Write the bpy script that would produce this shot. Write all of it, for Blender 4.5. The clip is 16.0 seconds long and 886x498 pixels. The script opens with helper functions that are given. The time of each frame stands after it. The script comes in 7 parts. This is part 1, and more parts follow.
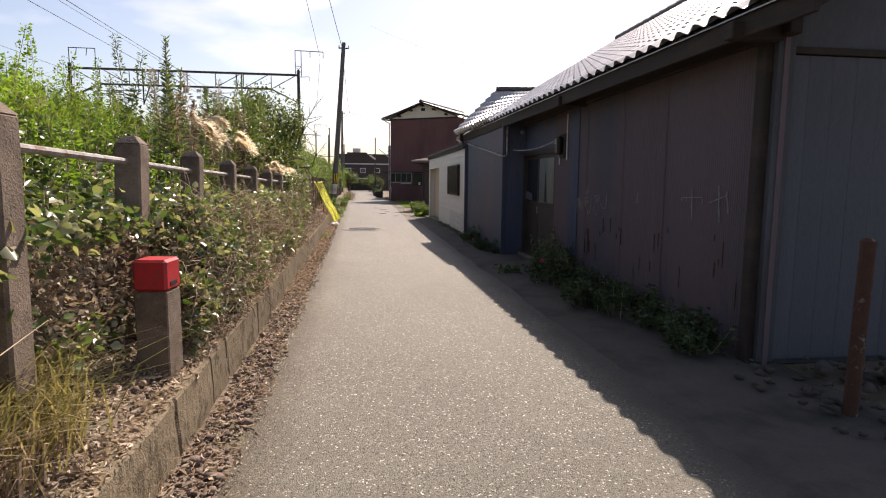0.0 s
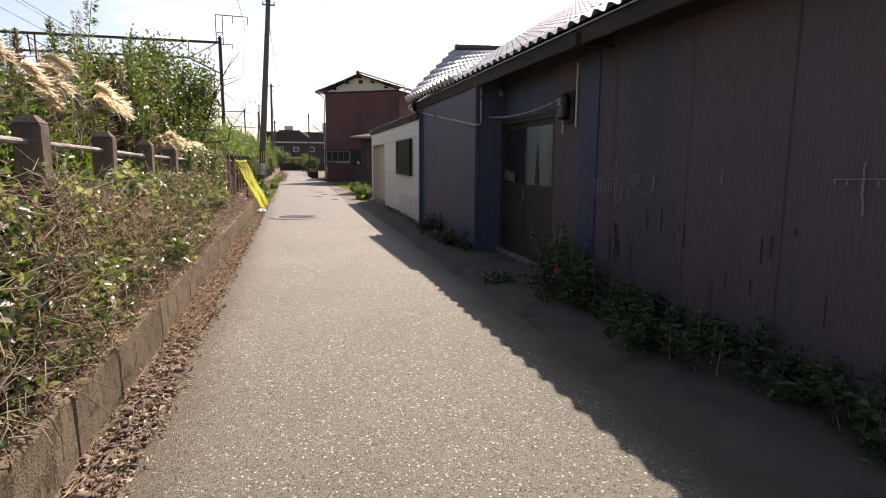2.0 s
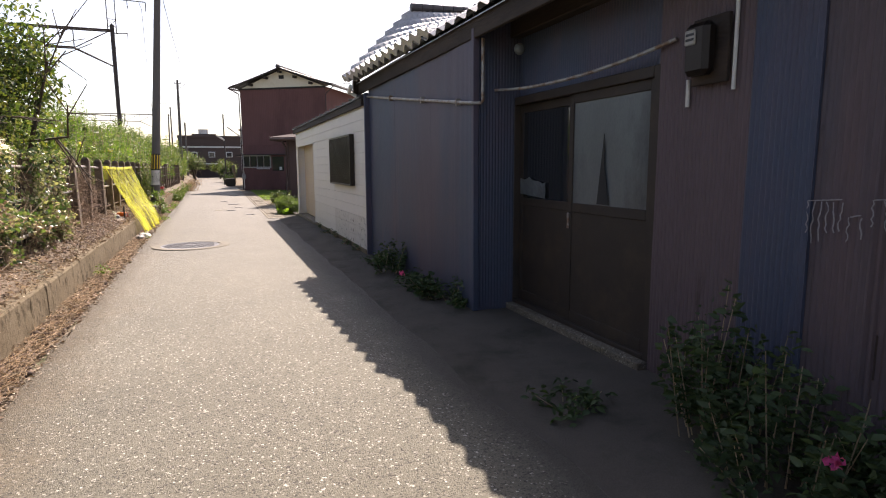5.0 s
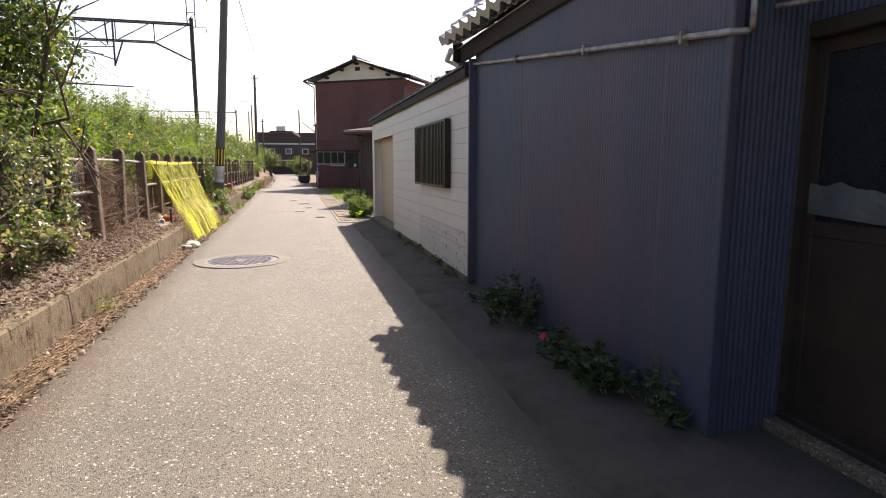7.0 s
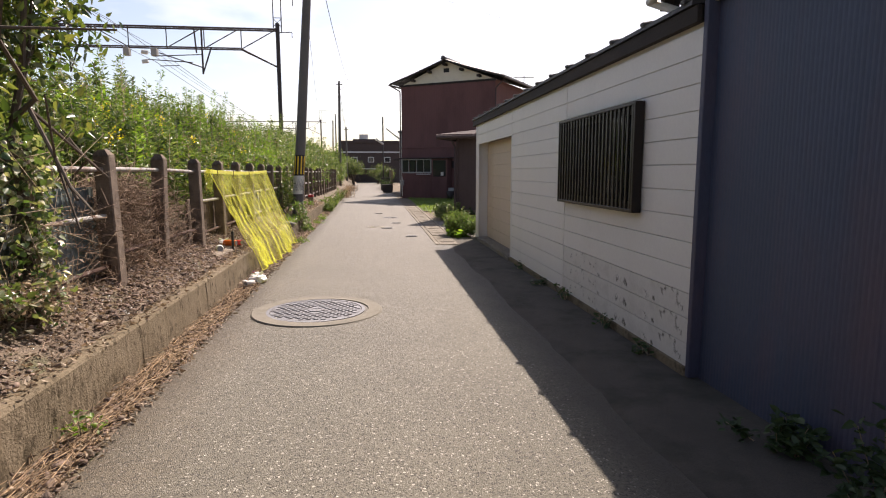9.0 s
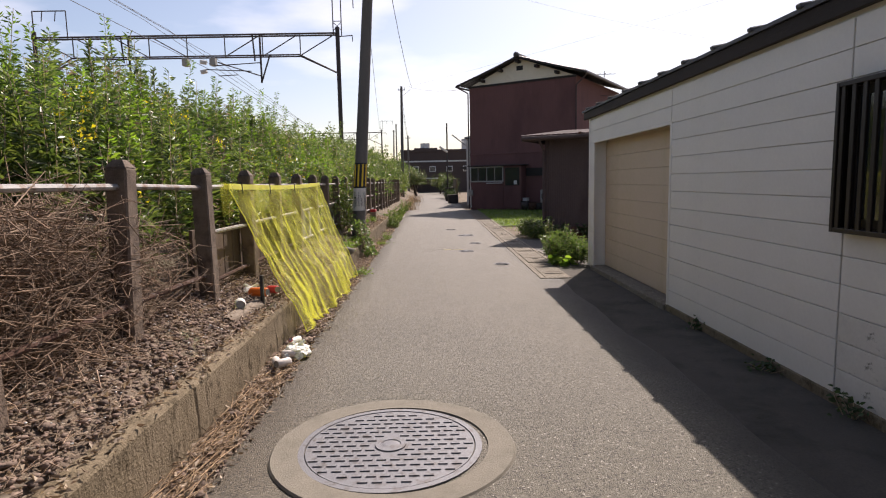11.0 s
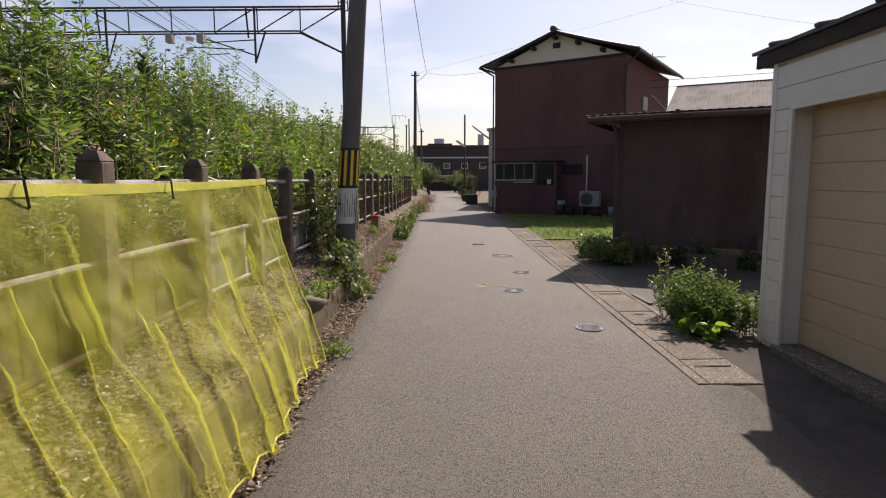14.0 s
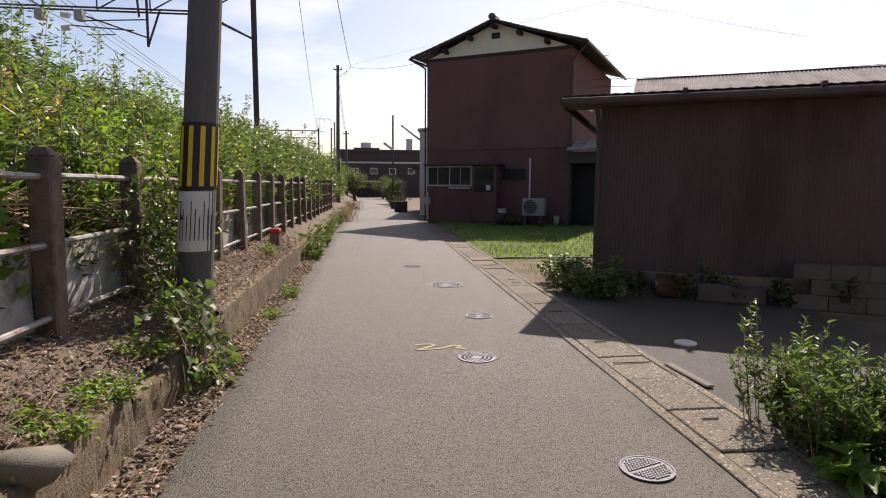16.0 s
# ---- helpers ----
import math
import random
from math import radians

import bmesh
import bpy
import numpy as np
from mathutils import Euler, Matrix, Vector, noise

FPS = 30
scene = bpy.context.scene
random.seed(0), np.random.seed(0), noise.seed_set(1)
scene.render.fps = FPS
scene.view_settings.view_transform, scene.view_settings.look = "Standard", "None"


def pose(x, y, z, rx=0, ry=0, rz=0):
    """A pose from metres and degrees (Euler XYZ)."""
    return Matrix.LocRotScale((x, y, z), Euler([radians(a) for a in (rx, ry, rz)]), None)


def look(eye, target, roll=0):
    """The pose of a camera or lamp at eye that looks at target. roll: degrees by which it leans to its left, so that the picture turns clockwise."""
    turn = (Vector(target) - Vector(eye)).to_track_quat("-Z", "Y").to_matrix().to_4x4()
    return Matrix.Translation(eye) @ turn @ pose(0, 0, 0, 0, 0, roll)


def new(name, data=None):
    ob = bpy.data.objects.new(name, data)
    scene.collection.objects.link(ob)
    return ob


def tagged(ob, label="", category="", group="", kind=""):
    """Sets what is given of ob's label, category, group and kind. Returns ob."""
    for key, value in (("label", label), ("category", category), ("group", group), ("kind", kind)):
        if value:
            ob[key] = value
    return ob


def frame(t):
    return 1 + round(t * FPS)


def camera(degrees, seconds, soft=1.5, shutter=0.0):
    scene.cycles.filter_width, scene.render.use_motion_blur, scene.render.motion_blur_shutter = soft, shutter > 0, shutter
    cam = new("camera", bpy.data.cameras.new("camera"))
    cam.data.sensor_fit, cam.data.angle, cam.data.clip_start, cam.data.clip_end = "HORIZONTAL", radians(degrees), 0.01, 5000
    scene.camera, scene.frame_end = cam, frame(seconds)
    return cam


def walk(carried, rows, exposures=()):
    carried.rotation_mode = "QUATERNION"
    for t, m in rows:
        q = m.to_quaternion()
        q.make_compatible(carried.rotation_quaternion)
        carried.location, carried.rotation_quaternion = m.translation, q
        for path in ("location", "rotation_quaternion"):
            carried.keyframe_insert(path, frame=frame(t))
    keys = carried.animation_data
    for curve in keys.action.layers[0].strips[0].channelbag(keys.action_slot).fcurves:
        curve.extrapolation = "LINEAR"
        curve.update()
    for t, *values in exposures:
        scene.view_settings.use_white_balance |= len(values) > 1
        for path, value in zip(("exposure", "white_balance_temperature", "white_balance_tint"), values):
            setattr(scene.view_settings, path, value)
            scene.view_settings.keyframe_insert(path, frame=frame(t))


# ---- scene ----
cam = camera(74.5, 16.0, soft=1.1)
METRES, EYE, TILT, LEAN, TURN = 23.81, 1.57, 0.0, 0.0, -7.8
ROWS = [
    (0.0, 0.0, 0.0, 0.0, 0.06, -6.6, -0.55),
    (0.5, -0.004, 0.03, -0.0007, 0.07, -6.89, 0.09),
    (1.0, -0.0083, 0.061, -0.0016, -0.73, -7.69, -0.54),
    (1.5, -0.0111, 0.0904, -0.0022, -5.0, -8.17, -0.81),
    (2.0, -0.0137, 0.1202, -0.0021, -6.1, -8.54, -0.33),
    (2.5, -0.0166, 0.1499, -0.0009, -8.63, -8.59, -0.27),
    (3.0, -0.0175, 0.1785, -0.0009, -10.17, -7.56, 0.24),
    (3.5, -0.0188, 0.2075, -0.0012, -10.74, -7.71, 0.15),
    (4.0, -0.019, 0.2353, -0.0023, -13.21, -8.04, 0.32),
    (6.5, -0.0172, 0.3816, -0.0027, -13.02, -8.22, 0.1),
    (7.0, -0.0208, 0.4129, -0.0038, -6.28, -8.3, -0.04),
    (7.5, -0.0254, 0.4426, -0.0033, -6.29, -8.22, -0.34),
    (8.0, -0.0314, 0.4742, -0.003, -2.1, -7.92, 0.32),
    (8.5, -0.0387, 0.5065, -0.0026, -0.52, -8.1, -0.41),
    (9.0, -0.0459, 0.5369, -0.0029, 1.29, -7.53, 0.08),
    (11.5, -0.088, 0.6963, -0.0011, 7.73, -6.61, 0.75),
    (12.0, -0.0956, 0.7288, 0.0006, 7.73, -6.62, 0.01),
    (12.5, -0.1017, 0.7607, 0.0002, 6.43, -6.9, 0.2),
    (13.0, -0.1086, 0.7934, -0.0002, 7.77, -6.8, 0.25),
    (13.5, -0.1132, 0.8247, -0.0007, 7.6, -6.79, 0.44),
    (14.0, -0.1172, 0.8567, -0.0017, 8.21, -6.84, 0.23),
    (14.5, -0.1211, 0.8888, -0.002, 6.87, -6.88, -0.55),
    (15.0, -0.1241, 0.9226, -0.0031, 6.94, -5.91, -0.23),
    (15.5, -0.1273, 0.9547, -0.0033, 4.73, -6.12, -0.47),
    (16.0, -0.1324, 0.9866, -0.0045, 1.18, -6.19, -0.27),
]
walk(cam, [(t, pose(0, 0, EYE, TILT, LEAN, TURN) @ pose(METRES * x, METRES * y, METRES * z, 90 + pitch, roll, yaw)) for t, x, y, z, yaw, pitch, roll in ROWS],
     exposures=[(t, e, 7080 if t < 10 else 6820, 20) for t, e in ((0.0, 0.68), (3.5, 0.90), (4.2, 0.96), (6.4, 1.34), (7.0, 1.13), (9.0, 0.80), (11.5, 0.46), (13.0, 0.38), (14.5, 0.26), (16.0, 0.47))])

# ---- world and sun ----
SUN_TO = Vector((1.05, 2.2, 2.6)).normalized()
world = bpy.data.worlds.new("sky")
scene.world = world
world.use_nodes = True
wn = world.node_tree
wn.nodes.clear()
sky = wn.nodes.new("ShaderNodeTexSky")
sky.sky_type = "NISHITA"
sky.sun_disc = False
sky.sun_elevation = math.asin(SUN_TO.z)
sky.sun_rotation = math.atan2(SUN_TO.x, SUN_TO.y)
sky.air_density, sky.dust_density, sky.ozone_density = 1.0, 1.5, 1.0
coord = wn.nodes.new("ShaderNodeTexCoord")
cloud_map = wn.nodes.new("ShaderNodeMapping")
cloud_map.inputs["Scale"].default_value = (1.0, 1.0, 3.2)
cloud = wn.nodes.new("ShaderNodeTexNoise")
cloud.inputs["Scale"].default_value = 3.2
cloud.inputs["Detail"].default_value = 7
cloud_ramp = wn.nodes.new("ShaderNodeValToRGB")
cloud_ramp.color_ramp.elements[0].position = 0.52
cloud_ramp.color_ramp.elements[1].position = 0.75
cloud_ramp.color_ramp.elements[1].color = (0.55, 0.55, 0.55, 1)
cloud_mix = wn.nodes.new("ShaderNodeMix")
cloud_mix.data_type = "RGBA"
cloud_mix.inputs["B"].default_value = (10.0, 10.0, 10.5, 1)
back = wn.nodes.new("ShaderNodeBackground")
back.inputs["Strength"].default_value = 0.098
wout = wn.nodes.new("ShaderNodeOutputWorld")
wn.links.new(coord.outputs["Generated"], cloud_map.inputs["Vector"])
wn.links.new(cloud_map.outputs["Vector"], cloud.inputs["Vector"])
wn.links.new(cloud.outputs["Fac"], cloud_ramp.inputs["Fac"])
wn.links.new(cloud_ramp.outputs["Color"], cloud_mix.inputs["Factor"])
wn.links.new(sky.outputs["Color"], cloud_mix.inputs["A"])
wn.links.new(cloud_mix.outputs["Result"], back.inputs["Color"])
wn.links.new(back.outputs["Background"], wout.inputs["Surface"])

sun = new("sun", bpy.data.lights.new("sun", "SUN"))
sun.data.energy, sun.data.angle, sun.data.color = 5.0, radians(0.55), (1.0, 0.95, 0.87)
sun.matrix_world = look((0, 0, 30), Vector((0, 0, 30)) - SUN_TO)


# ---- materials ----
def mat(name, base, rough=0.8, metal=0.0, vary=0.25, scale=6.0, fine=90.0, bump=0.15, fine_amp=0.25, second=None, patch=2.0,
        spot=(0.5, 0.65), per_piece=0.0, island=0.0, translucent=0.0, spec=0.4, stretch=(1, 1, 1), bump_dist=0.01, blotch=None, flake=None, edge=None, mottle=0.0, along=None, foot=None, pits=None):
    """A procedural surface: base colour varied at two scales, an optional second colour in stains, and a fine relief."""
    m = bpy.data.materials.new(name)
    m.use_nodes = True
    n, l = m.node_tree.nodes, m.node_tree.links
    n.clear()
    out = n.new("ShaderNodeOutputMaterial")
    b = n.new("ShaderNodeBsdfPrincipled")
    tc = n.new("ShaderNodeTexCoord")
    mp = n.new("ShaderNodeMapping")
    mp.inputs["Scale"].default_value = stretch
    l.new(tc.outputs["Object"], mp.inputs["Vector"])

    def tex(sc, detail=6.0, rough_=0.6):
        t = n.new("ShaderNodeTexNoise")
        t.inputs["Scale"].default_value, t.inputs["Detail"].default_value, t.inputs["Roughness"].default_value = sc, detail, rough_
        l.new(mp.outputs["Vector"], t.inputs["Vector"])
        return t

    def maths(op, a, bb):
        x = n.new("ShaderNodeMath")
        x.operation = op
        for i, v in enumerate((a, bb)):
            if isinstance(v, (int, float)):
                x.inputs[i].default_value = v
            else:
                l.new(v, x.inputs[i])
        return x.outputs[0]

    def mix(fac, a, c, blend="MIX"):
        x = n.new("ShaderNodeMix")
        x.data_type, x.blend_type = "RGBA", blend
        for key, v in (("Factor", fac), ("A", a), ("B", c)):
            if isinstance(v, (int, float)):
                x.inputs[key].default_value = v
            elif isinstance(v, tuple):
                x.inputs[key].default_value = (*v, 1)
            else:
                l.new(v, x.inputs[key])
        return x.outputs["Result"]

    def ramp(src, lo, hi):
        r = n.new("ShaderNodeMapRange")
        r.inputs["From Min"].default_value, r.inputs["From Max"].default_value = lo, hi
        l.new(src, r.inputs["Value"])
        return r.outputs["Result"]

    coarse, grain = tex(scale), tex(fine, 3.0)
    tone = maths("MULTIPLY_ADD", coarse.outputs["Fac"], 2 * vary)
    tone.node.inputs[2].default_value = 1 - vary
    tone2 = maths("MULTIPLY_ADD", grain.outputs["Fac"], 2 * fine_amp)
    tone2.node.inputs[2].default_value = 1 - fine_amp
    value = maths("MULTIPLY", tone, tone2)
    if mottle:
        mt = tex(38.0, 4.0, 0.7)
        v = maths("MULTIPLY_ADD", mt.outputs["Fac"], 2 * mottle)
        v.node.inputs[2].default_value = 1 - mottle
        value = maths("MULTIPLY", value, v)
    if per_piece:
        oi = n.new("ShaderNodeObjectInfo")
        v = maths("MULTIPLY_ADD", oi.outputs["Random"], 2 * per_piece)
        v.node.inputs[2].default_value = 1 - per_piece
        value = maths("MULTIPLY", value, v)
    if island:
        g = n.new("ShaderNodeNewGeometry")
        v = maths("MULTIPLY_ADD", g.outputs["Random Per Island"], 2 * island)
        v.node.inputs[2].default_value = 1 - island
        value = maths("MULTIPLY", value, v)
    colour = base
    if second is not None:
        p = tex(patch, 8.0, 0.65)
        colour = mix(ramp(p.outputs["Fac"], *spot), base, second)
    if blotch is not None:
        bcol, bscale, lo, hi = blotch
        p = tex(bscale, 6.0, 0.7)
        colour = mix(ramp(p.outputs["Fac"], lo, hi), colour, bcol)
    if flake is not None:
        fcol, fscale, lo, hi = flake
        vo = n.new("ShaderNodeTexVoronoi")
        vo.inputs["Scale"].default_value = fscale
        l.new(tc.outputs["Object"], vo.inputs["Vector"])
        sp = n.new("ShaderNodeSeparateColor")
        l.new(vo.outputs["Color"], sp.inputs["Color"])
        colour = mix(ramp(sp.outputs["Red"], lo, hi), colour, fcol)
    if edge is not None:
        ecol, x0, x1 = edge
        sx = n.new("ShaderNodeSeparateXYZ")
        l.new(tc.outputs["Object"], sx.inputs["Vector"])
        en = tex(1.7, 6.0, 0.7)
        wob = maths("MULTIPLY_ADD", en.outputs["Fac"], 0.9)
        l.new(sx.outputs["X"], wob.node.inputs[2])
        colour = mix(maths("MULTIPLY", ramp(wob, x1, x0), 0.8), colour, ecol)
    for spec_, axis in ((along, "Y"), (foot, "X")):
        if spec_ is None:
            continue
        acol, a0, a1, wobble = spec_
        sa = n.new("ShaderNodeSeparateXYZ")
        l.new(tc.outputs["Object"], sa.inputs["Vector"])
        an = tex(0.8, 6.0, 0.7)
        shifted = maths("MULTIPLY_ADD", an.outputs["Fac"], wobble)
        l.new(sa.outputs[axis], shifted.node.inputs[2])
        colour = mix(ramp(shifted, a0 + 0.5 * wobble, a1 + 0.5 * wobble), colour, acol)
    if pits is not None:
        pcol, pscale, lo, hi = pits
        vp = n.new("ShaderNodeTexVoronoi")
        vp.inputs["Scale"].default_value = pscale
        l.new(tc.outputs["Object"], vp.inputs["Vector"])
        sp2 = n.new("ShaderNodeSeparateColor")
        l.new(vp.outputs["Color"], sp2.inputs["Color"])
        colour = mix(ramp(sp2.outputs["Green"], lo, hi), colour, pcol)
    comb = n.new("ShaderNodeCombineColor")
    for c in ("Red", "Green", "Blue"):
        l.new(value, comb.inputs[c])
    colour = mix(1.0, colour, comb.outputs["Color"], "MULTIPLY")
    l.new(colour, b.inputs["Base Color"])
    b.inputs["Roughness"].default_value, b.inputs["Metallic"].default_value = rough, metal
    b.inputs["Specular IOR Level"].default_value = spec
    if bump:
        bp = n.new("ShaderNodeBump")
        bp.inputs["Strength"].default_value, bp.inputs["Distance"].default_value = bump, bump_dist
        l.new(maths("ADD", grain.outputs["Fac"], coarse.outputs["Fac"]), bp.inputs["Height"])
        l.new(bp.outputs["Normal"], b.inputs["Normal"])
    shader = b.outputs["BSDF"]
    if translucent:
        tr = n.new("ShaderNodeBsdfTranslucent")
        l.new(mix(1.0, colour, (1.25, 1.3, 0.55), "MULTIPLY"), tr.inputs["Color"])
        ms = n.new("ShaderNodeMixShader")
        ms.inputs["Fac"].default_value = translucent
        l.new(b.outputs["BSDF"], ms.inputs[1])
        l.new(tr.outputs["BSDF"], ms.inputs[2])
        shader = ms.outputs["Shader"]
    l.new(shader, out.inputs["Surface"])
    return m


def leaf_mat(name, colours, translucent=0.4, rough=0.45, spec=0.5, shine=(1.45, 1.6, 0.65)):
    """Leaves: a colour of the list for each leaf, with light shining through."""
    m = bpy.data.materials.new(name)
    m.use_nodes = True
    n, l = m.node_tree.nodes, m.node_tree.links
    n.clear()
    out, b = n.new("ShaderNodeOutputMaterial"), n.new("ShaderNodeBsdfPrincipled")
    g, r = n.new("ShaderNodeNewGeometry"), n.new("ShaderNodeValToRGB")
    r.color_ramp.interpolation = "LINEAR"
    el = r.color_ramp.elements
    while len(el) < len(colours):
        el.new(0.5)
    for i, c in enumerate(colours):
        el[i].position = i / (len(colours) - 1)
        el[i].color = (*c, 1)
    l.new(g.outputs["Random Per Island"], r.inputs["Fac"])
    tc, nz = n.new("ShaderNodeTexCoord"), n.new("ShaderNodeTexNoise")
    nz.inputs["Scale"].default_value = 0.9
    l.new(tc.outputs["Object"], nz.inputs["Vector"])
    hsv = n.new("ShaderNodeHueSaturation")
    mr = n.new("ShaderNodeMapRange")
    mr.inputs["From Min"].default_value, mr.inputs["From Max"].default_value = 0.3, 0.7
    mr.inputs["To Min"].default_value, mr.inputs["To Max"].default_value = 0.65, 1.35
    l.new(nz.outputs["Fac"], mr.inputs["Value"])
    l.new(mr.outputs["Result"], hsv.inputs["Value"])
    l.new(r.outputs["Color"], hsv.inputs["Color"])
    l.new(hsv.outputs["Color"], b.inputs["Base Color"])
    b.inputs["Roughness"].default_value, b.inputs["Specular IOR Level"].default_value = rough, spec
    tr = n.new("ShaderNodeBsdfTranslucent")
    mx = n.new("ShaderNodeMix")
    mx.data_type, mx.blend_type = "RGBA", "MULTIPLY"
    mx.inputs["Factor"].default_value = 1.0
    mx.inputs["B"].default_value = (*shine, 1)
    l.new(hsv.outputs["Color"], mx.inputs["A"])
    l.new(mx.outputs["Result"], tr.inputs["Color"])
    ms = n.new("ShaderNodeMixShader")
    ms.inputs["Fac"].default_value = translucent
    l.new(b.outputs["BSDF"], ms.inputs[1])
    l.new(tr.outputs["BSDF"], ms.inputs[2])
    l.new(ms.outputs["Shader"], out.inputs["Surface"])
    return m


def net_mat(name, colour, lo=0.15, hi=0.42):
    """Fine woven netting: open holes between threads, with light through the threads."""
    m = bpy.data.materials.new(name)
    m.use_nodes = True
    n, l = m.node_tree.nodes, m.node_tree.links
    n.clear()
    out, b = n.new("ShaderNodeOutputMaterial"), n.new("ShaderNodeBsdfPrincipled")
    b.inputs["Base Color"].default_value, b.inputs["Roughness"].default_value = (*colour, 1), 0.5
    tr = n.new("ShaderNodeBsdfTranslucent")
    tr.inputs["Color"].default_value = (*colour, 1)
    ms = n.new("ShaderNodeMixShader")
    ms.inputs["Fac"].default_value = 0.5
    l.new(b.outputs["BSDF"], ms.inputs[1])
    l.new(tr.outputs["BSDF"], ms.inputs[2])
    clear = n.new("ShaderNodeBsdfTransparent")
    tc = n.new("ShaderNodeTexCoord")
    fac = None
    for direction in ("X", "Y"):
        w = n.new("ShaderNodeTexWave")
        w.bands_direction = direction
        w.inputs["Scale"].default_value = 75.0
        w.inputs["Distortion"].default_value = 0.6
        l.new(tc.outputs["UV"], w.inputs["Vector"])
        if fac is None:
            fac = w.outputs["Fac"]
        else:
            x = n.new("ShaderNodeMath")
            x.operation = "MAXIMUM"
            l.new(fac, x.inputs[0])
            l.new(w.outputs["Fac"], x.inputs[1])
            fac = x.outputs[0]
    r = n.new("ShaderNodeMapRange")
    r.inputs["From Min"].default_value, r.inputs["From Max"].default_value = 0.35, 1.0
    r.inputs["To Min"].default_value, r.inputs["To Max"].default_value = lo, hi
    l.new(fac, r.inputs["Value"])
    dirt = n.new("ShaderNodeTexNoise")
    dirt.inputs["Scale"].default_value, dirt.inputs["Detail"].default_value = 2.6, 5.0
    l.new(tc.outputs["Object"], dirt.inputs["Vector"])
    weave = n.new("ShaderNodeMapRange")
    weave.inputs["From Min"].default_value, weave.inputs["From Max"].default_value = 0.32, 0.68
    weave.inputs["To Min"].default_value, weave.inputs["To Max"].default_value = 0.55, 1.35
    l.new(dirt.outputs["Fac"], weave.inputs["Value"])
    dense = n.new("ShaderNodeMath")
    dense.operation = "MULTIPLY"
    l.new(r.outputs["Result"], dense.inputs[0])
    l.new(weave.outputs["Result"], dense.inputs[1])
    ms2 = n.new("ShaderNodeMixShader")
    l.new(dense.outputs[0], ms2.inputs["Fac"])
    l.new(clear.outputs["BSDF"], ms2.inputs[1])
    l.new(ms.outputs["Shader"], ms2.inputs[2])
    l.new(ms2.outputs["Shader"], out.inputs["Surface"])
    return m


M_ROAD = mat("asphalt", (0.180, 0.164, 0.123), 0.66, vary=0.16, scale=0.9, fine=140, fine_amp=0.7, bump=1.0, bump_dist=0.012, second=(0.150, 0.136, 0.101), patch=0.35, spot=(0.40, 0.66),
             # flake: pale grains, with sun glints put into their colour
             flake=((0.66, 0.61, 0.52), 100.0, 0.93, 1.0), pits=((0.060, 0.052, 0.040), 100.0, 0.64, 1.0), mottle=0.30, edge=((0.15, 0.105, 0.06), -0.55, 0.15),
             # foot mixes edge dirt with the sheds' shade, put into the colour
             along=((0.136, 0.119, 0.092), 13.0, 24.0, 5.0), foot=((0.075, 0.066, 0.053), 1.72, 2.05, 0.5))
M_SOIL = mat("soil", (0.172, 0.130, 0.094), 0.95, vary=0.4, scale=3, fine=60, fine_amp=0.5, bump=0.8, bump_dist=0.03, second=(0.085, 0.085, 0.04), patch=1.5)
M_CONC = mat("old_concrete", (0.205, 0.162, 0.108), 0.95, vary=0.4, scale=7, fine=70, fine_amp=0.4, bump=0.8, bump_dist=0.010, spec=0.2, mottle=0.25, second=(0.16, 0.125, 0.08), patch=2.2, spot=(0.45, 0.65), blotch=((0.075, 0.058, 0.036), 7.0, 0.50, 0.64), per_piece=0.12)
M_SLAB = mat("gutter_concrete", (0.172, 0.144, 0.107), 0.9, vary=0.3, scale=5, fine=120, fine_amp=0.55, bump=0.7, second=(0.112, 0.097, 0.075), patch=2.2, per_piece=0.15, flake=((0.42, 0.38, 0.31), 90.0, 0.88, 1.0), pits=((0.06, 0.052, 0.04), 80.0, 0.7, 1.0))
# Dirt plus the sheds' shade put into the colour of the ground there.
M_DIRTYSHADE = mat("dirty_shade_pavement", (0.072, 0.062, 0.050), 0.95, vary=0.35, scale=3, fine=90, fine_amp=0.4, bump=0.6, second=(0.038, 0.035, 0.026), patch=1.6)
M_POST = mat("weathered_concrete_post", (0.185, 0.138, 0.102), 0.92, vary=0.35, scale=6, fine=90, fine_amp=0.35, bump=0.6, second=(0.09, 0.064, 0.048), patch=4, spot=(0.44, 0.62), per_piece=0.15, blotch=((0.30, 0.25, 0.20), 9.0, 0.62, 0.72))
M_RAIL = mat("galvanised_pipe", (0.33, 0.32, 0.30), 0.5, metal=0.4, vary=0.25, scale=8, fine=60, bump=0.1, second=(0.19, 0.12, 0.08), patch=9, spot=(0.46, 0.62))
M_SHED = mat("faded_purple_sheet", (0.102, 0.074, 0.080), 0.75, vary=0.2, scale=2, fine=50, bump=0.1, second=(0.07, 0.066, 0.08), patch=0.7, stretch=(1, 1, 0.12), blotch=((0.038, 0.022, 0.018), 7.0, 0.60, 0.74))
M_SHEDEND = mat("grey_board_wall", (0.072, 0.077, 0.088), 0.85, vary=0.25, scale=3, fine=70, bump=0.3, second=(0.055, 0.055, 0.058), patch=1.2, stretch=(1, 1, 0.2), per_piece=0.1)
M_BLUE = mat("blue_painted_sheet", (0.046, 0.059, 0.096), 0.6, vary=0.2, scale=2, fine=50, bump=0.1, second=(0.082, 0.062, 0.084), patch=0.55, spot=(0.45, 0.62), stretch=(1, 1, 0.3))
M_DARKWOOD = mat("dark_weathered_wood", (0.026, 0.018, 0.014), 0.85, vary=0.35, scale=5, fine=60, bump=0.4, second=(0.050, 0.034, 0.025), patch=3, stretch=(1, 0.2, 1))
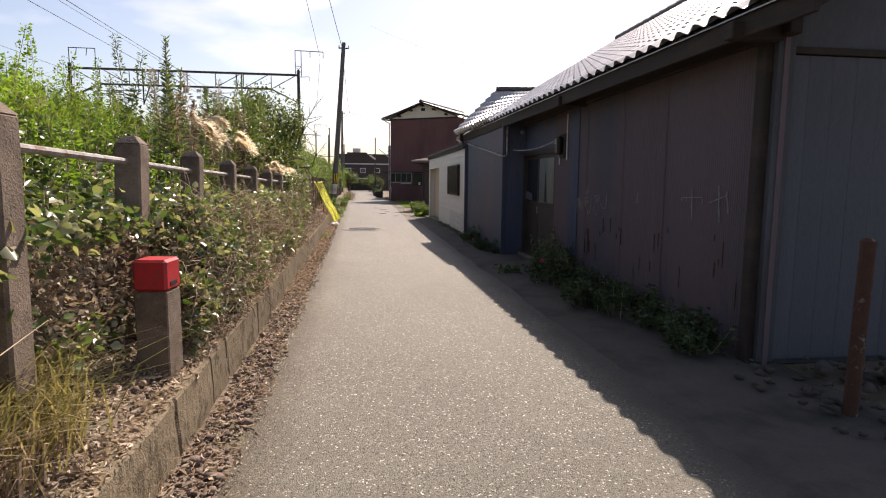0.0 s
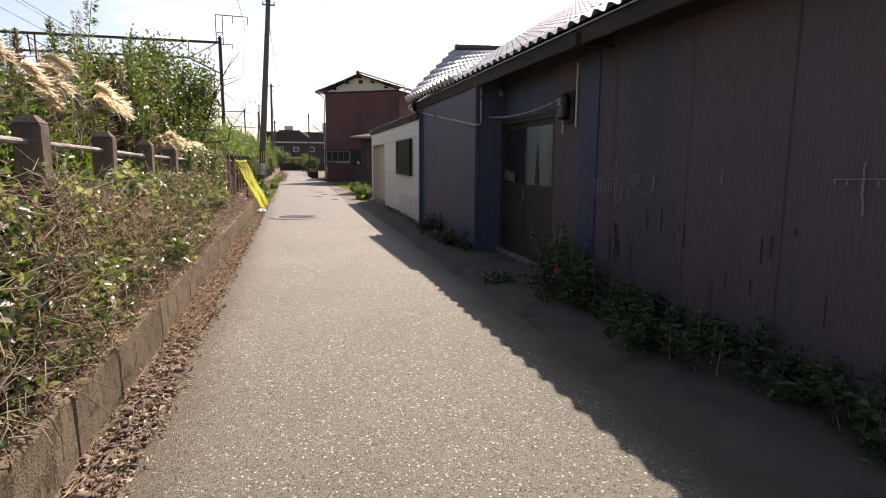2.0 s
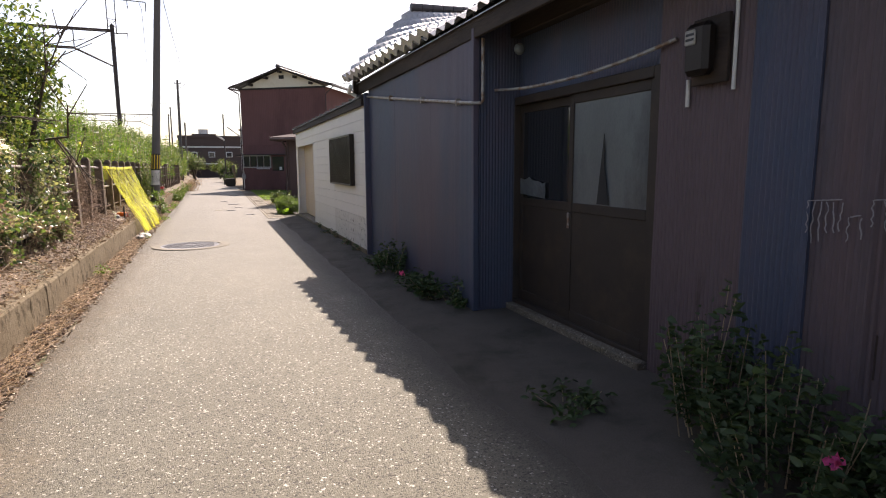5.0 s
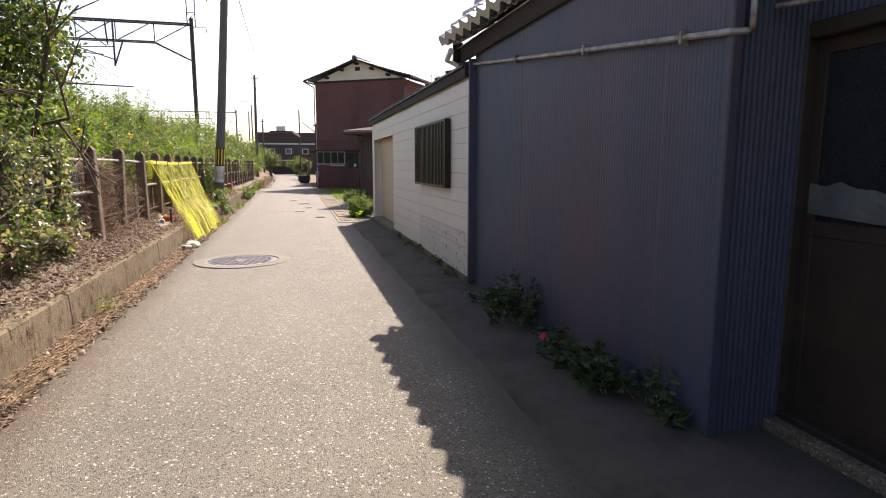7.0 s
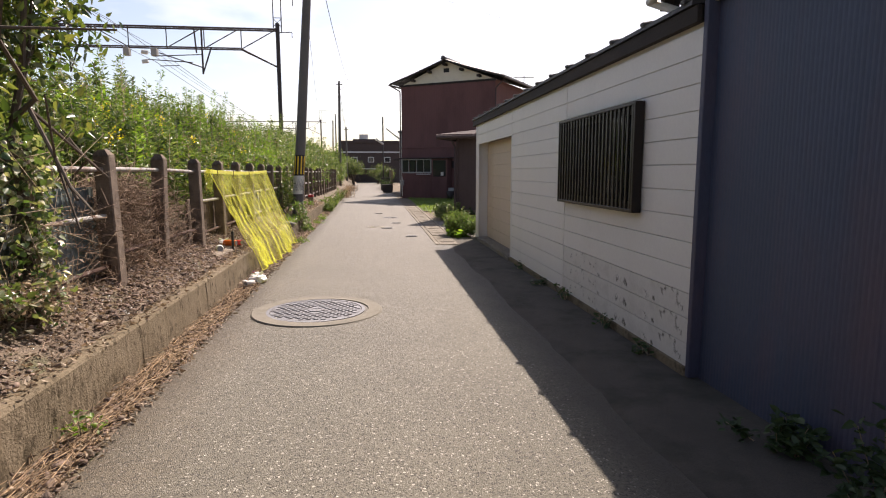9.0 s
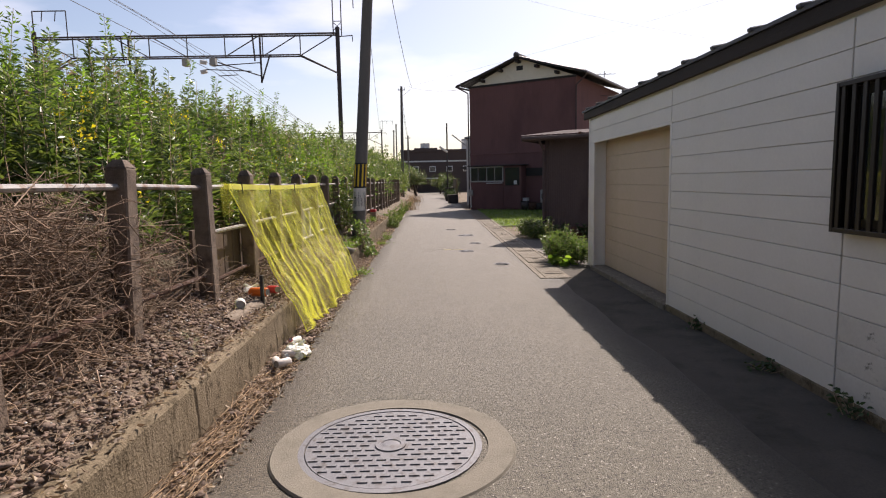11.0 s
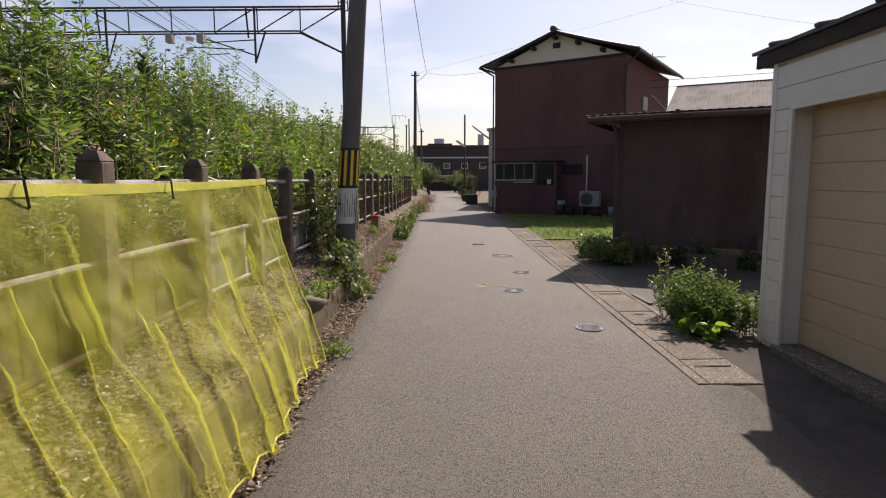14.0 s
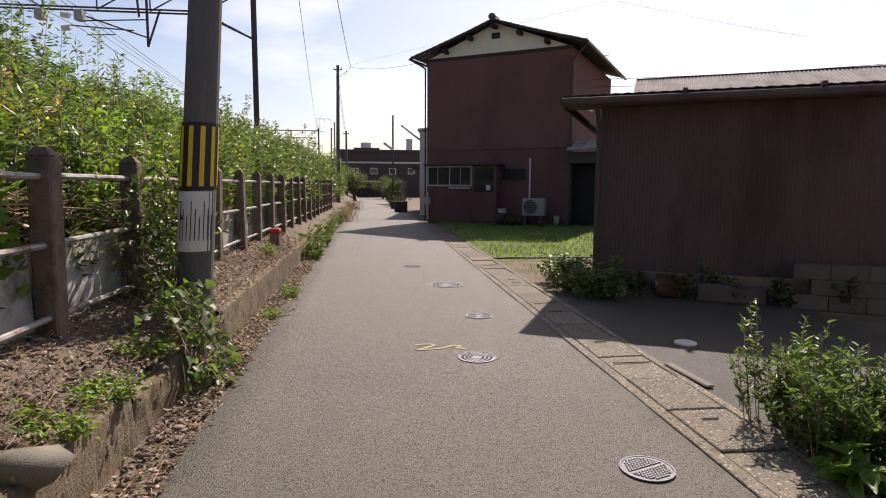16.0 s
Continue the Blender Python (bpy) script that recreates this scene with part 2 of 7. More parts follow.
M_TILE = mat("glazed_roof_tile", (0.34, 0.34, 0.35), 0.25, vary=0.15, scale=6, fine=60, bump=0.05, spec=0.7, per_piece=0.1, island=0.15)
M_DARKTILE = mat("dark_roof_tile", (0.055, 0.05, 0.05), 0.55, vary=0.3, scale=5, fine=60, bump=0.2, island=0.2)
M_WHITE = mat("cream_siding", (0.66, 0.62, 0.56), 0.6, vary=0.08, scale=2, fine=40, fine_amp=0.06, bump=0.1, second=(0.56, 0.52, 0.47), patch=1.2, spot=(0.55, 0.85), per_piece=0.025, blotch=((0.28, 0.25, 0.2), 3.0, 0.68, 0.85))
M_WHITEFOOT = mat("stained_cream_siding", (0.60, 0.56, 0.50), 0.7, vary=0.12, scale=2, fine=40, fine_amp=0.1, bump=0.15, second=(0.42, 0.38, 0.32), patch=1.6, spot=(0.5, 0.75), blotch=((0.10, 0.085, 0.065), 9.0, 0.58, 0.68))
M_BEIGE = mat("beige_shutter", (0.52, 0.405, 0.295), 0.55, vary=0.1, scale=2, fine=40, fine_amp=0.08, bump=0.05, second=(0.43, 0.34, 0.23), patch=1.0)
M_BRONZE = mat("bronze_bars", (0.026, 0.019, 0.015), 0.45, metal=0.5, vary=0.2, scale=8, bump=0.05)
# Near-black: the darkness of unlit rooms and openings put into the colour.
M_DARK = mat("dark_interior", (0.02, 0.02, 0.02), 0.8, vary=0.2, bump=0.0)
M_RED = mat("maroon_sheet_wall", (0.145, 0.072, 0.067), 0.85, spec=0.15, vary=0.15, scale=2, fine=50, bump=0.1, second=(0.115, 0.058, 0.055), patch=0.6, stretch=(1, 1, 0.4))
M_PLASTER = mat("cream_plaster", (0.62, 0.56, 0.44), 0.85, vary=0.12, scale=3, fine=60, bump=0.1, second=(0.42, 0.33, 0.2), patch=1.0, spot=(0.6, 0.8))
M_BROWN = mat("dark_brown_sheet", (0.078, 0.058, 0.056), 0.9, spec=0.15, vary=0.2, scale=2, fine=50, bump=0.1, second=(0.05, 0.036, 0.034), patch=0.8, stretch=(1, 1, 0.3))
M_RUSTROOF = mat("rusty_pale_roof_sheet", (0.25, 0.225, 0.205), 0.85, spec=0.2, metal=0.0, vary=0.2, scale=3, fine=60, bump=0.1, second=(0.125, 0.092, 0.07), patch=1.8, spot=(0.45, 0.68), stretch=(1, 0.3, 1))
M_RUST = mat("rusty_iron", (0.065, 0.03, 0.018), 0.9, vary=0.4, scale=12, fine=90, bump=0.5, second=(0.2, 0.17, 0.15), patch=10, spot=(0.58, 0.66))
M_STEEL = mat("dark_steel", (0.06, 0.05, 0.048), 0.7, metal=0.3, vary=0.3, scale=6, bump=0.1)
M_POLE = mat("utility_pole_concrete", (0.12, 0.105, 0.095), 0.85, vary=0.2, scale=5, fine=60, bump=0.2, stretch=(1, 1, 0.3))
M_REDPAINT = mat("red_paint", (0.42, 0.02, 0.025), 0.5, vary=0.15, scale=8, bump=0.2, second=(0.25, 0.03, 0.03), patch=10)
M_YELLOW = mat("yellow_paint", (0.72, 0.47, 0.03), 0.5, vary=0.1, bump=0.05)
M_BLACK = mat("black_paint", (0.02, 0.02, 0.022), 0.5, vary=0.1, bump=0.05)
M_GREYPL = mat("aged_grey_plastic", (0.30, 0.29, 0.265), 0.55, vary=0.12, bump=0.05)
M_PALE = mat("pale_grey_plastic", (0.55, 0.54, 0.51), 0.5, vary=0.1, bump=0.05)
M_WIRE = mat("wire", (0.035, 0.035, 0.04), 0.6, vary=0.05, bump=0.0)
M_IRON = mat("worn_cast_iron", (0.165, 0.165, 0.175), 0.6, metal=0.3, vary=0.2, scale=15, fine=200, bump=0.3, second=(0.1, 0.09, 0.085), patch=15)
M_COLLAR = mat("manhole_collar_concrete", (0.185, 0.165, 0.13), 0.9, vary=0.2, scale=6, fine=120, fine_amp=0.3, bump=0.4, second=(0.15, 0.135, 0.105), patch=4)
M_DRIP = mat("dark_rust_drip", (0.040, 0.026, 0.022), 0.9, vary=0.3, bump=0.0)
M_CHALK = mat("worn_white_paint", (0.25, 0.24, 0.25), 0.9, vary=0.4, scale=20, bump=0.0)
M_DOOR = mat("dark_rusty_door", (0.030, 0.022, 0.017), 0.7, vary=0.3, scale=4, bump=0.2, second=(0.045, 0.031, 0.021), patch=2.5)
M_GLASS = mat("window_glass", (0.02, 0.022, 0.025), 0.06, vary=0.05, bump=0.0, spec=0.7)
M_FROST = mat("dusty_glass", (0.11, 0.125, 0.13), 0.35, vary=0.3, scale=1.5, bump=0.0, second=(0.05, 0.056, 0.062), patch=1.5, stretch=(1, 1, 0.4))
M_BLOCK = mat("concrete_block", (0.075, 0.066, 0.06), 0.95, vary=0.3, scale=5, fine=80, bump=0.5, second=(0.06, 0.056, 0.052), patch=3, per_piece=0.15)
M_BRICKB = mat("dark_brick_facade", (0.07, 0.048, 0.042), 0.8, vary=0.2, scale=1, bump=0.1)
M_STEM = mat("dry_stem", (0.30, 0.23, 0.15), 0.9, vary=0.3, scale=10, bump=0.0, island=0.35)
M_TWIG = mat("dead_twig", (0.25, 0.175, 0.12), 0.9, vary=0.3, scale=10, bump=0.0, island=0.5)
M_BARK = mat("bark", (0.10, 0.075, 0.055), 0.95, vary=0.3, scale=15, bump=0.4)
M_LITTER = mat("dry_litter", (0.30, 0.21, 0.13), 0.9, vary=0.2, scale=10, bump=0.0, island=0.6, spec=0.2)
M_STONE = mat("pebble", (0.18, 0.128, 0.098), 0.85, vary=0.2, scale=20, fine=80, bump=0.3, island=0.5)
M_LAWN = mat("lawn_soil", (0.10, 0.13, 0.035), 0.95, vary=0.3, scale=4, fine=80, fine_amp=0.4, bump=0.5)
L_WEED = leaf_mat("weed_leaf", [(0.045, 0.082, 0.026), (0.10, 0.155, 0.05), (0.18, 0.225, 0.078), (0.066, 0.108, 0.038), (0.20, 0.235, 0.09)], 0.45, 0.34, 0.6, shine=(1.45, 1.5, 0.7))
L_FORE = leaf_mat("dull_leaf", [(0.062, 0.100, 0.034), (0.10, 0.150, 0.055), (0.15, 0.195, 0.080), (0.055, 0.090, 0.034)], 0.48)
L_BRIGHT = leaf_mat("bright_leaf", [(0.10, 0.18, 0.03), (0.15, 0.24, 0.045), (0.19, 0.26, 0.05), (0.09, 0.15, 0.03)], 0.5)
L_VINE = leaf_mat("vine_leaf", [(0.05, 0.095, 0.03), (0.09, 0.14, 0.045), (0.14, 0.19, 0.075), (0.36, 0.33, 0.23), (0.44, 0.40, 0.29), (0.07, 0.115, 0.04), (0.16, 0.19, 0.08)], 0.3, 0.3, 0.6)
L_SHRUB = leaf_mat("shrub_leaf", [(0.032, 0.056, 0.018), (0.065, 0.10, 0.028), (0.125, 0.155, 0.05), (0.20, 0.19, 0.075)], 0.35, 0.36, 0.5)
L_DRY = leaf_mat("dry_leaf", [(0.21, 0.155, 0.11), (0.37, 0.29, 0.21), (0.52, 0.43, 0.33), (0.12, 0.088, 0.062), (0.30, 0.215, 0.16)], 0.25, 0.7, 0.2, (1.2, 1.1, 0.9))
L_PLUME = leaf_mat("grass_plume", [(0.88, 0.83, 0.74), (0.92, 0.88, 0.80), (0.80, 0.73, 0.62)], 0.75, 0.7, 0.2, (1.15, 1.1, 1.0))
L_GRASS = leaf_mat("grass_blade", [(0.11, 0.17, 0.035), (0.15, 0.22, 0.05), (0.19, 0.23, 0.065), (0.09, 0.13, 0.03)], 0.5, 0.5, 0.3)
L_STRAW = leaf_mat("straw_grass", [(0.30, 0.26, 0.10), (0.44, 0.37, 0.18), (0.20, 0.21, 0.06), (0.36, 0.30, 0.15)], 0.4, 0.6, 0.2, (1.2, 1.1, 0.8))
L_YELLOW = leaf_mat("yellow_flower", [(0.6, 0.45, 0.04), (0.7, 0.55, 0.06)], 0.4, 0.6, 0.2)
L_PINK = leaf_mat("pink_flower", [(0.5, 0.06, 0.22), (0.6, 0.1, 0.3)], 0.4, 0.6, 0.2)
# Weed greens with the shade at the wall foot put into the colour.
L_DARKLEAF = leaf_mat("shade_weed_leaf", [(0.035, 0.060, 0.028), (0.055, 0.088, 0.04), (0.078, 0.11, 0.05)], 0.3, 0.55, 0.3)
M_NET = net_mat("yellow_netting", (0.88, 0.88, 0.12))
M_NETHEM = mat("yellow_hem", (0.75, 0.72, 0.20), 0.5, vary=0.15, bump=0.05, translucent=0.4)


# ---- building helpers ----
def mesh_ob(name, bm, material, parent=None, smooth=False):
    me = bpy.data.meshes.new(name)
    bm.to_mesh(me)
    bm.free()
    if smooth:
        for p in me.polygons:
            p.use_smooth = True
    me.materials.append(material)
    ob = new(name, me)
    if parent:
        ob.parent = parent
    return ob


def part(name, bm, material, parent, label="", smooth=False):
    ob = mesh_ob(name, bm, material, parent, smooth)
    return tagged(ob, label) if label else ob


def piece(name, me, parent, m):
    """A repeat of a shared mesh, as a part of its own."""
    ob = new(name, me)
    ob.parent = parent
    ob.matrix_basis = m
    return ob


def thing(name, label, category, m=Matrix(), group="", kind=""):
    ob = new(name)
    ob.empty_display_size = 0.2
    ob.matrix_basis = m
    return tagged(ob, label, category, group, kind)


def box(bm, x0, x1, y0, y1, z0, z1, bevel=0.0, m=Matrix()):
    r = bmesh.ops.create_cube(bm, size=1.0)
    vs = r["verts"]
    bmesh.ops.scale(bm, vec=(abs(x1 - x0), abs(y1 - y0), abs(z1 - z0)), verts=vs)
    bmesh.ops.translate(bm, vec=((x0 + x1) / 2, (y0 + y1) / 2, (z0 + z1) / 2), verts=vs)
    if bevel:
        es = list({e for v in vs for e in v.link_edges})
        r2 = bmesh.ops.bevel(bm, geom=es, offset=bevel, segments=1, affect="EDGES")
        vs = list({v for f in r2["faces"] for v in f.verts} | {v for v in vs if v.is_valid})
    bmesh.ops.transform(bm, matrix=m, verts=vs)
    return bm


def boxes(*rows, bevel=0.0):
    bm = bmesh.new()
    for row in rows:
        box(bm, *row, bevel=bevel)
    return bm


def rod(bm, a, b, r0, r1=None, sides=8):
    a, b = Vector(a), Vector(b)
    d = b - a
    r = bmesh.ops.create_cone(bm, cap_ends=True, segments=sides, radius1=r0, radius2=r0 if r1 is None else r1, depth=d.length)
    bmesh.ops.transform(bm, matrix=Matrix.Translation((a + b) / 2) @ d.to_track_quat("Z", "Y").to_matrix().to_4x4(), verts=r["verts"])
    return bm


def rods(rows, sides=8):
    bm = bmesh.new()
    for a, b, r in rows:
        rod(bm, a, b, r, sides=sides)
    return bm


def grid_mesh(nu, nv, f):
    """A sheet of nu by nv points from f(u, v), u and v from 0 to 1."""
    bm = bmesh.new()
    vs = [[bm.verts.new(f(i / (nu - 1), j / (nv - 1))) for j in range(nv)] for i in range(nu)]
    for i in range(nu - 1):
        for j in range(nv - 1):
            bm.faces.new((vs[i][j], vs[i + 1][j], vs[i + 1][j + 1], vs[i][j + 1]))
    return bm


def thicken(bm, vec):
    """Give a sheet a back, by the vector."""
    faces = list(bm.faces)
    r = bmesh.ops.extrude_face_region(bm, geom=faces)
    bmesh.ops.translate(bm, vec=vec, verts=[v for v in r["geom"] if isinstance(v, bmesh.types.BMVert)])
    bmesh.ops.recalc_face_normals(bm, faces=bm.faces)
    return bm


def tube(points, r, sides=8):
    """One continuous pipe through the points."""
    pts = [Vector(p) for p in points]
    bm = bmesh.new()
    rings = []
    for i, p in enumerate(pts):
        d = (pts[min(i + 1, len(pts) - 1)] - pts[max(i - 1, 0)]).normalized()
        s = d.cross(Vector((0.31, 0.22, 0.92))).normalized()
        t = d.cross(s)
        rings.append([bm.verts.new(p + r * (math.cos(2 * math.pi * k / sides) * s + math.sin(2 * math.pi * k / sides) * t)) for k in range(sides)])
    for a, b in zip(rings, rings[1:]):
        for k in range(sides):
            bm.faces.new((a[k], a[(k + 1) % sides], b[(k + 1) % sides], b[k]))
    bm.faces.new(rings[0])
    bm.faces.new(list(reversed(rings[-1])))
    return bm


def ribbed_wall(length, height, pitch=0.076, depth=0.016, thick=0.05, seed=0):
    """Vertical ribbed sheet from (0,0,0) along +x, its face towards -y; a few dents and lapped seams."""
    n = int(length / pitch) * 4
    rng = random.Random(seed)
    lap = [rng.uniform(-0.003, 0.003) for _ in range(40)]

    def f(u, v):
        x = u * length
        d = depth * 0.5 * (1 - math.cos(2 * math.pi * x / pitch)) ** 0.7
        d += lap[int(x / 0.76) % 40] + 0.006 * noise.noise((x * 0.9 + seed, v * 2.2, 3.1))
        return (x, -d, v * height)
    return thicken(grid_mesh(n + 1, 5, f), (0, thick, 0))


def leaves(name, pos, along, length, width, material, parent=None, fold=0.25, seed=1):
    """Many small pointed leaves, one quad each pair, as one mesh."""
    rng = np.random.default_rng(seed)
    pos, along = np.asarray(pos, float), np.asarray(along, float)
    n = len(pos)
    along = along / np.maximum(np.linalg.norm(along, axis=1, keepdims=True), 1e-6)
    rnd = rng.normal(size=(n, 3))
    side = np.cross(along, rnd)
    side /= np.maximum(np.linalg.norm(side, axis=1, keepdims=True), 1e-6)
    up = np.cross(side, along)
    L = np.broadcast_to(np.asarray(length, float), (n,))[:, None]
    W = np.broadcast_to(np.asarray(width, float), (n,))[:, None]
    mid = pos + along * L * 0.45
    tip = pos + along * L - up * L * 0.15
    a = mid + side * W * 0.5 + up * W * fold
    c = mid - side * W * 0.5 + up * W * fold
    verts = np.stack([pos, a, tip, c], 1).reshape(-1, 3)
    idx = np.arange(n)[:, None] * 4
    tri = np.concatenate([idx + np.array([[0, 1, 2]]), idx + np.array([[0, 2, 3]])], 1).reshape(-1)
    me = bpy.data.meshes.new(name)
    me.vertices.add(4 * n)
    me.vertices.foreach_set("co", verts.ravel())
    me.loops.add(6 * n)
    me.loops.foreach_set("vertex_index", tri.astype(np.int32))
    me.polygons.add(2 * n)
    me.polygons.foreach_set("loop_start", (np.arange(2 * n) * 3).astype(np.int32))
    me.polygons.foreach_set("loop_total", np.full(2 * n, 3, np.int32))
    me.update(calc_edges=True)
    me.validate()
    me.materials.append(material)
    ob = new(name, me)
    if parent:
        ob.parent = parent
    return ob


def stems(name, a, b, r, material, parent=None):
    """Many thin three-sided stalks from a to b as one mesh."""
    a, b = np.asarray(a, float), np.asarray(b, float)
    n = len(a)
    d = b - a
    d /= np.maximum(np.linalg.norm(d, axis=1, keepdims=True), 1e-6)
    s = np.cross(d, np.array([0.3, 0.5, 0.81]))
    s /= np.maximum(np.linalg.norm(s, axis=1, keepdims=True), 1e-6)
    t = np.cross(d, s)
    R = np.broadcast_to(np.asarray(r, float), (n,))[:, None]
    ring = [math.cos(k * 2.0944) * s + math.sin(k * 2.0944) * t for k in range(3)]
    verts = np.stack([a + R * q for q in ring] + [b + 0.5 * R * q for q in ring], 1).reshape(-1, 3)
    idx = np.arange(n)[:, None] * 6
    quad = np.concatenate([idx + np.array([[0, 1, 4, 3]]), idx + np.array([[1, 2, 5, 4]]), idx + np.array([[2, 0, 3, 5]])], 1).reshape(-1)
    me = bpy.data.meshes.new(name)
    me.vertices.add(6 * n)
    me.vertices.foreach_set("co", verts.ravel())
    me.loops.add(12 * n)
    me.loops.foreach_set("vertex_index", quad.astype(np.int32))
    me.polygons.add(3 * n)
    me.polygons.foreach_set("loop_start", (np.arange(3 * n) * 4).astype(np.int32))
    me.polygons.foreach_set("loop_total", np.full(3 * n, 4, np.int32))
    me.update(calc_edges=True)
    me.validate()
    me.materials.append(material)
    ob = new(name, me)
    if parent:
        ob.parent = parent
    return ob


# ---- the lines of the lane ----
def road_left(y):
    return -0.74 - 0.0125 * (max(y, -5) - 3) if y < 60 else -1.45 - 0.05 * (y - 60)


def kerb_x(y):
    return -1.06 - 0.010 * (y - 4)


def fence_x(y):
    return max(-1.9, -1.50 - 0.016 * (y - 3))


def bank_z(x, y):
    """Height of the ground left of the kerb."""
    d = kerb_x(y) - x
    if d <= 0:
        return -0.03
    steps = ((0.0, 0.27), (0.35, 0.42), (0.75, 0.60), (0.95, 0.95), (2.5, 1.35), (5.0, 1.6), (400.0, 1.6))
    for (d0, z0), (d1, z1) in zip(steps, steps[1:]):
        if d <= d1:
            fade = min(1.0, max(0.0, (105 - y) / 20))
            return (z0 + (z1 - z0) * (d - d0) / (d1 - d0)) * fade - 0.03 * (1 - fade)
    return 1.6


# ---- ground, lane, kerbs ----
def build_ground():
    xs = [-900, -200, -60, -20, -10, -6.5] + [3.9 - 0.12 * i for i in range(33)] + [-0.4, 2, 4, 8, 20, 60, 200, 900]
    ys = [-900, -200, -60, -20] + [-8 + 0.5 * i for i in range(110)] + [48 + 3 * i for i in range(24)] + [200, 400, 1200]
    bm = bmesh.new()
    vs = []
    for y in ys:
        row = []
        for x in xs:
            k = kerb_x(min(max(y, -20), 120))
            i = len(row)
            if 6 <= i < 39:
                x = k - x
            if 6 <= i < 38 and x > -3.2:
                z = bank_z(x, y) + 0.05 * noise.noise((x * 3, y * 2.1, 0)) + 0.025 * noise.noise((x * 9, y * 8, 4))
            elif i < 38:
                z = bank_z(x, y) + 0.12 * noise.noise((x * 0.8, y * 0.6, 0)) * (1 if y < 100 else 0)
            else:
                z = -0.03
            row.append(bm.verts.new((x, y, z)))
        vs.append(row)
    for j in range(len(ys) - 1):
        for i in range(len(xs) - 1):
            bm.faces.new((vs[j][i], vs[j][i + 1], vs[j + 1][i + 1], vs[j + 1][i]))
    g = mesh_ob("ground", bm, M_SOIL, smooth=True)
    return tagged(g, "brown soil and weedy ground rising to a railway bank", "ground", kind="structure")


ground = build_ground()


def build_road():
    ys = [-14 + 0.25 * i for i in range(260)] + [51 + 2 * i for i in range(30)]
    bm = bmesh.new()
    rows = []
    for y in ys:
        xl = road_left(y) + 0.05 * noise.noise((0.3, y * 1.7, 2)) + 0.02 * noise.noise((0.3, y * 7, 5))
        xr = (2.16 + 0.07 * noise.noise((4.3, y * 0.9, 2)) + 0.02 * noise.noise((4.3, y * 5, 7)) if y < 24.8 else 1.865 + 0.012 * noise.noise((4.3, y * 1.3, 2))) if y < 60 else 2.02 - 0.03 * (y - 60)
        cs = [xl, xl + 0.02, xl + 0.35, 0.2, 0.9, 1.6, xr]
        rows.append([bm.verts.new((x, y, -0.04 if i == 0 else (-0.012 if i == 1 else 0.012 * math.cos((x - 0.5) * 0.9) - 0.008 + 0.004 * noise.noise((x, y * 0.7, 0))))) for i, x in enumerate(cs)])
    for a, b in zip(rows, rows[1:]):
        for i in range(len(a) - 1):
            bm.faces.new((a[i], a[i + 1], b[i + 1], b[i]))
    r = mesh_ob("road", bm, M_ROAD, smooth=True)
    return tagged(r, "worn grey asphalt lane with sparkling aggregate", "road", kind="structure")


road = build_road()


def build_kerb():
    """The low retaining kerb along the bank, cast in lengths with cracked joints."""
    kerb = thing("kerb", "low weathered concrete retaining kerb with cracks", "kerb", kind="structure")
    rng = random.Random(4)
    y = -9.0
    while y < 62:
        length = rng.uniform(1.7, 2.1)
        lean, drop = rng.uniform(-0.004, 0.004), rng.uniform(-0.006, 0.006)
        broken = 25.3 < y < 28.4
        n = 84
        cracks = [rng.uniform(0.2, 0.8)]

        def f(u, v, y0=y, ln=length, lean=lean, drop=drop, broken=broken, cracks=tuple(cracks)):
            yy = y0 - 0.006 + u * (ln + 0.012)
            top = 0.325 + drop
            if broken:
                top -= 0.06 + 0.06 * noise.noise((yy * 3.0, 1, 7))
            prof = [(0.0, -0.06), (0.004, 0.1), (0.010, 0.2), (0.016, top - 0.025), (0.03, top - 0.004), (0.09, top), (0.15, top - 0.006), (0.165, 0.1)]
            k = min(int(v * 7 + 0.5), 7)
            d, z = prof[k]
            rough_ = 0.010 * noise.noise((yy * 2.2, z * 4, 1.5)) + 0.004 * noise.noise((yy * 25, z * 30, 2))
            if u < 0.008 or u > 0.992:
                rough_ -= 0.03 if yy < 10 else 0.010
            for c in cracks:
                if abs(u - c - 0.02 * noise.noise((yy, z * 8, 3))) < 0.008:
                    rough_ -= 0.014 if yy < 10 else 0.0
            rough_ -= 0.02 * max(0.0, noise.noise((yy * 14, z * 17, 6)) - 0.35)
            if broken:
                rough_ += 0.05 * noise.noise((yy * 4, z * 5, 9))
            return (kerb_x(yy) - d + lean * (z > 0.1) + rough_, yy, z + (0.5 * rough_ if k in (3, 4, 5) else 0))
        bm = grid_mesh(n, 8, f)
        part("segment", bm, M_CONC, kerb, smooth=False)
        y += length
    return kerb


build_kerb()


def slab_mesh(length, width, seed):
    bm = bmesh.new()
    box(bm, 0, width, 0.006, length - 0.006, -0.12, 0.0, bevel=0.008)
    for v in bm.verts:
        v.co.z += 0.004 * noise.noise((v.co.x * 4 + seed, v.co.y * 4, seed))
    me = bpy.data.meshes.new("slab")
    bm.to_mesh(me)
    bm.free()
    me.materials.append(M_SLAB)
    return me


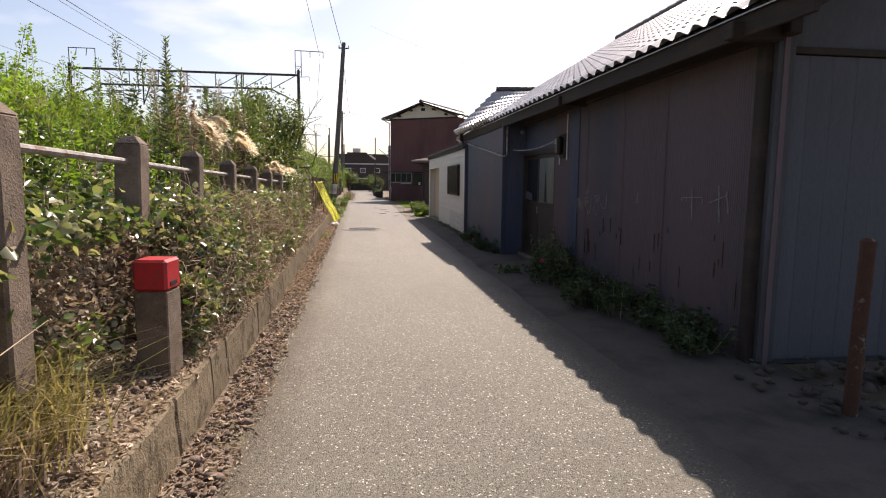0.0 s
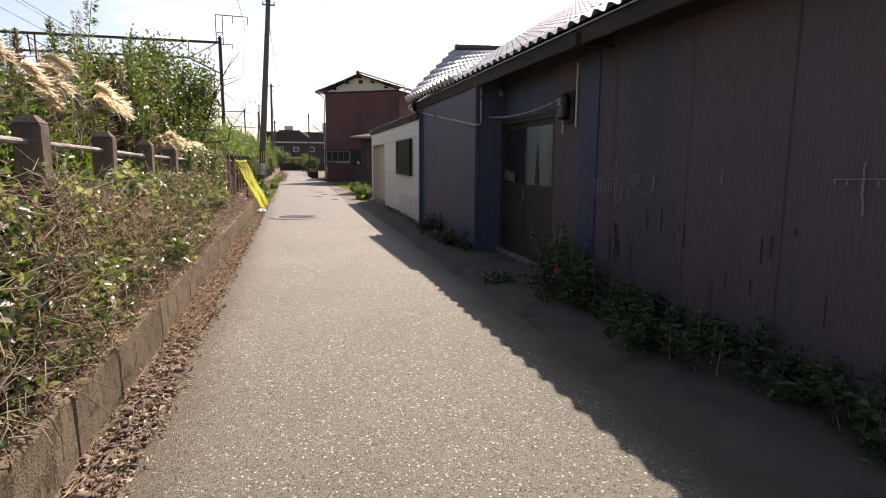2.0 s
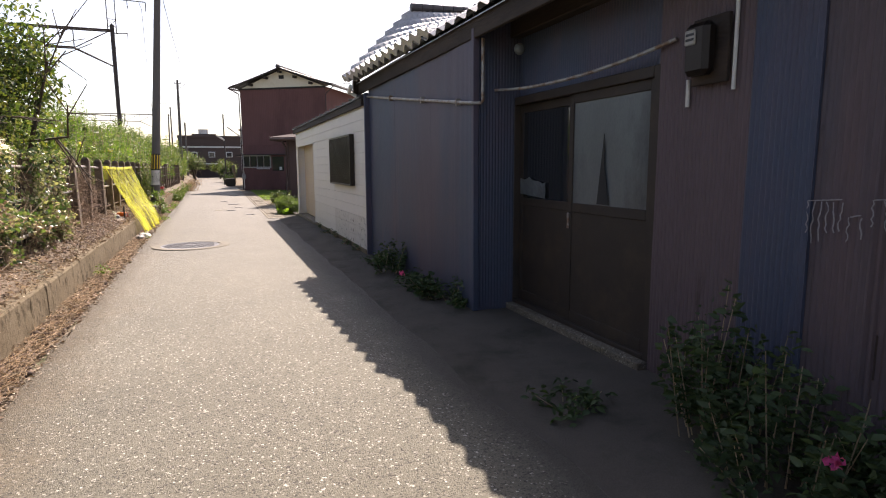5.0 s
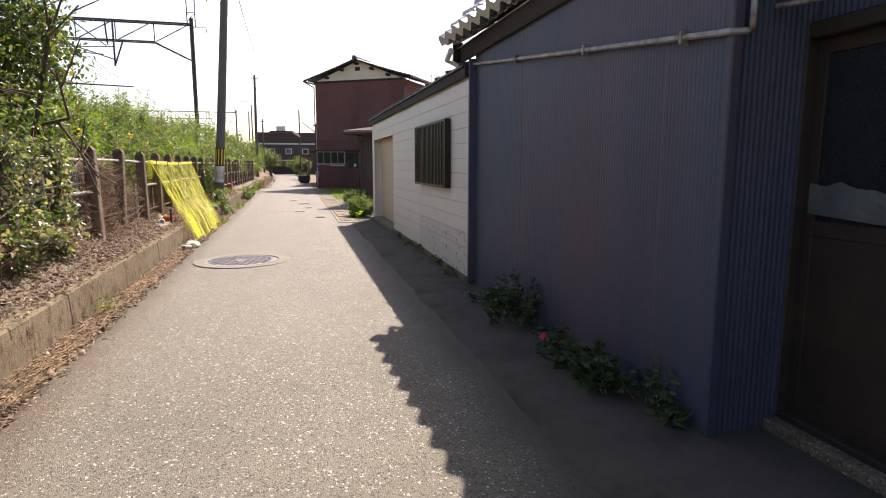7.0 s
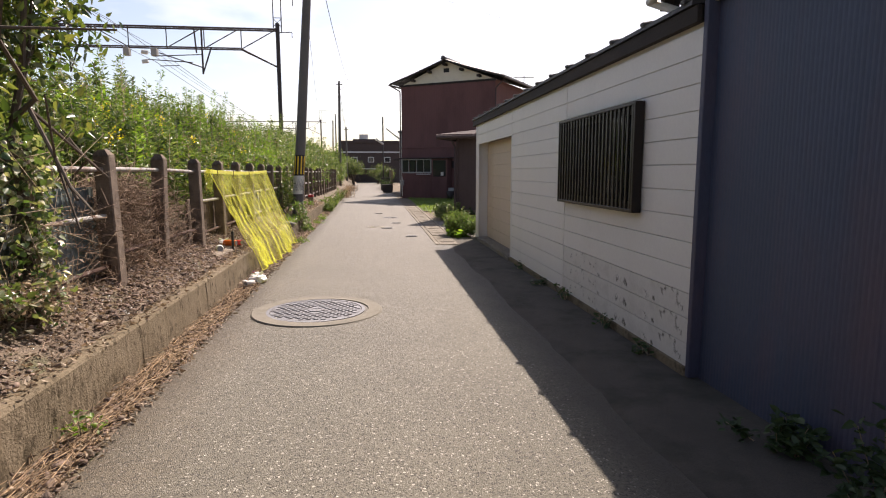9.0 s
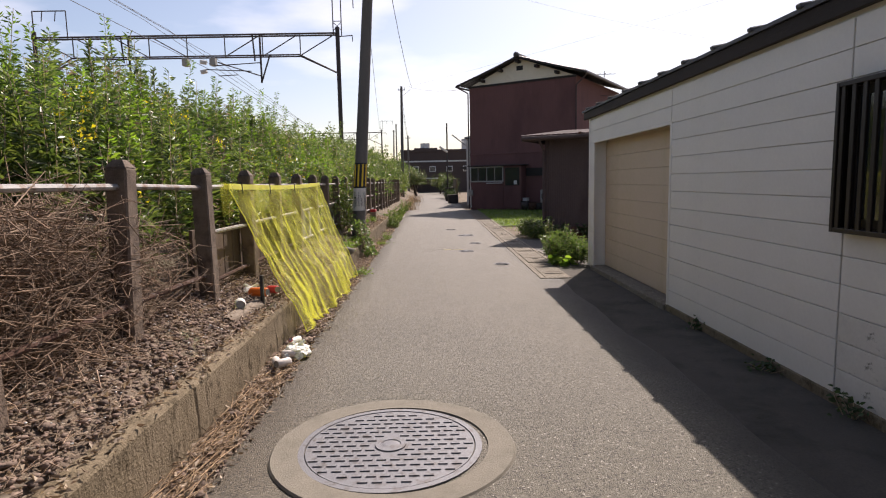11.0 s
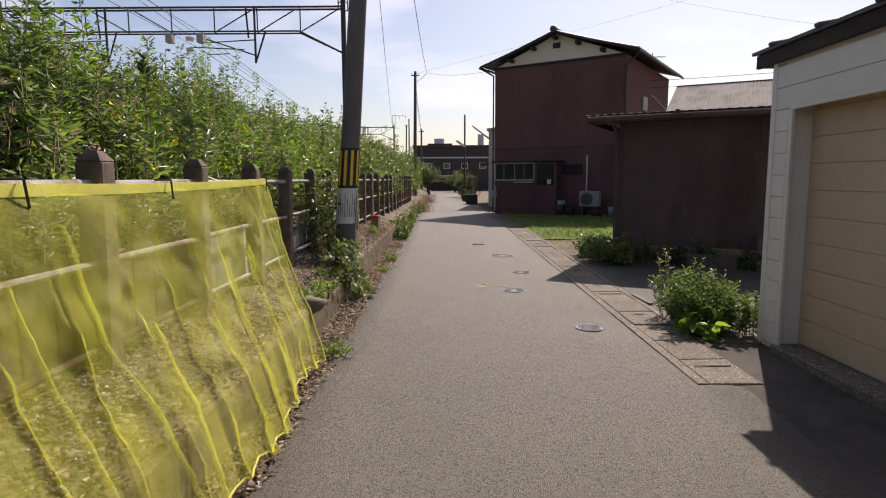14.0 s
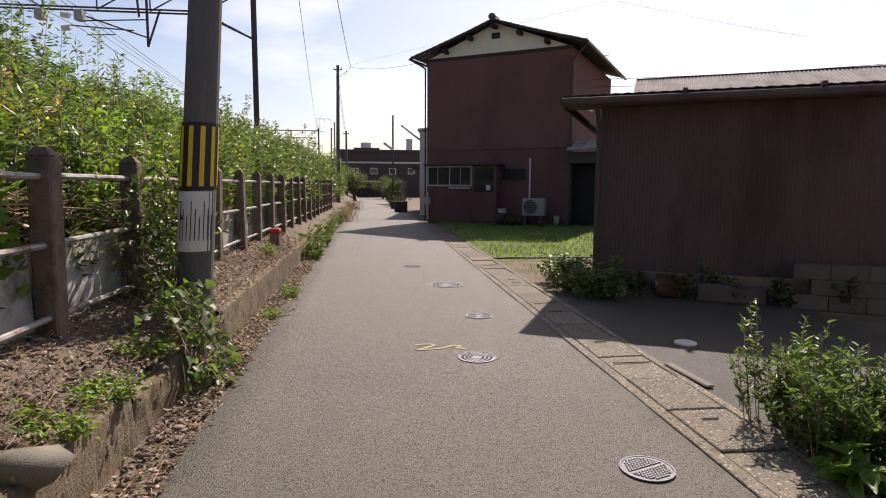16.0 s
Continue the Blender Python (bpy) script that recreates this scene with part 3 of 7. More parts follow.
def build_gutter():
    gutter = thing("gutter_edge", "concrete gutter covered with slabs along the lane", "gutter", kind="structure")
    part("curb_strip", boxes((1.87, 1.955, 24.8, 38.6, -0.1, 0.006), bevel=0.006), M_SLAB, gutter)
    meshes = [slab_mesh(0.6, 0.40, s) for s in range(4)]
    rng = random.Random(7)
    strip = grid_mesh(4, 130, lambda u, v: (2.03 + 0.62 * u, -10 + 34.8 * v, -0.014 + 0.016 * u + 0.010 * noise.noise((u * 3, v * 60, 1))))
    part("old_strip", strip, M_DIRTYSHADE, gutter, "dirty concrete gutter strip, darkened for shade", smooth=True)
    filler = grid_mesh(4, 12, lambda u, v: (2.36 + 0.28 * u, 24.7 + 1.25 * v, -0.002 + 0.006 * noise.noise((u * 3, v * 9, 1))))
    part("old_strip", filler, M_DIRTYSHADE, gutter, smooth=True)
    for i in range(23):
        y = 24.8 + 0.6 * i
        tilt = rng.uniform(-0.7, 0.7)
        piece("slab", meshes[i % 4], gutter, pose(1.965 + rng.uniform(-0.006, 0.006), y, 0.002 + rng.uniform(-0.005, 0.006), tilt, rng.uniform(-0.8, 0.8), rng.uniform(-0.3, 0.3)))
    part("outer_strip", boxes((2.375, 2.44, 25.95, 38.6, -0.1, 0.004), bevel=0.006), M_SLAB, gutter)
    # finger slots and gaping joints between some slabs
    for i in range(10):
        y = 25.2 + (0.69 if i % 2 else 0.63) * 1.45 * i
        w = 0.055 if i % 3 else 0.15
        part("slot", boxes((2.16 - w, 2.16 + w + 0.02 * (i % 2), y - 0.010, y + 0.007, 0.009, 0.0165), bevel=0.003), M_STEEL, gutter, "dark finger slot")
    return gutter


build_gutter()

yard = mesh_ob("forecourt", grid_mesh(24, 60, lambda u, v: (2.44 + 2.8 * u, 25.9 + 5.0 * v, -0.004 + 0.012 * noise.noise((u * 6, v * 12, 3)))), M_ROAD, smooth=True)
tagged(yard, "patched asphalt forecourt beside the gutter", "pavement", kind="structure")
apron = mesh_ob("shed_apron", grid_mesh(10, 90, lambda u, v: (2.60 + 1.02 * u, 2.0 + 23.9 * v, -0.008 + 0.014 * u + 0.012 * noise.noise((u * 5, v * 30, 3)))), M_DIRTYSHADE, smooth=True)
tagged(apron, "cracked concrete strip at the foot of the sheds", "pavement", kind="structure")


# ---- the long shed ----
EAVE_X, EAVE_Z, SLOPE = 2.87, 2.95, 0.61
ROOF_TURN = Matrix.Translation((2.87, 17.25, 0)) @ Matrix.Rotation(0.0100, 4, "Z") @ Matrix.Translation((-2.87, -17.25, 0))


def tile_mesh(name, width, length, material):
    """One wavy pantile, lying along +y upwards, its hump to one side, with a thick front lip."""
    prof = []
    for i in range(9):
        u = i / 8
        prof.append((u * width * 1.04, 0.032 * math.sin(u * 2 * math.pi) + 0.012 * u))
    bm = bmesh.new()
    rows = [[bm.verts.new((x, y, z + dz)) for x, z in prof] for y, dz in ((0.0, -0.007), (0.0, 0.0), (length * 1.15, 0.0))]
    for a, b in zip(rows, rows[1:]):
        for i in range(8):
            bm.faces.new((a[i], a[i + 1], b[i + 1], b[i]))
    me = bpy.data.meshes.new(name)
    bm.to_mesh(me)
    bm.free()
    for p in me.polygons:
        p.use_smooth = False
    me.materials.append(material)
    return me


def build_shed():
    shed = thing("long_shed", "long old shed with corrugated purple-grey walls and a glazed tile roof", "shed", pose(0, 0, 0))
    # walls: street front, door recess, blue bay, ends
    w = part("front_wall", ribbed_wall(5.75, 3.15, 0.034, 0.010, seed=2), M_SHED, shed, "faded purple ribbed metal sheet")
    w.matrix_basis = pose(3.45, 10.28, -0.02, 0, 0, -90)
    w = part("lintel_wall", ribbed_wall(2.2, 0.95, 0.034, 0.007, seed=3), M_BLUE, shed)
    w.matrix_basis = pose(3.50, 12.46, 2.18, 0, 0, -90)
    w = part("bay_return", ribbed_wall(0.60, 3.1, 0.034, 0.007, seed=5), M_BLUE, shed)
    w.matrix_basis = pose(2.995, 12.40, -0.02, 0, 0, 0)
    w = part("bay_wall", ribbed_wall(4.32, 2.88, 0.034, 0.0022, seed=6), M_BLUE, shed, "blue and faded mauve ribbed sheet")
    w.matrix_basis = pose(2.985, 16.73, -0.02, 0, 0, -90)
    part("corner_post", boxes((2.965, 3.03, 12.37, 12.43, 0.0, 2.85), bevel=0.008), M_BLUE, shed)
    part("corner_trim", boxes((2.898, 2.99, 16.69, 16.742, 0.0, 2.72), bevel=0.006), M_BLUE, shed)
    for y in (8.72, 7.45, 6.35):
        part("sheet_lap", boxes((3.4275, 3.433, y - 0.006, y + 0.006, 0.0, 3.0), bevel=0.002), M_SHED, shed)
    # end wall of upright boards and its corner timbers
    end = part("end_wall", boxes((3.5, 7.5, 4.62, 4.72, -0.02, 3.6)), M_SHEDEND, shed)
    bd = bmesh.new()
    box(bd, -0.1122, 0.1122, -0.012, 0.012, 0, 2.62, bevel=0.0015)
    bme = bpy.data.meshes.new("board")
    bd.to_mesh(bme)
    bd.free()
    bme.materials.append(M_SHEDEND)
    rng = random.Random(5)
    for i in range(16):
        piece("board", bme, end, pose(3.62 + 0.225 * i, 4.605 - rng.uniform(0, 0.006), 0.03, 0, 0, 0))
    part("end_beam", boxes((3.48, 7.5, 4.57, 4.62, 2.66, 2.72), bevel=0.005), M_DARKWOOD, shed)
    part("corner_board", boxes((3.40, 3.56, 4.54, 4.60, 0.02, 2.9), bevel=0.006), M_SHEDEND, shed)
    part("corner_post", boxes((3.33, 3.43, 4.60, 4.72, 0.0, 2.9), bevel=0.012), M_DARKWOOD, shed)
    part("back_wall", boxes((7.4, 7.5, 4.72, 17.0, 0, 4.2), (3.5, 7.4, 16.85, 16.93, 0, 3.0)), M_SHEDEND, shed)
    # door recess with two sliding leaves
    part("door_sill", boxes((3.36, 3.62, 10.28, 12.44, -0.02, 0.06), bevel=0.008), M_SLAB, shed)
    door = part("door_frame", boxes((3.44, 3.56, 10.26, 10.33, 0.06, 2.2), (3.44, 3.56, 12.39, 12.45, 0.06, 2.2), (3.44, 3.56, 10.33, 12.39, 2.12, 2.2), (3.44, 3.56, 10.33, 12.39, 0.06, 0.1), bevel=0.006), M_DOOR, shed)
    for y0, y1, x in ((10.33, 11.42, 3.47), (11.36, 12.39, 3.51)):
        leaf = part("door_leaf", boxes((x, x + 0.035, y0, y0 + 0.06, 0.1, 2.12), (x, x + 0.035, y1 - 0.06, y1, 0.1, 2.12), (x, x + 0.035, y0 + 0.06, y1 - 0.06, 2.04, 2.12),
                                       (x, x + 0.035, y0 + 0.06, y1 - 0.06, 1.1, 1.18), (x, x + 0.035, y0 + 0.06, y1 - 0.06, 0.1, 0.2), bevel=0.004), M_DOOR, door)
        leaf.name = "door_leaf"
        part("door_panel", boxes((x + 0.01, x + 0.025, y0 + 0.06, y1 - 0.06, 0.2, 1.1)), M_DOOR, door, "rusty brown lower panel")
        part("door_glass", boxes((x + 0.012, x + 0.022, y0 + 0.06, y1 - 0.06, 1.18, 2.04)), M_FROST if y0 < 11 else M_GLASS, door, "dusty glass pane")
    part("pane_paper", thicken(grid_mesh(12, 7, lambda u, v: (3.500 - 0.012 * abs(noise.noise((u * 6, v * 4, 3))), 11.86 + 0.5 * u, 1.19 + 0.03 * u + (0.16 + 0.05 * noise.noise((u * 4, 0, 7))) * v)), (0.003, 0, 0)), M_FROST, door, "pale crumpled paper behind the pane")
    # flat dark wedge laid over the dusty pane
    wedge = bmesh.new()
    wedge.faces.new([wedge.verts.new(p) for p in ((3.4685, 10.99, 1.19), (3.4685, 10.83, 1.19), (3.4685, 10.90, 1.50), (3.4685, 10.915, 1.76))])
    part("torn_film", thicken(wedge, (0.004, 0, 0)), M_DARK, door, "dark wedge shape on the dusty pane")
    part("door_handle", boxes((3.455, 3.472, 11.385, 11.41, 0.95, 1.09), bevel=0.004), M_RAIL, door, "pale pull handle")
    # black panel that paints in the unlit room behind the door
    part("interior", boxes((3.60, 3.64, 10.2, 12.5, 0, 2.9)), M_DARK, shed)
    # eave: board, soffit boarding, rafters
    part("eave_board", boxes((EAVE_X + 0.05, EAVE_X + 0.09, 3.75, 17.25, EAVE_Z - 0.20, EAVE_Z - 0.008), bevel=0.006), M_DARKWOOD, shed).matrix_basis = ROOF_TURN
    rise = 5.0 * SLOPE
    sof = grid_mesh(2, 2, lambda u, v: (EAVE_X + 0.09 + 4.7 * u, 3.8 + 13.42 * v, EAVE_Z - 0.07 + 4.7 * SLOPE * u))
    part("roof_deck", thicken(sof, (0, 0, 0.03)), M_DARKWOOD, shed).matrix_basis = ROOF_TURN
    rm = bmesh.new()
    box(rm, 0.0, 0.75, -0.03, 0.03, -0.09, 0.0)
    rme = bpy.data.meshes.new("rafter")
    rm.to_mesh(rme)
    rm.free()
    rme.materials.append(M_DARKWOOD)
    for i in range(30):
        piece("rafter", rme, shed, ROOF_TURN @ Matrix.Translation((EAVE_X + 0.12, 3.95 + 0.455 * i, EAVE_Z - 0.075)) @ Matrix.Rotation(-math.atan(SLOPE), 4, "Y"))
    part("eave_beam", boxes((3.38, 3.5, 4.4, 12.4, 2.78, 2.95), bevel=0.01), M_DARKWOOD, shed)
    for y in (4.5, 8.75):
        part("beam_end", boxes((2.95, 3.42, y, y + 0.12, 2.74, 2.88), bevel=0.01), M_DARKWOOD, shed)
    # tile roof: the two lowest courses as single tiles, the rest joined
    roof = part("roof", thicken(grid_mesh(2, 2, lambda u, v: (EAVE_X + 0.02 + 4.8 * u, 3.72 + 13.54 * v, EAVE_Z - 0.03 + 4.8 * SLOPE * u)), (0, 0, 0.012)), M_TILE, shed)
    roof.matrix_basis = ROOF_TURN
    tw, tl = 0.268, 0.235
    tme = tile_mesh("tile", tw, tl, M_TILE)
    tilt = Matrix.Rotation(math.atan(SLOPE) - 0.05, 4, "X")
    turn = Matrix.Rotation(radians(-90), 4, "Z")
    n_col = 50
    rng = random.Random(11)
    for c in range(n_col):
        for r in range(3):
            d = r * tl / math.hypot(1, SLOPE)
            m = Matrix.Translation((EAVE_X - 0.035 + d + rng.uniform(-0.006, 0.006), 17.2 - c * tw, EAVE_Z + 0.015 + d * SLOPE + rng.uniform(-0.004, 0.004))) @ turn @ tilt
            piece("tile", tme, roof, m)
    pts = np.array([v.co for v in tme.vertices])
    faces = [tuple(p.vertices) for p in tme.polygons]
    V, F = [], []
    for c in range(n_col):
        for r in range(3, 24):
            d = r * tl / math.hypot(1, SLOPE)
            m = Matrix.Translation((EAVE_X - 0.035 + d, 17.2 - c * tw, EAVE_Z + 0.015 + d * SLOPE)) @ turn @ tilt
            k = len(V)
            V += [tuple(m @ Vector(p)) for p in pts]
            F += [tuple(i + k for i in f) for f in faces]
    me = bpy.data.meshes.new("upper_tiles")
    me.from_pydata(V, [], F)
    me.materials.append(M_TILE)
    up = new("upper_tiles", me)
    up.parent = roof
    tagged(up, kind="stuff")
    # ridge of round cap tiles along the top
    cap = bmesh.new()
    rod(cap, (0, 0, 0), (0, 0.40, 0), 0.085, 0.10, 10)
    cme = bpy.data.meshes.new("ridge_tile")
    cap.to_mesh(cme)
    cap.free()
    cme.materials.append(M_DARKTILE)
    for i in range(32):
        piece("ridge_tile", cme, roof, Matrix.Translation((EAVE_X + 4.72, 3.75 + 0.42 * i, EAVE_Z + 4.76 * SLOPE + 0.04)))
    # raised tiled end
    A, B, C, D = Vector((2.68, 17.25, 2.99)), Vector((3.92, 17.25, 4.24)), Vector((5.3, 17.25, 4.27)), Vector((2.86, 13.4, 3.02))

    def hump(u, v):
        p = A.lerp(D, u).lerp(B.lerp(C, u), v)
        w_ = 0.034 * math.sin(u * 14 * 2 * math.pi) + 0.055 * (1 - (v * 8) % 1.0)
        return p + Vector((-0.55, -0.1, 0.8)) * w_
    part("raised_end", thicken(grid_mesh(113, 49, hump), (0.05, 0.02, -0.08)), M_TILE, shed)
    for i in range(7):
        rc = bmesh.new()
        a, b = B.lerp(C, i / 7), B.lerp(C, (i + 0.96) / 7)
        rod(rc, a + Vector((0, 0, 0.06)), b + Vector((0, 0, 0.06)), 0.075, 0.07, 10)
        part("ridge_cap", rc, M_DARKTILE, shed)
    # verge end with its white gutter outlet
    part("verge", boxes((2.84, 2.96, 17.2, 17.27, 2.72, 3.0)), M_DARKWOOD, shed)
    gut = rods([((2.78, 17.32, 2.80), (2.72, 16.9, 2.84), 0.035), ((2.78, 17.32, 2.80), (2.97, 17.0, 2.62), 0.03)])
    part("gutter_outlet", gut, M_PALE, shed, "pale plastic gutter outlet")
    # conduits on the bay and the wall
    part("conduit", tube([(2.955, 16.7, 2.66), (2.955, 14.6, 2.40), (2.955, 12.47, 2.14), (2.958, 12.38, 2.13), (3.03, 12.345, 2.13), (3.055, 12.345, 2.15), (3.055, 12.345, 2.75)], 0.018), M_RAIL, shed, "pale grey conduit pipe")
    for y in (15.3, 13.9, 12.75):
        z = 2.14 + 0.1229 * (y - 12.47)
        part("conduit_clip", boxes((2.93, 2.985, y - 0.012, y + 0.012, z - 0.04, z + 0.035), bevel=0.004), M_RAIL, shed)
    part("conduit", rods([((3.42, 9.62, 2.72), (3.42, 9.62, 1.95), 0.012), ((3.42, 9.98, 2.05), (3.42, 9.98, 1.88), 0.013)]), M_PALE, shed, "white plastic conduit")
    P0, P1 = Vector((3.42, 10.1, 2.33)), Vector((3.2, 12.36, 2.26))
    part("hose", tube([P0.lerp(P1, k / 12) - Vector((0, 0, 0.30 * k / 12 * (1 - k / 12))) for k in range(13)], 0.014), M_RAIL, shed, "sagging pale hose over the door")
    lamp = bmesh.new()
    bmesh.ops.create_uvsphere(lamp, u_segments=12, v_segments=8, radius=0.055, matrix=Matrix.Translation((3.33, 12.1, 2.62)))
    part("lamp_globe", lamp, M_FROST, shed, "small glass lamp globe", smooth=True)
    # scrawled paint strokes that cannot be read: combs of drips, loops and a hook
    st = bmesh.new()
    rng = random.Random(21)

    def stroke(y0, z0, y1, z1, r=0.0045, n=7):
        q = [Vector((3.4275, y0 + (y1 - y0) * k / n + rng.uniform(-0.008, 0.008), z0 + (z1 - z0) * k / n)) for k in range(n + 1)]
        for a, b in zip(q, q[1:]):
            rod(st, a, b, r * rng.uniform(0.6, 1.1), r * rng.uniform(0.5, 1.0), 5)

    def arc(cy, cz, ry, rz, a0, a1, n=12):
        q = [Vector((3.4275, cy + ry * math.cos(radians(a0 + (a1 - a0) * k / n)), cz + rz * math.sin(radians(a0 + (a1 - a0) * k / n)))) for k in range(n + 1)]
        for a, b in zip(q, q[1:]):
            rod(st, a, b, rng.uniform(0.002, 0.006), rng.uniform(0.002, 0.005), 5)

    def comb(y0, y1, z, depth, n):
        stroke(y0, z, y1, z + 0.015)
        for k in range(n):
            y = y0 + (y1 - y0) * k / (n - 1)
            stroke(y, z, y + rng.uniform(-0.008, 0.008), z - depth * rng.uniform(0.55, 1.1), 0.004)
    def done():
        part("scrawl", st.copy(), M_CHALK, shed, "faint white scrawled paint strokes")
        st.clear()
    comb(9.10, 8.92, 1.32, 0.23, 6)
    done()
    comb(8.88, 8.82, 1.25, 0.13, 2)
    done()
    comb(8.77, 8.60, 1.34, 0.14, 4)
    done()
    for k in range(4):
        stroke(8.70 - 0.035 * k, 1.37 + 0.02 * k, 8.70 - 0.035 * k, 1.45 + 0.05 * (k % 3), 0.0045)
        done()
    arc(8.57, 1.22, 0.075, 0.12, 70, -200)
    done()
    comb(8.36, 8.19, 1.38, 0.09, 5)
    done()
    stroke(8.30, 1.28, 8.18, 1.32)
    done()
    arc(8.28, 1.20, 0.09, 0.10, 60, -120)
    done()
    stroke(8.12, 1.27, 8.115, 1.255, 0.009, 2)
    done()
    arc(8.02, 1.33, 0.10, 0.13, 160, 310)
    done()
    stroke(7.94, 1.26, 7.92, 1.43, 0.005)
    done()
    stroke(6.99, 1.33, 6.97, 1.45, 0.007)
    done()
    comb(5.95, 5.55, 1.42, 0.05, 5)
    done()
    stroke(5.75, 1.53, 5.73, 1.20, 0.008)
    done()
    stroke(5.45, 1.38, 5.15, 1.46, 0.006)
    done()
    stroke(5.28, 1.55, 5.25, 1.20, 0.007)
    done()
    stroke(5.15, 1.50, 5.12, 1.30, 0.006)
    done()
    w = part("patch_sheet", ribbed_wall(0.42, 2.5, 0.034, 0.010, seed=31), M_BLUE, shed, "faded blue patch of ribbed sheet")
    w.matrix_basis = pose(3.428, 9.5, 0.35, 0, 0, -90)
    rd = random.Random(77)
    for i in range(30):
        y, z, ln = (rd.uniform(4.9, 8.3) if i > 9 else rd.gauss(8.57, 0.05)), rd.uniform(0.62, 1.1), rd.uniform(0.05, 0.26)
        part("rust_drip", boxes((3.425, 3.4335, y - 0.0035, y + 0.0035, z - ln, z), bevel=0.0012), M_DRIP, shed)
    st.free()
    return shed


build_shed()


def build_meter():
    t = thing("electric_meter", "small dark electric meter box on the shed wall", "meter", pose(3.42, 9.80, 2.20))
    part("board", boxes((-0.03, 0.0, -0.15, 0.13, -0.2, 0.2), bevel=0.006), M_DARKWOOD, t, "dark mounting board")
    part("case", boxes((-0.13, -0.03, -0.08, 0.11, -0.15, 0.16), bevel=0.03), M_BRONZE, t)
    part("dial_window", boxes((-0.138, -0.128, 0.0, 0.085, 0.03, 0.12), bevel=0.008), M_GREYPL, t)
    part("dial_bar", boxes((-0.1395, -0.137, 0.01, 0.075, 0.055, 0.07)), M_BLACK, t)
    part("dial_bar", boxes((-0.1395, -0.137, 0.01, 0.075, 0.085, 0.10)), M_BLACK, t)
    return t


build_meter()


# ---- the white garage ----
def build_garage():
    g = thing("white_garage", "single-storey garage with cream horizontal siding and dark eaves", "garage")
    X = 2.93
    part("wall_core", boxes((X, X + 0.12, 16.76, 22.5, 0.0, 2.55), (X, X + 0.3, 25.66, 25.86, 0, 2.55), (X, X + 0.12, 22.5, 25.66, 2.14, 2.55)), M_WHITE, g)
    part("end_wall", boxes((X, 7.0, 25.86, 25.9, 0, 2.55)), M_WHITE, g)
    wall = part("siding", boxes((X - 0.004, X, 16.745, 22.5, 0.05, 2.5)), M_WHITE, g)
    cache = {}

    def board(y0, y1, z0, z1):
        key = (round(y1 - y0, 3), round(z1 - z0, 3), z0 < 0.5 and y1 < 20)
        if key not in cache:
            bm = boxes((-0.016, 0.0, 0.002, key[0] - 0.002, 0.0, key[1] - 0.0045), bevel=0.003)
            me = bpy.data.meshes.new("board")
            bm.to_mesh(me)
            bm.free()
            me.materials.append(M_WHITEFOOT if key[2] else M_WHITE)
            cache[key] = me
        piece("board", cache[key], wall, Matrix.Translation((X - 0.006, y0, z0)))
    h = 0.1875
    for i in range(13):
        z = 0.055 + h * i
        board(16.745, 19.64, z, z + h)
        board(19.65, 22.46, z, z + h)
        if z > 2.05:
            board(22.47, 25.88, z, z + h)
        elif i < 11:
            board(25.66, 25.88, z, z + h)
    part("corner_trim", boxes((X - 0.03, X + 0.02, 25.86, 25.93, 0.03, 2.53), (X - 0.028, X + 0.0, 22.44, 22.49, 0.05, 2.14), (X - 0.028, X, 25.60, 25.65, 0.05, 2.14), (X - 0.028, X, 22.49, 25.60, 2.10, 2.14), bevel=0.004), M_WHITE, g)
    part("footing", boxes((X - 0.035, X + 0.1, 16.745, 22.46, -0.06, 0.07), bevel=0.01), M_CONC, g)
    part("sill", boxes((X - 0.06, X + 0.3, 22.46, 25.66, -0.04, 0.065), bevel=0.01), M_SLAB, g)
    door = part("shutter", boxes((X + 0.20, X + 0.22, 22.45, 25.66, 0.06, 2.14)), M_BEIGE, g)
    sb = boxes((X + 0.185, X + 0.20, 22.46, 25.655, 0.0, 0.2225), bevel=0.003)
    sme = bpy.data.meshes.new("shutter_panel")
    sb.to_mesh(sme)
    sb.free()
    sme.materials.append(M_BEIGE)
    for i in range(9):
        piece("shutter_panel", sme, door, Matrix.Translation((0, 0, 0.075 + 0.225 * i)))
    # barred window
    win = part("window", boxes((X - 0.03, X + 0.02, 17.62, 17.68, 1.18, 2.06), (X - 0.03, X + 0.02, 19.55, 19.61, 1.18, 2.06), (X - 0.03, X + 0.02, 17.68, 19.55, 2.0, 2.06), (X - 0.03, X + 0.02, 17.68, 19.55, 1.18, 1.24), bevel=0.004), M_BRONZE, g)
    part("pane", boxes((X - 0.024, X - 0.018, 17.68, 19.55, 1.24, 2.0)), M_GLASS, win)
    part("grille_frame", boxes((X - 0.115, X - 0.03, 17.58, 17.61, 1.15, 2.09), (X - 0.115, X - 0.03, 19.62, 19.65, 1.15, 2.09), (X - 0.115, X - 0.03, 17.61, 19.62, 2.06, 2.09), (X - 0.115, X - 0.03, 17.61, 19.62, 1.15, 1.18), bevel=0.003), M_BRONZE, win)
    bb = boxes((-0.008, 0.008, -0.018, 0.018, 1.16, 2.08), bevel=0.003)
    bme = bpy.data.meshes.new("bar")
    bb.to_mesh(bme)
    bb.free()
    bme.materials.append(M_BRONZE)
    for i in range(22):
        piece("bar", bme, win, Matrix.Translation((X - 0.10, 17.65 + 0.0925 * i, 0)))
    # eaves and batten roof
    part("eave_board", boxes((X - 0.07, X - 0.03, 16.76, 26.15, 2.52, 2.64), bevel=0.005), M_DARKWOOD, g)
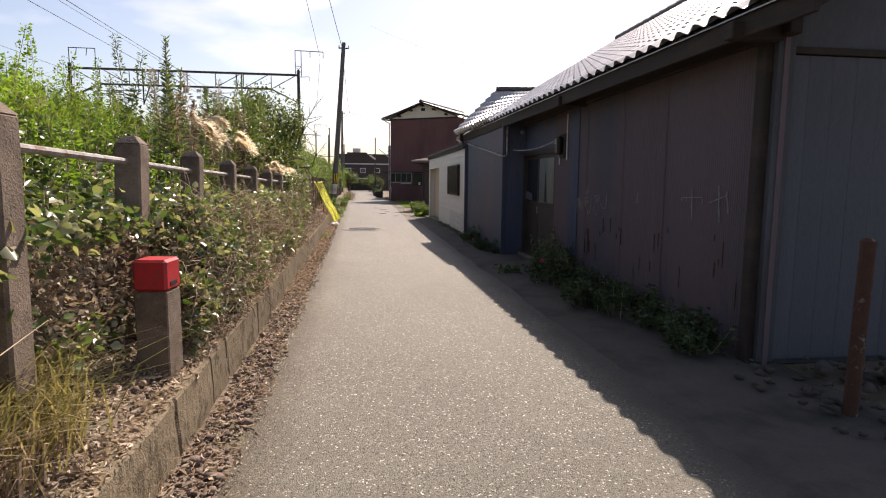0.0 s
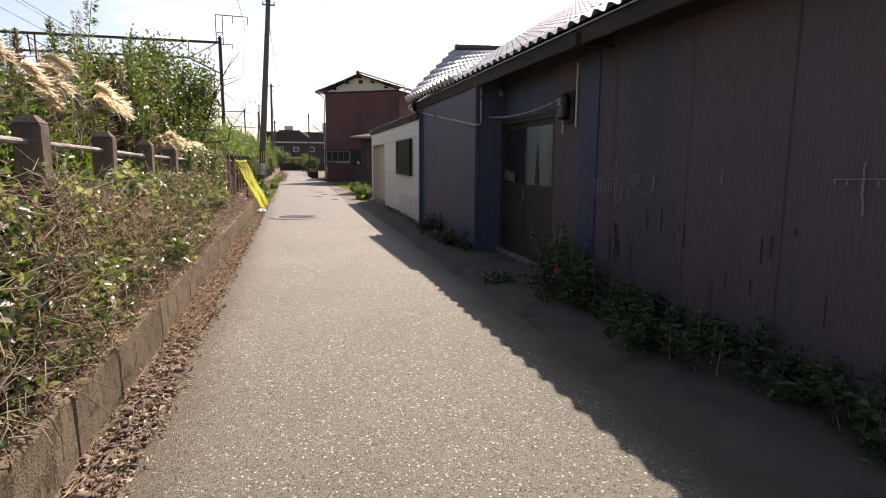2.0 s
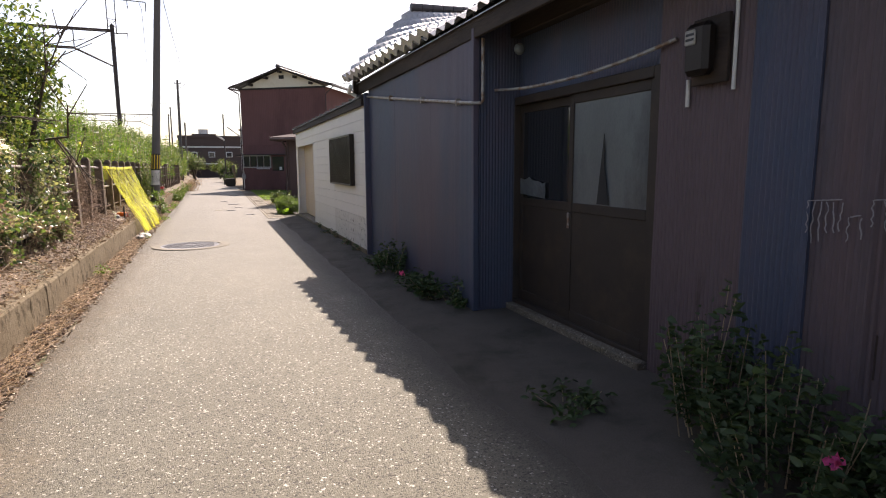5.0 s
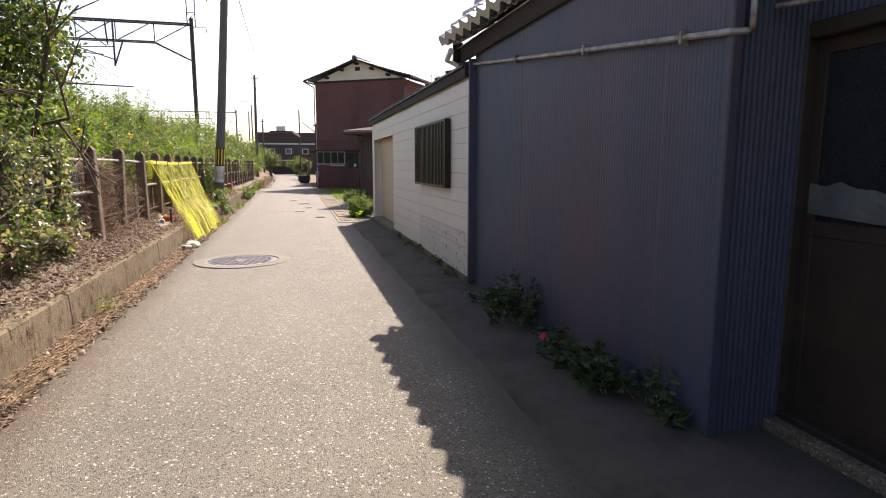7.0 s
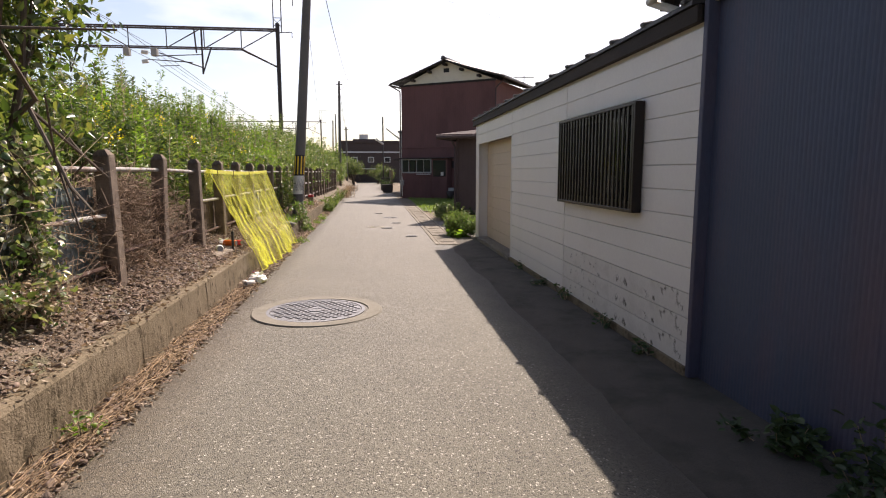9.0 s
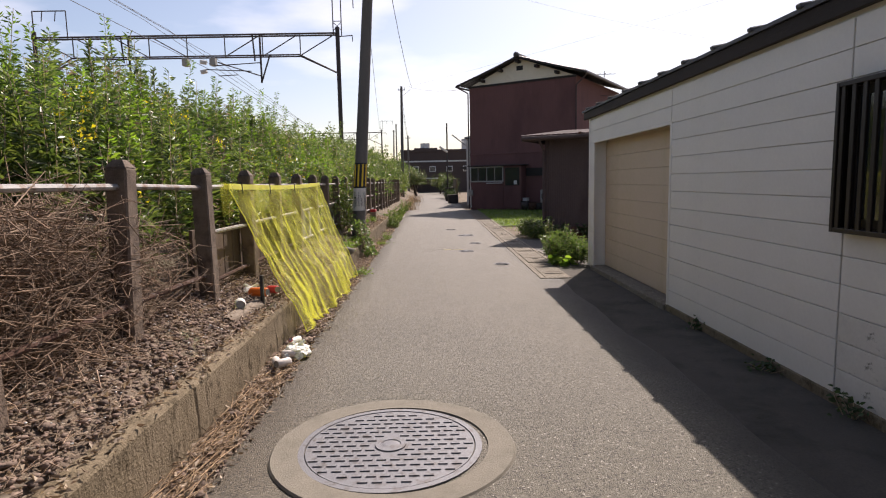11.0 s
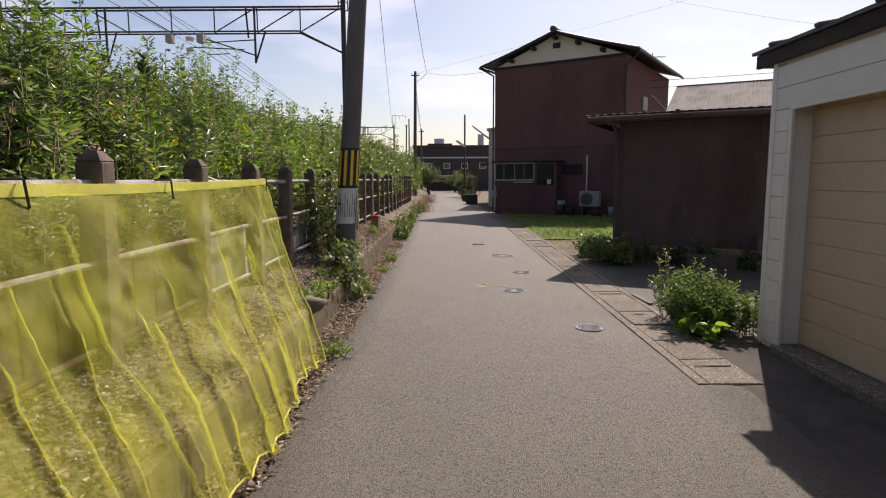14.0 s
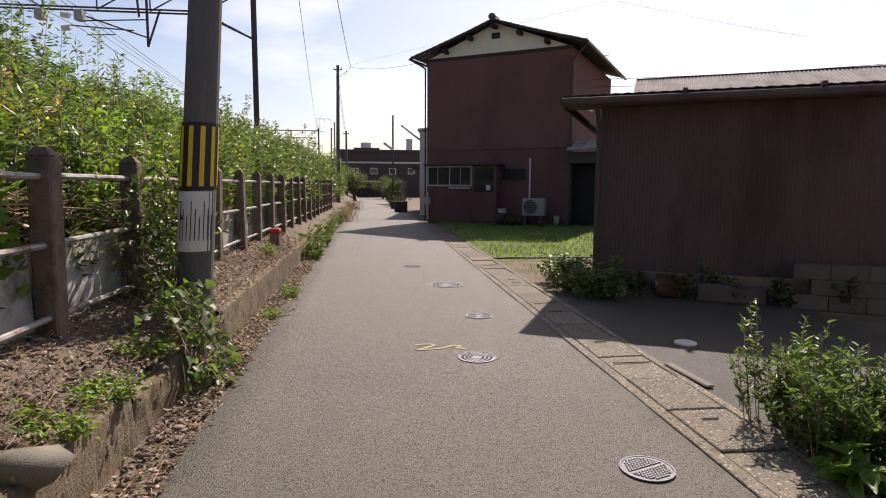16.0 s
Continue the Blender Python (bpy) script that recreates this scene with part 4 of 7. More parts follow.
    part("soffit", boxes((X - 0.03, X + 0.1, 16.76, 26.15, 2.53, 2.55)), M_DARKWOOD, g)
    roof = part("roof", thicken(grid_mesh(2, 2, lambda u, v: (X - 0.09 + 4.2 * u, 16.8 + 9.4 * v, 2.645 + 4.2 * 0.16 * u)), (0, 0, 0.03)), M_DARKTILE, g)
    rb = bmesh.new()
    box(rb, -0.02, 4.2, -0.03, 0.03, 0.0, 0.035, bevel=0.008)
    rbe = bpy.data.meshes.new("roof_batten")
    rb.to_mesh(rbe)
    rb.free()
    rbe.materials.append(M_DARKTILE)
    for i in range(15):
        piece("roof_batten", rbe, roof, Matrix.Translation((X - 0.09, 16.9 + 0.64 * i, 2.67)) @ Matrix.Rotation(-math.atan(0.16), 4, "Y"))
    part("rear_wall", boxes((6.9, 7.0, 16.95, 25.86, 0, 3.1)), M_CONC, g)
    return g


build_garage()

# ---- brown shed and the houses set askew behind it ----
SKEW, HOUSE_SKEW = -27.0, -33.0


def build_brown():
    b = thing("brown_shed", "single-storey dark brown corrugated shed with a low metal eave", "shed", pose(3.28, 31.75, 0, 0, 0, SKEW))
    part("front_wall", ribbed_wall(9.0, 2.35, 0.05, 0.006, seed=12), M_BROWN, b).matrix_basis = pose(0, 0, 0.28)
    part("side_wall", ribbed_wall(4.0, 2.3, 0.05, 0.006, seed=13), M_BROWN, b).matrix_basis = pose(0.0, 4.05, 0.28, 0, 0, -90)
    part("footing", boxes((-0.02, 9, -0.03, 0.06, -0.05, 0.28), (-0.03, 0.05, 0.0, 4.0, -0.05, 0.28), bevel=0.01), M_CONC, b)
    part("corner_post", boxes((-0.03, 0.05, -0.035, 0.04, 0.28, 2.6), bevel=0.008), M_BROWN, b)
    part("eave_soffit", boxes((-0.5, 9.2, -0.45, 0.1, 2.56, 2.6)), M_BROWN, b)
    part("eave_board", boxes((-0.52, 9.2, -0.5, -0.46, 2.54, 2.66), (-0.54, -0.5, -0.5, 4.1, 2.54, 2.66), bevel=0.005), M_BROWN, b)
    n = 240

    def f(u, v):
        x = -0.55 + 9.8 * u
        return (x, -0.52 + 4.6 * v, 2.67 + 0.10 * v * 4.6 + 0.005 * math.sin(x * 2 * math.pi / 0.15))
    part("roof_sheet", thicken(grid_mesh(n, 3, f), (0, 0, 0.01)), M_BROWN, b, "dull brown corrugated roof sheet")
    part("roof_gutter", rods([((-0.5, -0.54, 2.60), (9.2, -0.54, 2.58), 0.05)]), M_BROWN, b)
    part("downpipe", rods([((-0.05, -0.5, 2.55), (-0.05, -0.08, 2.3), 0.035), ((-0.05, -0.08, 2.3), (-0.05, -0.08, 0.1), 0.035)]), M_BROWN, b, "brown downpipe")
    for i in range(6):
        part("snow_guard", boxes((1.0 + 1.5 * i, 1.06 + 1.5 * i, -0.6, -0.45, 2.64, 2.70), bevel=0.005), M_RUST, b)
    return b


build_brown()


def build_rear_house():
    h = thing("rear_house", "low house behind with a pale rusted sheet roof", "house", pose(6.0, 37.0, 0, 0, 0, SKEW))
    part("wall", boxes((0.2, 11.8, 0.3, 4.5, 0, 3.2)), M_BROWN, h)
    n = 900

    def f(u, v):
        x = 12.5 * u
        return (x, -0.3 + 3.0 * v, 3.15 + 1.22 * v + 0.014 * math.sin(x * 2 * math.pi / 0.09))
    part("roof_slope", thicken(grid_mesh(n, 3, f), (0, 0, 0.02)), M_RUSTROOF, h)
    part("rear_slope", thicken(grid_mesh(2, 2, lambda u, v: (12.5 * u, 2.7 + 3 * v, 4.37 - 1.22 * v)), (0, 0, 0.02)), M_RUSTROOF, h)
    part("ridge", boxes((0, 12.5, 2.62, 2.78, 4.37, 4.40), bevel=0.02), M_RUST, h)
    return h


build_rear_house()


def build_red_house():
    h = thing("red_house", "two-storey house with maroon sheet walls and a cream gable", "house", pose(2.2, 47.75, 0, 0, 0, HOUSE_SKEW))
    W, Dp = 5.87, 7.4
    part("front_wall", ribbed_wall(W, 3.57, 0.12, 0.006, seed=22), M_RED, h).matrix_basis = pose(0, 0, 2.9)
    part("lower_wall", ribbed_wall(W, 2.9, 0.12, 0.006, seed=23), M_RED, h).matrix_basis = pose(0, 0.0, 0)
    part("belt", boxes((-0.02, W + 0.02, -0.035, -0.008, 2.87, 2.93), bevel=0.005), M_RED, h)
    part("right_wall", ribbed_wall(Dp, 6.47, 0.12, 0.006, seed=24), M_RED, h).matrix_basis = pose(W, 0, 0, 0, 0, 90)
    part("left_wall", ribbed_wall(Dp, 6.47, 0.12, 0.006, seed=25), M_RED, h).matrix_basis = pose(0, Dp, 0, 0, 0, -90)
    part("rear_wall", boxes((0, W, Dp - 0.1, Dp, 0, 6.47)), M_RED, h)
    gb = bmesh.new()
    tri = [gb.verts.new(p) for p in ((-0.02, 0.0, 6.45), (W + 0.02, 0.0, 6.45), (W / 2, 0.0, 7.60))]
    gb.faces.new(tri)
    part("gable", thicken(gb, (0, 0.12, 0)), M_PLASTER, h, "cream plaster gable")
    part("gable_trim", boxes((-0.05, W + 0.05, -0.04, -0.005, 6.39, 6.50), bevel=0.005), M_BRONZE, h)
    part("gable_vent", boxes((W / 2 - 0.17, W / 2 + 0.17, -0.02, 0.02, 7.02, 7.24)), M_DARK, h, "dark louvred gable vent")
    for sx in (0.9, 1.95, 3.95, 5.0):
        z = 6.45 + 1.14 * (1 - abs(sx - W / 2) / (W / 2)) - 0.10
        part("purlin_end", boxes((sx - 0.07, sx + 0.07, -0.4, 0.0, z - 0.08, z + 0.05)), M_DARKWOOD, h)
    part("purlin_end", boxes((W / 2 - 0.07, W / 2 + 0.07, -0.4, 0.0, 7.36, 7.49)), M_DARKWOOD, h)
    # roof: two slopes with tile courses
    ov, og = 0.58, 0.36
    for s in (-1, 1):
        def f(u, v, s=s):
            t = u
            x = W / 2 + s * (W / 2 + ov) * (1 - t)
            z = 6.60 + 1.10 * t - 0.03 * math.sin(math.pi * t)
            y = -og + (Dp + 2 * og) * v
            return (x, y, z + 0.02 * (1 - (t * 14) % 1.0) + 0.018 * math.sin(y * 2 * math.pi / 0.28))
        part("roof_slope", thicken(grid_mesh(57, 105, f), (0, 0, -0.06)), M_DARKTILE, h, "dark tiled roof slope")
        def g(u, v, s=s):
            x = W / 2 + s * (W / 2 + ov) * (1 - u)
            return (x, -og - 0.01, 6.56 + 1.10 * u - 0.03 * math.sin(math.pi * u) - 0.075 * v)
        part("barge_board", thicken(grid_mesh(15, 2, g), (0, 0.05, 0)), M_BRONZE, h)
        part("eave_gutter", rods([((W / 2 + s * (W / 2 + ov + 0.03), -og, 6.50), (W / 2 + s * (W / 2 + ov + 0.03), Dp + og, 6.50), 0.055)]), M_BRONZE, h)
    rg = rods([((W / 2, -og - 0.05, 7.74), (W / 2, Dp + og, 7.74), 0.10)], 10)
    bmesh.ops.create_uvsphere(rg, u_segments=10, v_segments=8, radius=0.14, matrix=Matrix.Translation((W / 2, -og - 0.06, 7.73)))
    part("ridge", rg, M_DARKTILE, h)
    part("downpipe", rods([((-0.55, -0.35, 6.47), (-0.06, -0.05, 6.15), 0.035), ((-0.06, -0.05, 6.15), (-0.06, -0.05, 0.0), 0.035)]), M_BROWN, h, "brown rainwater pipe")
    part("downpipe", rods([((W + 0.5, 0.1, 6.47), (W + 0.05, -0.05, 6.0), 0.035), ((W + 0.05, -0.05, 6.0), (W + 0.05, -0.05, 0.0), 0.035)]), M_BROWN, h)
    part("side_window", boxes((W + 0.0, W + 0.07, 2.6, 3.3, 4.5, 5.1), bevel=0.01), M_GREYPL, h)
    part("laundry_frame", rods([((W + 0.05, 4.0, 4.4), (W + 0.9, 4.0, 4.4), 0.02), ((W + 0.9, 4.0, 4.4), (W + 0.9, 5.6, 4.4), 0.02), ((W + 0.05, 4.0, 5.3), (W + 0.9, 4.0, 4.4), 0.02)]), M_PALE, h)
    # lean-to porch with its window
    o = 0.30
    part("porch", boxes((o, o + 1.95, -0.55, 0.0, 0.0, 1.44), (o + 1.95, o + 2.95, -0.55, 0.0, 0.0, 2.25), bevel=0.01), M_RED, h, "dark timber lean-to porch")
    part("porch_roof", boxes((o - 0.1, o + 3.1, -0.7, 0.0, 2.26, 2.32), bevel=0.01), M_BROWN, h)
    win = part("porch_window", boxes((o, o + 1.95, -0.57, -0.51, 1.44, 1.51), (o, o + 1.95, -0.57, -0.51, 2.18, 2.25), (o, o + 0.06, -0.57, -0.51, 1.51, 2.18), (o + 1.89, o + 1.95, -0.57, -0.51, 1.51, 2.18), (o + 0.45, o + 0.48, -0.565, -0.515, 1.51, 2.18), (o + 0.97, o + 1.01, -0.565, -0.515, 1.51, 2.18), (o + 1.44, o + 1.47, -0.565, -0.515, 1.51, 2.18), bevel=0.004), M_GREYPL, h, "pale aluminium window frame")
    for k in range(4):
        part("pane", boxes((o + 0.06 + 0.47 * k, o + 0.43 + 0.48 * k, -0.545, -0.535, 1.51, 2.18)), M_GLASS, win)
    part("window_shelf", boxes((o + 1.0, o + 1.9, -0.66, -0.57, 1.36, 1.40), bevel=0.006), M_PALE, h, "narrow pale shelf under the window")
    part("porch_pane", boxes((o + 2.05, o + 2.85, -0.56, -0.552, 1.25, 2.15)), M_GLASS, h)
    part("porch_door", boxes((o + 2.0, o + 2.9, -0.575, -0.55, 0.1, 1.2), bevel=0.006), M_RED, h)
    part("notice", boxes((o + 2.55, o + 2.72, -0.58, -0.566, 1.3, 1.5)), M_PALE, h, "small pale notice")
    part("wall_vent", boxes((3.3, 4.2, -0.06, -0.02, 1.72, 2.12)), M_DARK, h)
    for i in range(8):
        part("vent_slat", boxes((3.32 + 0.11 * i, 3.35 + 0.11 * i, -0.075, -0.055, 1.74, 2.1)), M_BRONZE, h)
    part("vent_pipe", rods([((4.42, -0.08, 0.4), (4.42, -0.08, 2.5), 0.035)]), M_PALE, h, "pale vent pipe")
    # side entrance with its small roof; its unlit opening is a black panel
    part("side_entry", boxes((W + 0.02, W + 2.2, 0.5, 0.6, 0, 2.3)), M_DARK, h)
    part("side_entry_roof", thicken(grid_mesh(2, 2, lambda u, v: (W + 0.0 + 2.6 * u, -0.4 + 1.4 * v, 2.75 + 0.4 * v)), (0, 0, 0.05)), M_RUSTROOF, h)
    part("side_entry_beam", boxes((W + 0.02, W + 2.5, -0.2, 0.5, 2.3, 2.7)), M_BROWN, h)
    return h


build_red_house()


# ---- fence along the bank ----
POST_Y = [1.05, 2.6, 4.15, 5.62, 7.15, 8.7, 10.25, 11.75, 13.15, 14.45, 15.75, 17.05, 18.35, 19.75, 21.1] + [21.1 + 1.27 * k for k in range(1, 24)]


def post_mesh():
    bm = bmesh.new()
    box(bm, -0.082, 0.082, -0.082, 0.082, -0.75, 0.0, bevel=0.014)
    top = [v for v in bm.verts if v.co.z > -0.02]
    r = bmesh.ops.create_cone(bm, cap_ends=True, segments=4, radius1=0.112, radius2=0.05, depth=0.05, matrix=pose(0, 0, 0.022, 0, 0, 45))
    me = bpy.data.meshes.new("post")
    for v in bm.verts:
        if v.co.z < -0.5:
            v.co.z -= 0.55
    bm.to_mesh(me)
    bm.free()
    me.materials.append(M_POST)
    return me


def build_fence():
    fence = thing("rail_fence", "weathered concrete post fence with three pipe rails along the railway bank", "fence")
    me = post_mesh()
    rng = random.Random(3)
    tops = []
    for y in POST_Y:
        top = max(1.70, 1.845 - 0.018 * (y - 4.2)) if y < 21 else 1.68
        x = fence_x(y)
        lean = (rng.uniform(-1.2, 1.2), rng.uniform(-1.5, 1.5), rng.uniform(-3, 3))
        piece("post", me, fence, pose(x, y, top - 0.045, *lean) @ Matrix.Diagonal((*((1.0, 1.0) if y < 12 else (0.84, 0.84)), 1.0, 1.0)))
        tops.append((x, y, top))
    for (x0, y0, t0), (x1, y1, t1) in zip(tops, tops[1:]):
        for drop in ((0.17,) if y0 < 11 else (0.17, 0.95) if 17.5 < y0 < 19.9 else (0.17, 0.58, 1.03)):
            bm = rods([((x0 + 0.0, y0, t0 - drop), (x1 + 0.0, y1, t1 - drop + rng.uniform(-0.01, 0.01)), 0.021)], 8)
            part("rail", bm, M_RUST if drop > 0.9 and 17 < y0 < 24.5 else M_RAIL, fence)
    return fence


build_fence()


# ---- poles ----
def build_pole(x, y, height, lean, label, r=0.16, hardware=True):
    p = thing("utility_pole", label, "utility pole", pose(x, y, 0), group="utility poles")
    tx, ty = lean
    bm = bmesh.new()
    rod(bm, (0, 0, -0.1), (tx, ty, height), r, r * 0.62, 20)
    part("shaft", bm, M_POLE, p, smooth=False)
    if hardware:
        part("crossarm", rods([((tx - 0.25, ty, height - 0.25), (tx + 0.25, ty, height - 0.25), 0.03)]), M_STEEL, p)
        for dx in (-0.22, 0.22):
            ins = bmesh.new()
            rod(ins, (tx + dx, ty, height - 0.25), (tx + dx, ty, height - 0.12), 0.03, 0.02, 8)
            part("insulator", ins, M_PALE, p)
    return p


pole = build_pole(-1.47, 28.65, 8.0, (0.60, 0.0), "leaning dark concrete utility pole with a striped guard", 0.145)


def ring(z0, z1, dr, a0=0.0, a1=360.0, n=24):
    def f(u, v):
        z = z0 + (z1 - z0) * v
        k = z / 8.0
        r = 0.145 * (1 - 0.38 * k) + dr
        a = radians(a0 + (a1 - a0) * u)
        return (0.60 * k + r * math.cos(a), r * math.sin(a), z)
    return grid_mesh(n + 1, 2, f)


part("stripe_guard", ring(1.42, 1.95, 0.006), M_BLACK, pole, "black guard sheet")
for i in range(10):
    part("yellow_stripe", ring(1.45, 1.92, 0.010, i * 36, i * 36 + 15, 4), M_YELLOW, pole)
part("notice_band", ring(0.93, 1.41, 0.005), M_WHITE, pole, "white notice sheet with small dark lines")
for i in range(9):
    part("text_bar", ring(1.02 + 0.0 * i, 1.33 - 0.06 * (i % 3), 0.008, 228 + 13 * i, 231 + 13 * i, 1), M_STEEL, pole)

build_pole(-2.08, 58.2, 8.25, (0.1, 0), "dark wooden utility pole beside the lane", 0.13)
build_pole(-1.7, -20, 8.1, (0.1, 0), "dark utility pole beside the start of the lane", 0.14)
build_pole(-2.4, 76, 6.2, (0.0, 0), "far dark utility pole beside the lane", 0.12)


def build_wire(name, a, b, sag, r=0.012, label="thin black overhead wire", n=14):
    a, b = Vector(a), Vector(b)
    q = [a.lerp(b, i / n) - Vector((0, 0, sag * 4 * (i / n) * (1 - i / n))) for i in range(n + 1)]
    return tagged(mesh_ob(name, tube(q, r, 5), M_WIRE), label, "wire", group="overhead wires")


build_wire("overhead_wire", (-0.95, 28.35, 7.85), (-1.25, 58.0, 8.12), 0.5)
build_wire("overhead_wire", (-1.25, 58.0, 8.12), (-1.98, 58.2, 7.55), 0.05, 0.012, "short looped service wire at the pole")
build_wire("overhead_wire", (-0.95, 28.35, 7.75), (-1.6, -20, 7.85), 0.6)
build_wire("overhead_wire", (-2.0, 58.2, 8.0), (-2.4, 76, 6.1), 0.3)
build_wire("overhead_wire", (-1.25, 58.0, 8.12), (1.75, 48.0, 6.4), 0.15, 0.008)
build_wire("overhead_wire", (-2.0, 58.2, 7.3), (-2.35, 76, 5.6), 0.4, 0.01)
build_wire("overhead_wire", (-2.0, 58.2, 8.1), (40, 30, 15), 0.5, 0.004)
build_wire("overhead_wire", (0.83, 62.8, 17.44), (21.01, 50.83, 8.78), 0.6, 0.006)
build_wire("overhead_wire", (8.3, 48, 5.9), (40, 42, 8.5), 0.5)
build_wire("overhead_wire", (8.3, 48, 5.6), (40, 40, 7.6), 0.5)


# ---- railway gantries ----
def build_gantry(x, y, s, width, label, boxes_on=True):
    """A portal of steel lattice over the tracks; its street-side post stands at x, y."""
    g = thing("railway_gantry", label, "railway gantry", pose(x, y, 0), group="railway gantries")
    part("post", rods([((0, 0, 0.5), (0, 0, 10.9), 0.13)], 10), M_STEEL, g)
    part("far_post", rods([((-width, 0, 0.5), (-width, 0, 10.9), 0.13)], 10), M_STEEL, g)
    chords = bmesh.new()
    for yy in (-0.25, 0.25):
        rod(chords, (-width, yy, 10.5), (0, yy, 10.5), 0.055, sides=6)
        rod(chords, (-width + 2.3, yy, 9.28), (-2.3, yy, 9.28), 0.045, sides=6)
        rod(chords, (-2.3, yy, 9.28), (-0.05, 0, 8.2), 0.05, sides=6)
        rod(chords, (-width + 2.3, yy, 9.28), (-width + 0.05, 0, 8.2), 0.05, sides=6)
    part("chord", chords, M_STEEL, g)
    n = int(width / 2.15)
    for i in range(1, n):
        xx = -i * width / n
        part("strut", rods([((xx, 0, 9.28), (xx, 0, 10.5), 0.035)], 5), M_STEEL, g)
        sgn = 1 if i < n / 2 else -1
        part("diagonal", rods([((xx, 0, 9.28), (xx + sgn * width / n * 0.9, 0, 10.45), 0.035)], 5), M_STEEL, g)
    for hx in (-4.7, -12.6):
        if -hx > width:
            continue
        part("drop_arm", rods([((hx, 0, 10.6), (hx, 0, 7.7), 0.06), ((hx - 0.45, 0, 10.6), (hx - 0.35, 0, 9.0), 0.05), ((hx + 0.55, 0, 9.3), (hx, 0, 7.75), 0.05)], 6), M_STEEL, g)
        part("cantilever", rods([((hx, 0, 8.1), (hx - 2.6, 0, 8.95), 0.035), ((hx, 0, 8.9), (hx - 2.9, 0, 8.75), 0.03), ((hx - 0.6, 0, 8.4), (hx - 3.4, 0, 8.55), 0.03), ((hx - 1.4, 0, 8.2), (hx - 2.6, 0, 8.15), 0.025)], 6), M_STEEL, g)
        for za, zb in ((8.95, 9.0), (8.45, 8.4)):
            part("insulator", rods([((hx - 3.3, 0, za), (hx - 3.65, 0, zb), 0.13)], 8), M_PALE, g)
    if boxes_on:
        for bx in (-9.4, -7.75):
            part("equipment_box", boxes((bx, bx + 0.35, -0.2, 0.2, 8.75, 9.2), bevel=0.02), M_GREYPL, g)
    # feeder frame on top of the post
    part("top_frame", rods([((-0.25, 0, 10.4), (-0.25, 0, 12.55), 0.035), ((0.25, 0, 10.4), (0.25, 0, 12.55), 0.035), ((-0.25, 0, 12.55), (2.1, 0, 12.5), 0.035), ((-0.25, 0, 11.2), (0.25, 0, 10.7), 0.02), ((-0.25, 0, 10.7), (0.25, 0, 11.2), 0.02),
                            ((-0.25, 0, 11.25), (0.25, 0, 11.25), 0.025), ((1.0, 0, 12.5), (1.0, 0, 12.0), 0.03), ((2.1, 0, 12.5), (2.1, 0, 11.9), 0.03), ((0.1, 0, 10.35), (0.9, 0, 10.4), 0.03), ((0.9, 0, 10.4), (0.9, 0, 10.05), 0.025)], 6), M_STEEL, g)
    part("top_frame", rods([((-width, 0, 10.4), (-width, 0, 12.1), 0.035), ((-width + 2.0, 0, 10.5), (-width + 2.0, 0, 12.1), 0.03), ((-width, 0, 12.1), (-width + 2.0, 0, 12.1), 0.035), ((-width + 0.6, 0, 12.1), (-width + 0.5, 0, 11.5), 0.03), ((-width + 1.4, 0, 12.1), (-width + 1.3, 0, 11.5), 0.03)], 6), M_STEEL, g)
    g.scale = (s, s, s)
    return g


build_gantry(-5.45, 52.5, 1.0, 18.2, "dark steel lattice railway gantry over the tracks")
build_gantry(-11.6, 150, 1.22, 18.2, "distant steel railway gantry", False)
build_pole(-8.3, 150, 14.6, (0.0, 0), "distant dark railway mast", 0.2)
build_pole(-7.0, 120, 10.6, (0.2, 0), "distant dark pole beside the railway", 0.16)
for x, z in ((-13.0, 8.4), (-13.0, 9.3), (-21.0, 8.4), (-21.0, 9.3), (-17.0, 11.5), (-15.6, 10.9), (-3.6, 12.0)):
    build_wire("contact_wire", (x + 2.4, -40, z), (x, 52.5, z), 0.35, 0.014, "thin railway contact wire")
    build_wire("contact_wire", (x, 52.5, z), (x - 8.4, 150, z * 1.12), 0.35, 0.018, "thin railway contact wire")


# ---- the far end of the lane ----
def build_end_block():
    h = thing("brick_block", "dark brick two-storey block with white window frames at the lane's end", "building", pose(-4.5, 100, 0))
    part("wall", boxes((0, 13, 0, 8, 0, 5.7)), M_BRICKB, h)
    part("parapet", boxes((-0.1, 13.1, -0.1, 8.1, 5.7, 6.05), bevel=0.02), M_BRICKB, h)
    part("band", boxes((-0.05, 13.05, -0.06, 0.0, 4.3, 4.5)), M_PALE, h, "pale band course")
    for i in range(4):
        x = 1.6 + 2.4 * i
        w = part("window", boxes((x, x + 0.9, -0.08, -0.0, 2.9, 3.7), bevel=0.02), M_PALE, h)
        part("pane", boxes((x + 0.1, x + 0.8, -0.1, -0.075, 3.0, 3.6)), M_GLASS, w)
    part("awning", boxes((0.5, 6, -0.9, -0.06, 1.9, 2.05)), M_PALE, h)
    part("roof_tank", rods([((3.4, 3, 6.05), (3.4, 3, 7.1), 0.7)], 14), M_PALE, h, "pale roof water tank")
    part("roof_hut", boxes((1.8, 5.2, 2, 5, 6.05, 6.4)), M_BRICKB, h)
    part("chimney", boxes((8.8, 9.6, 3, 3.8, 6.05, 7.7), bevel=0.02), M_PALE, h)
    return h


build_end_block()


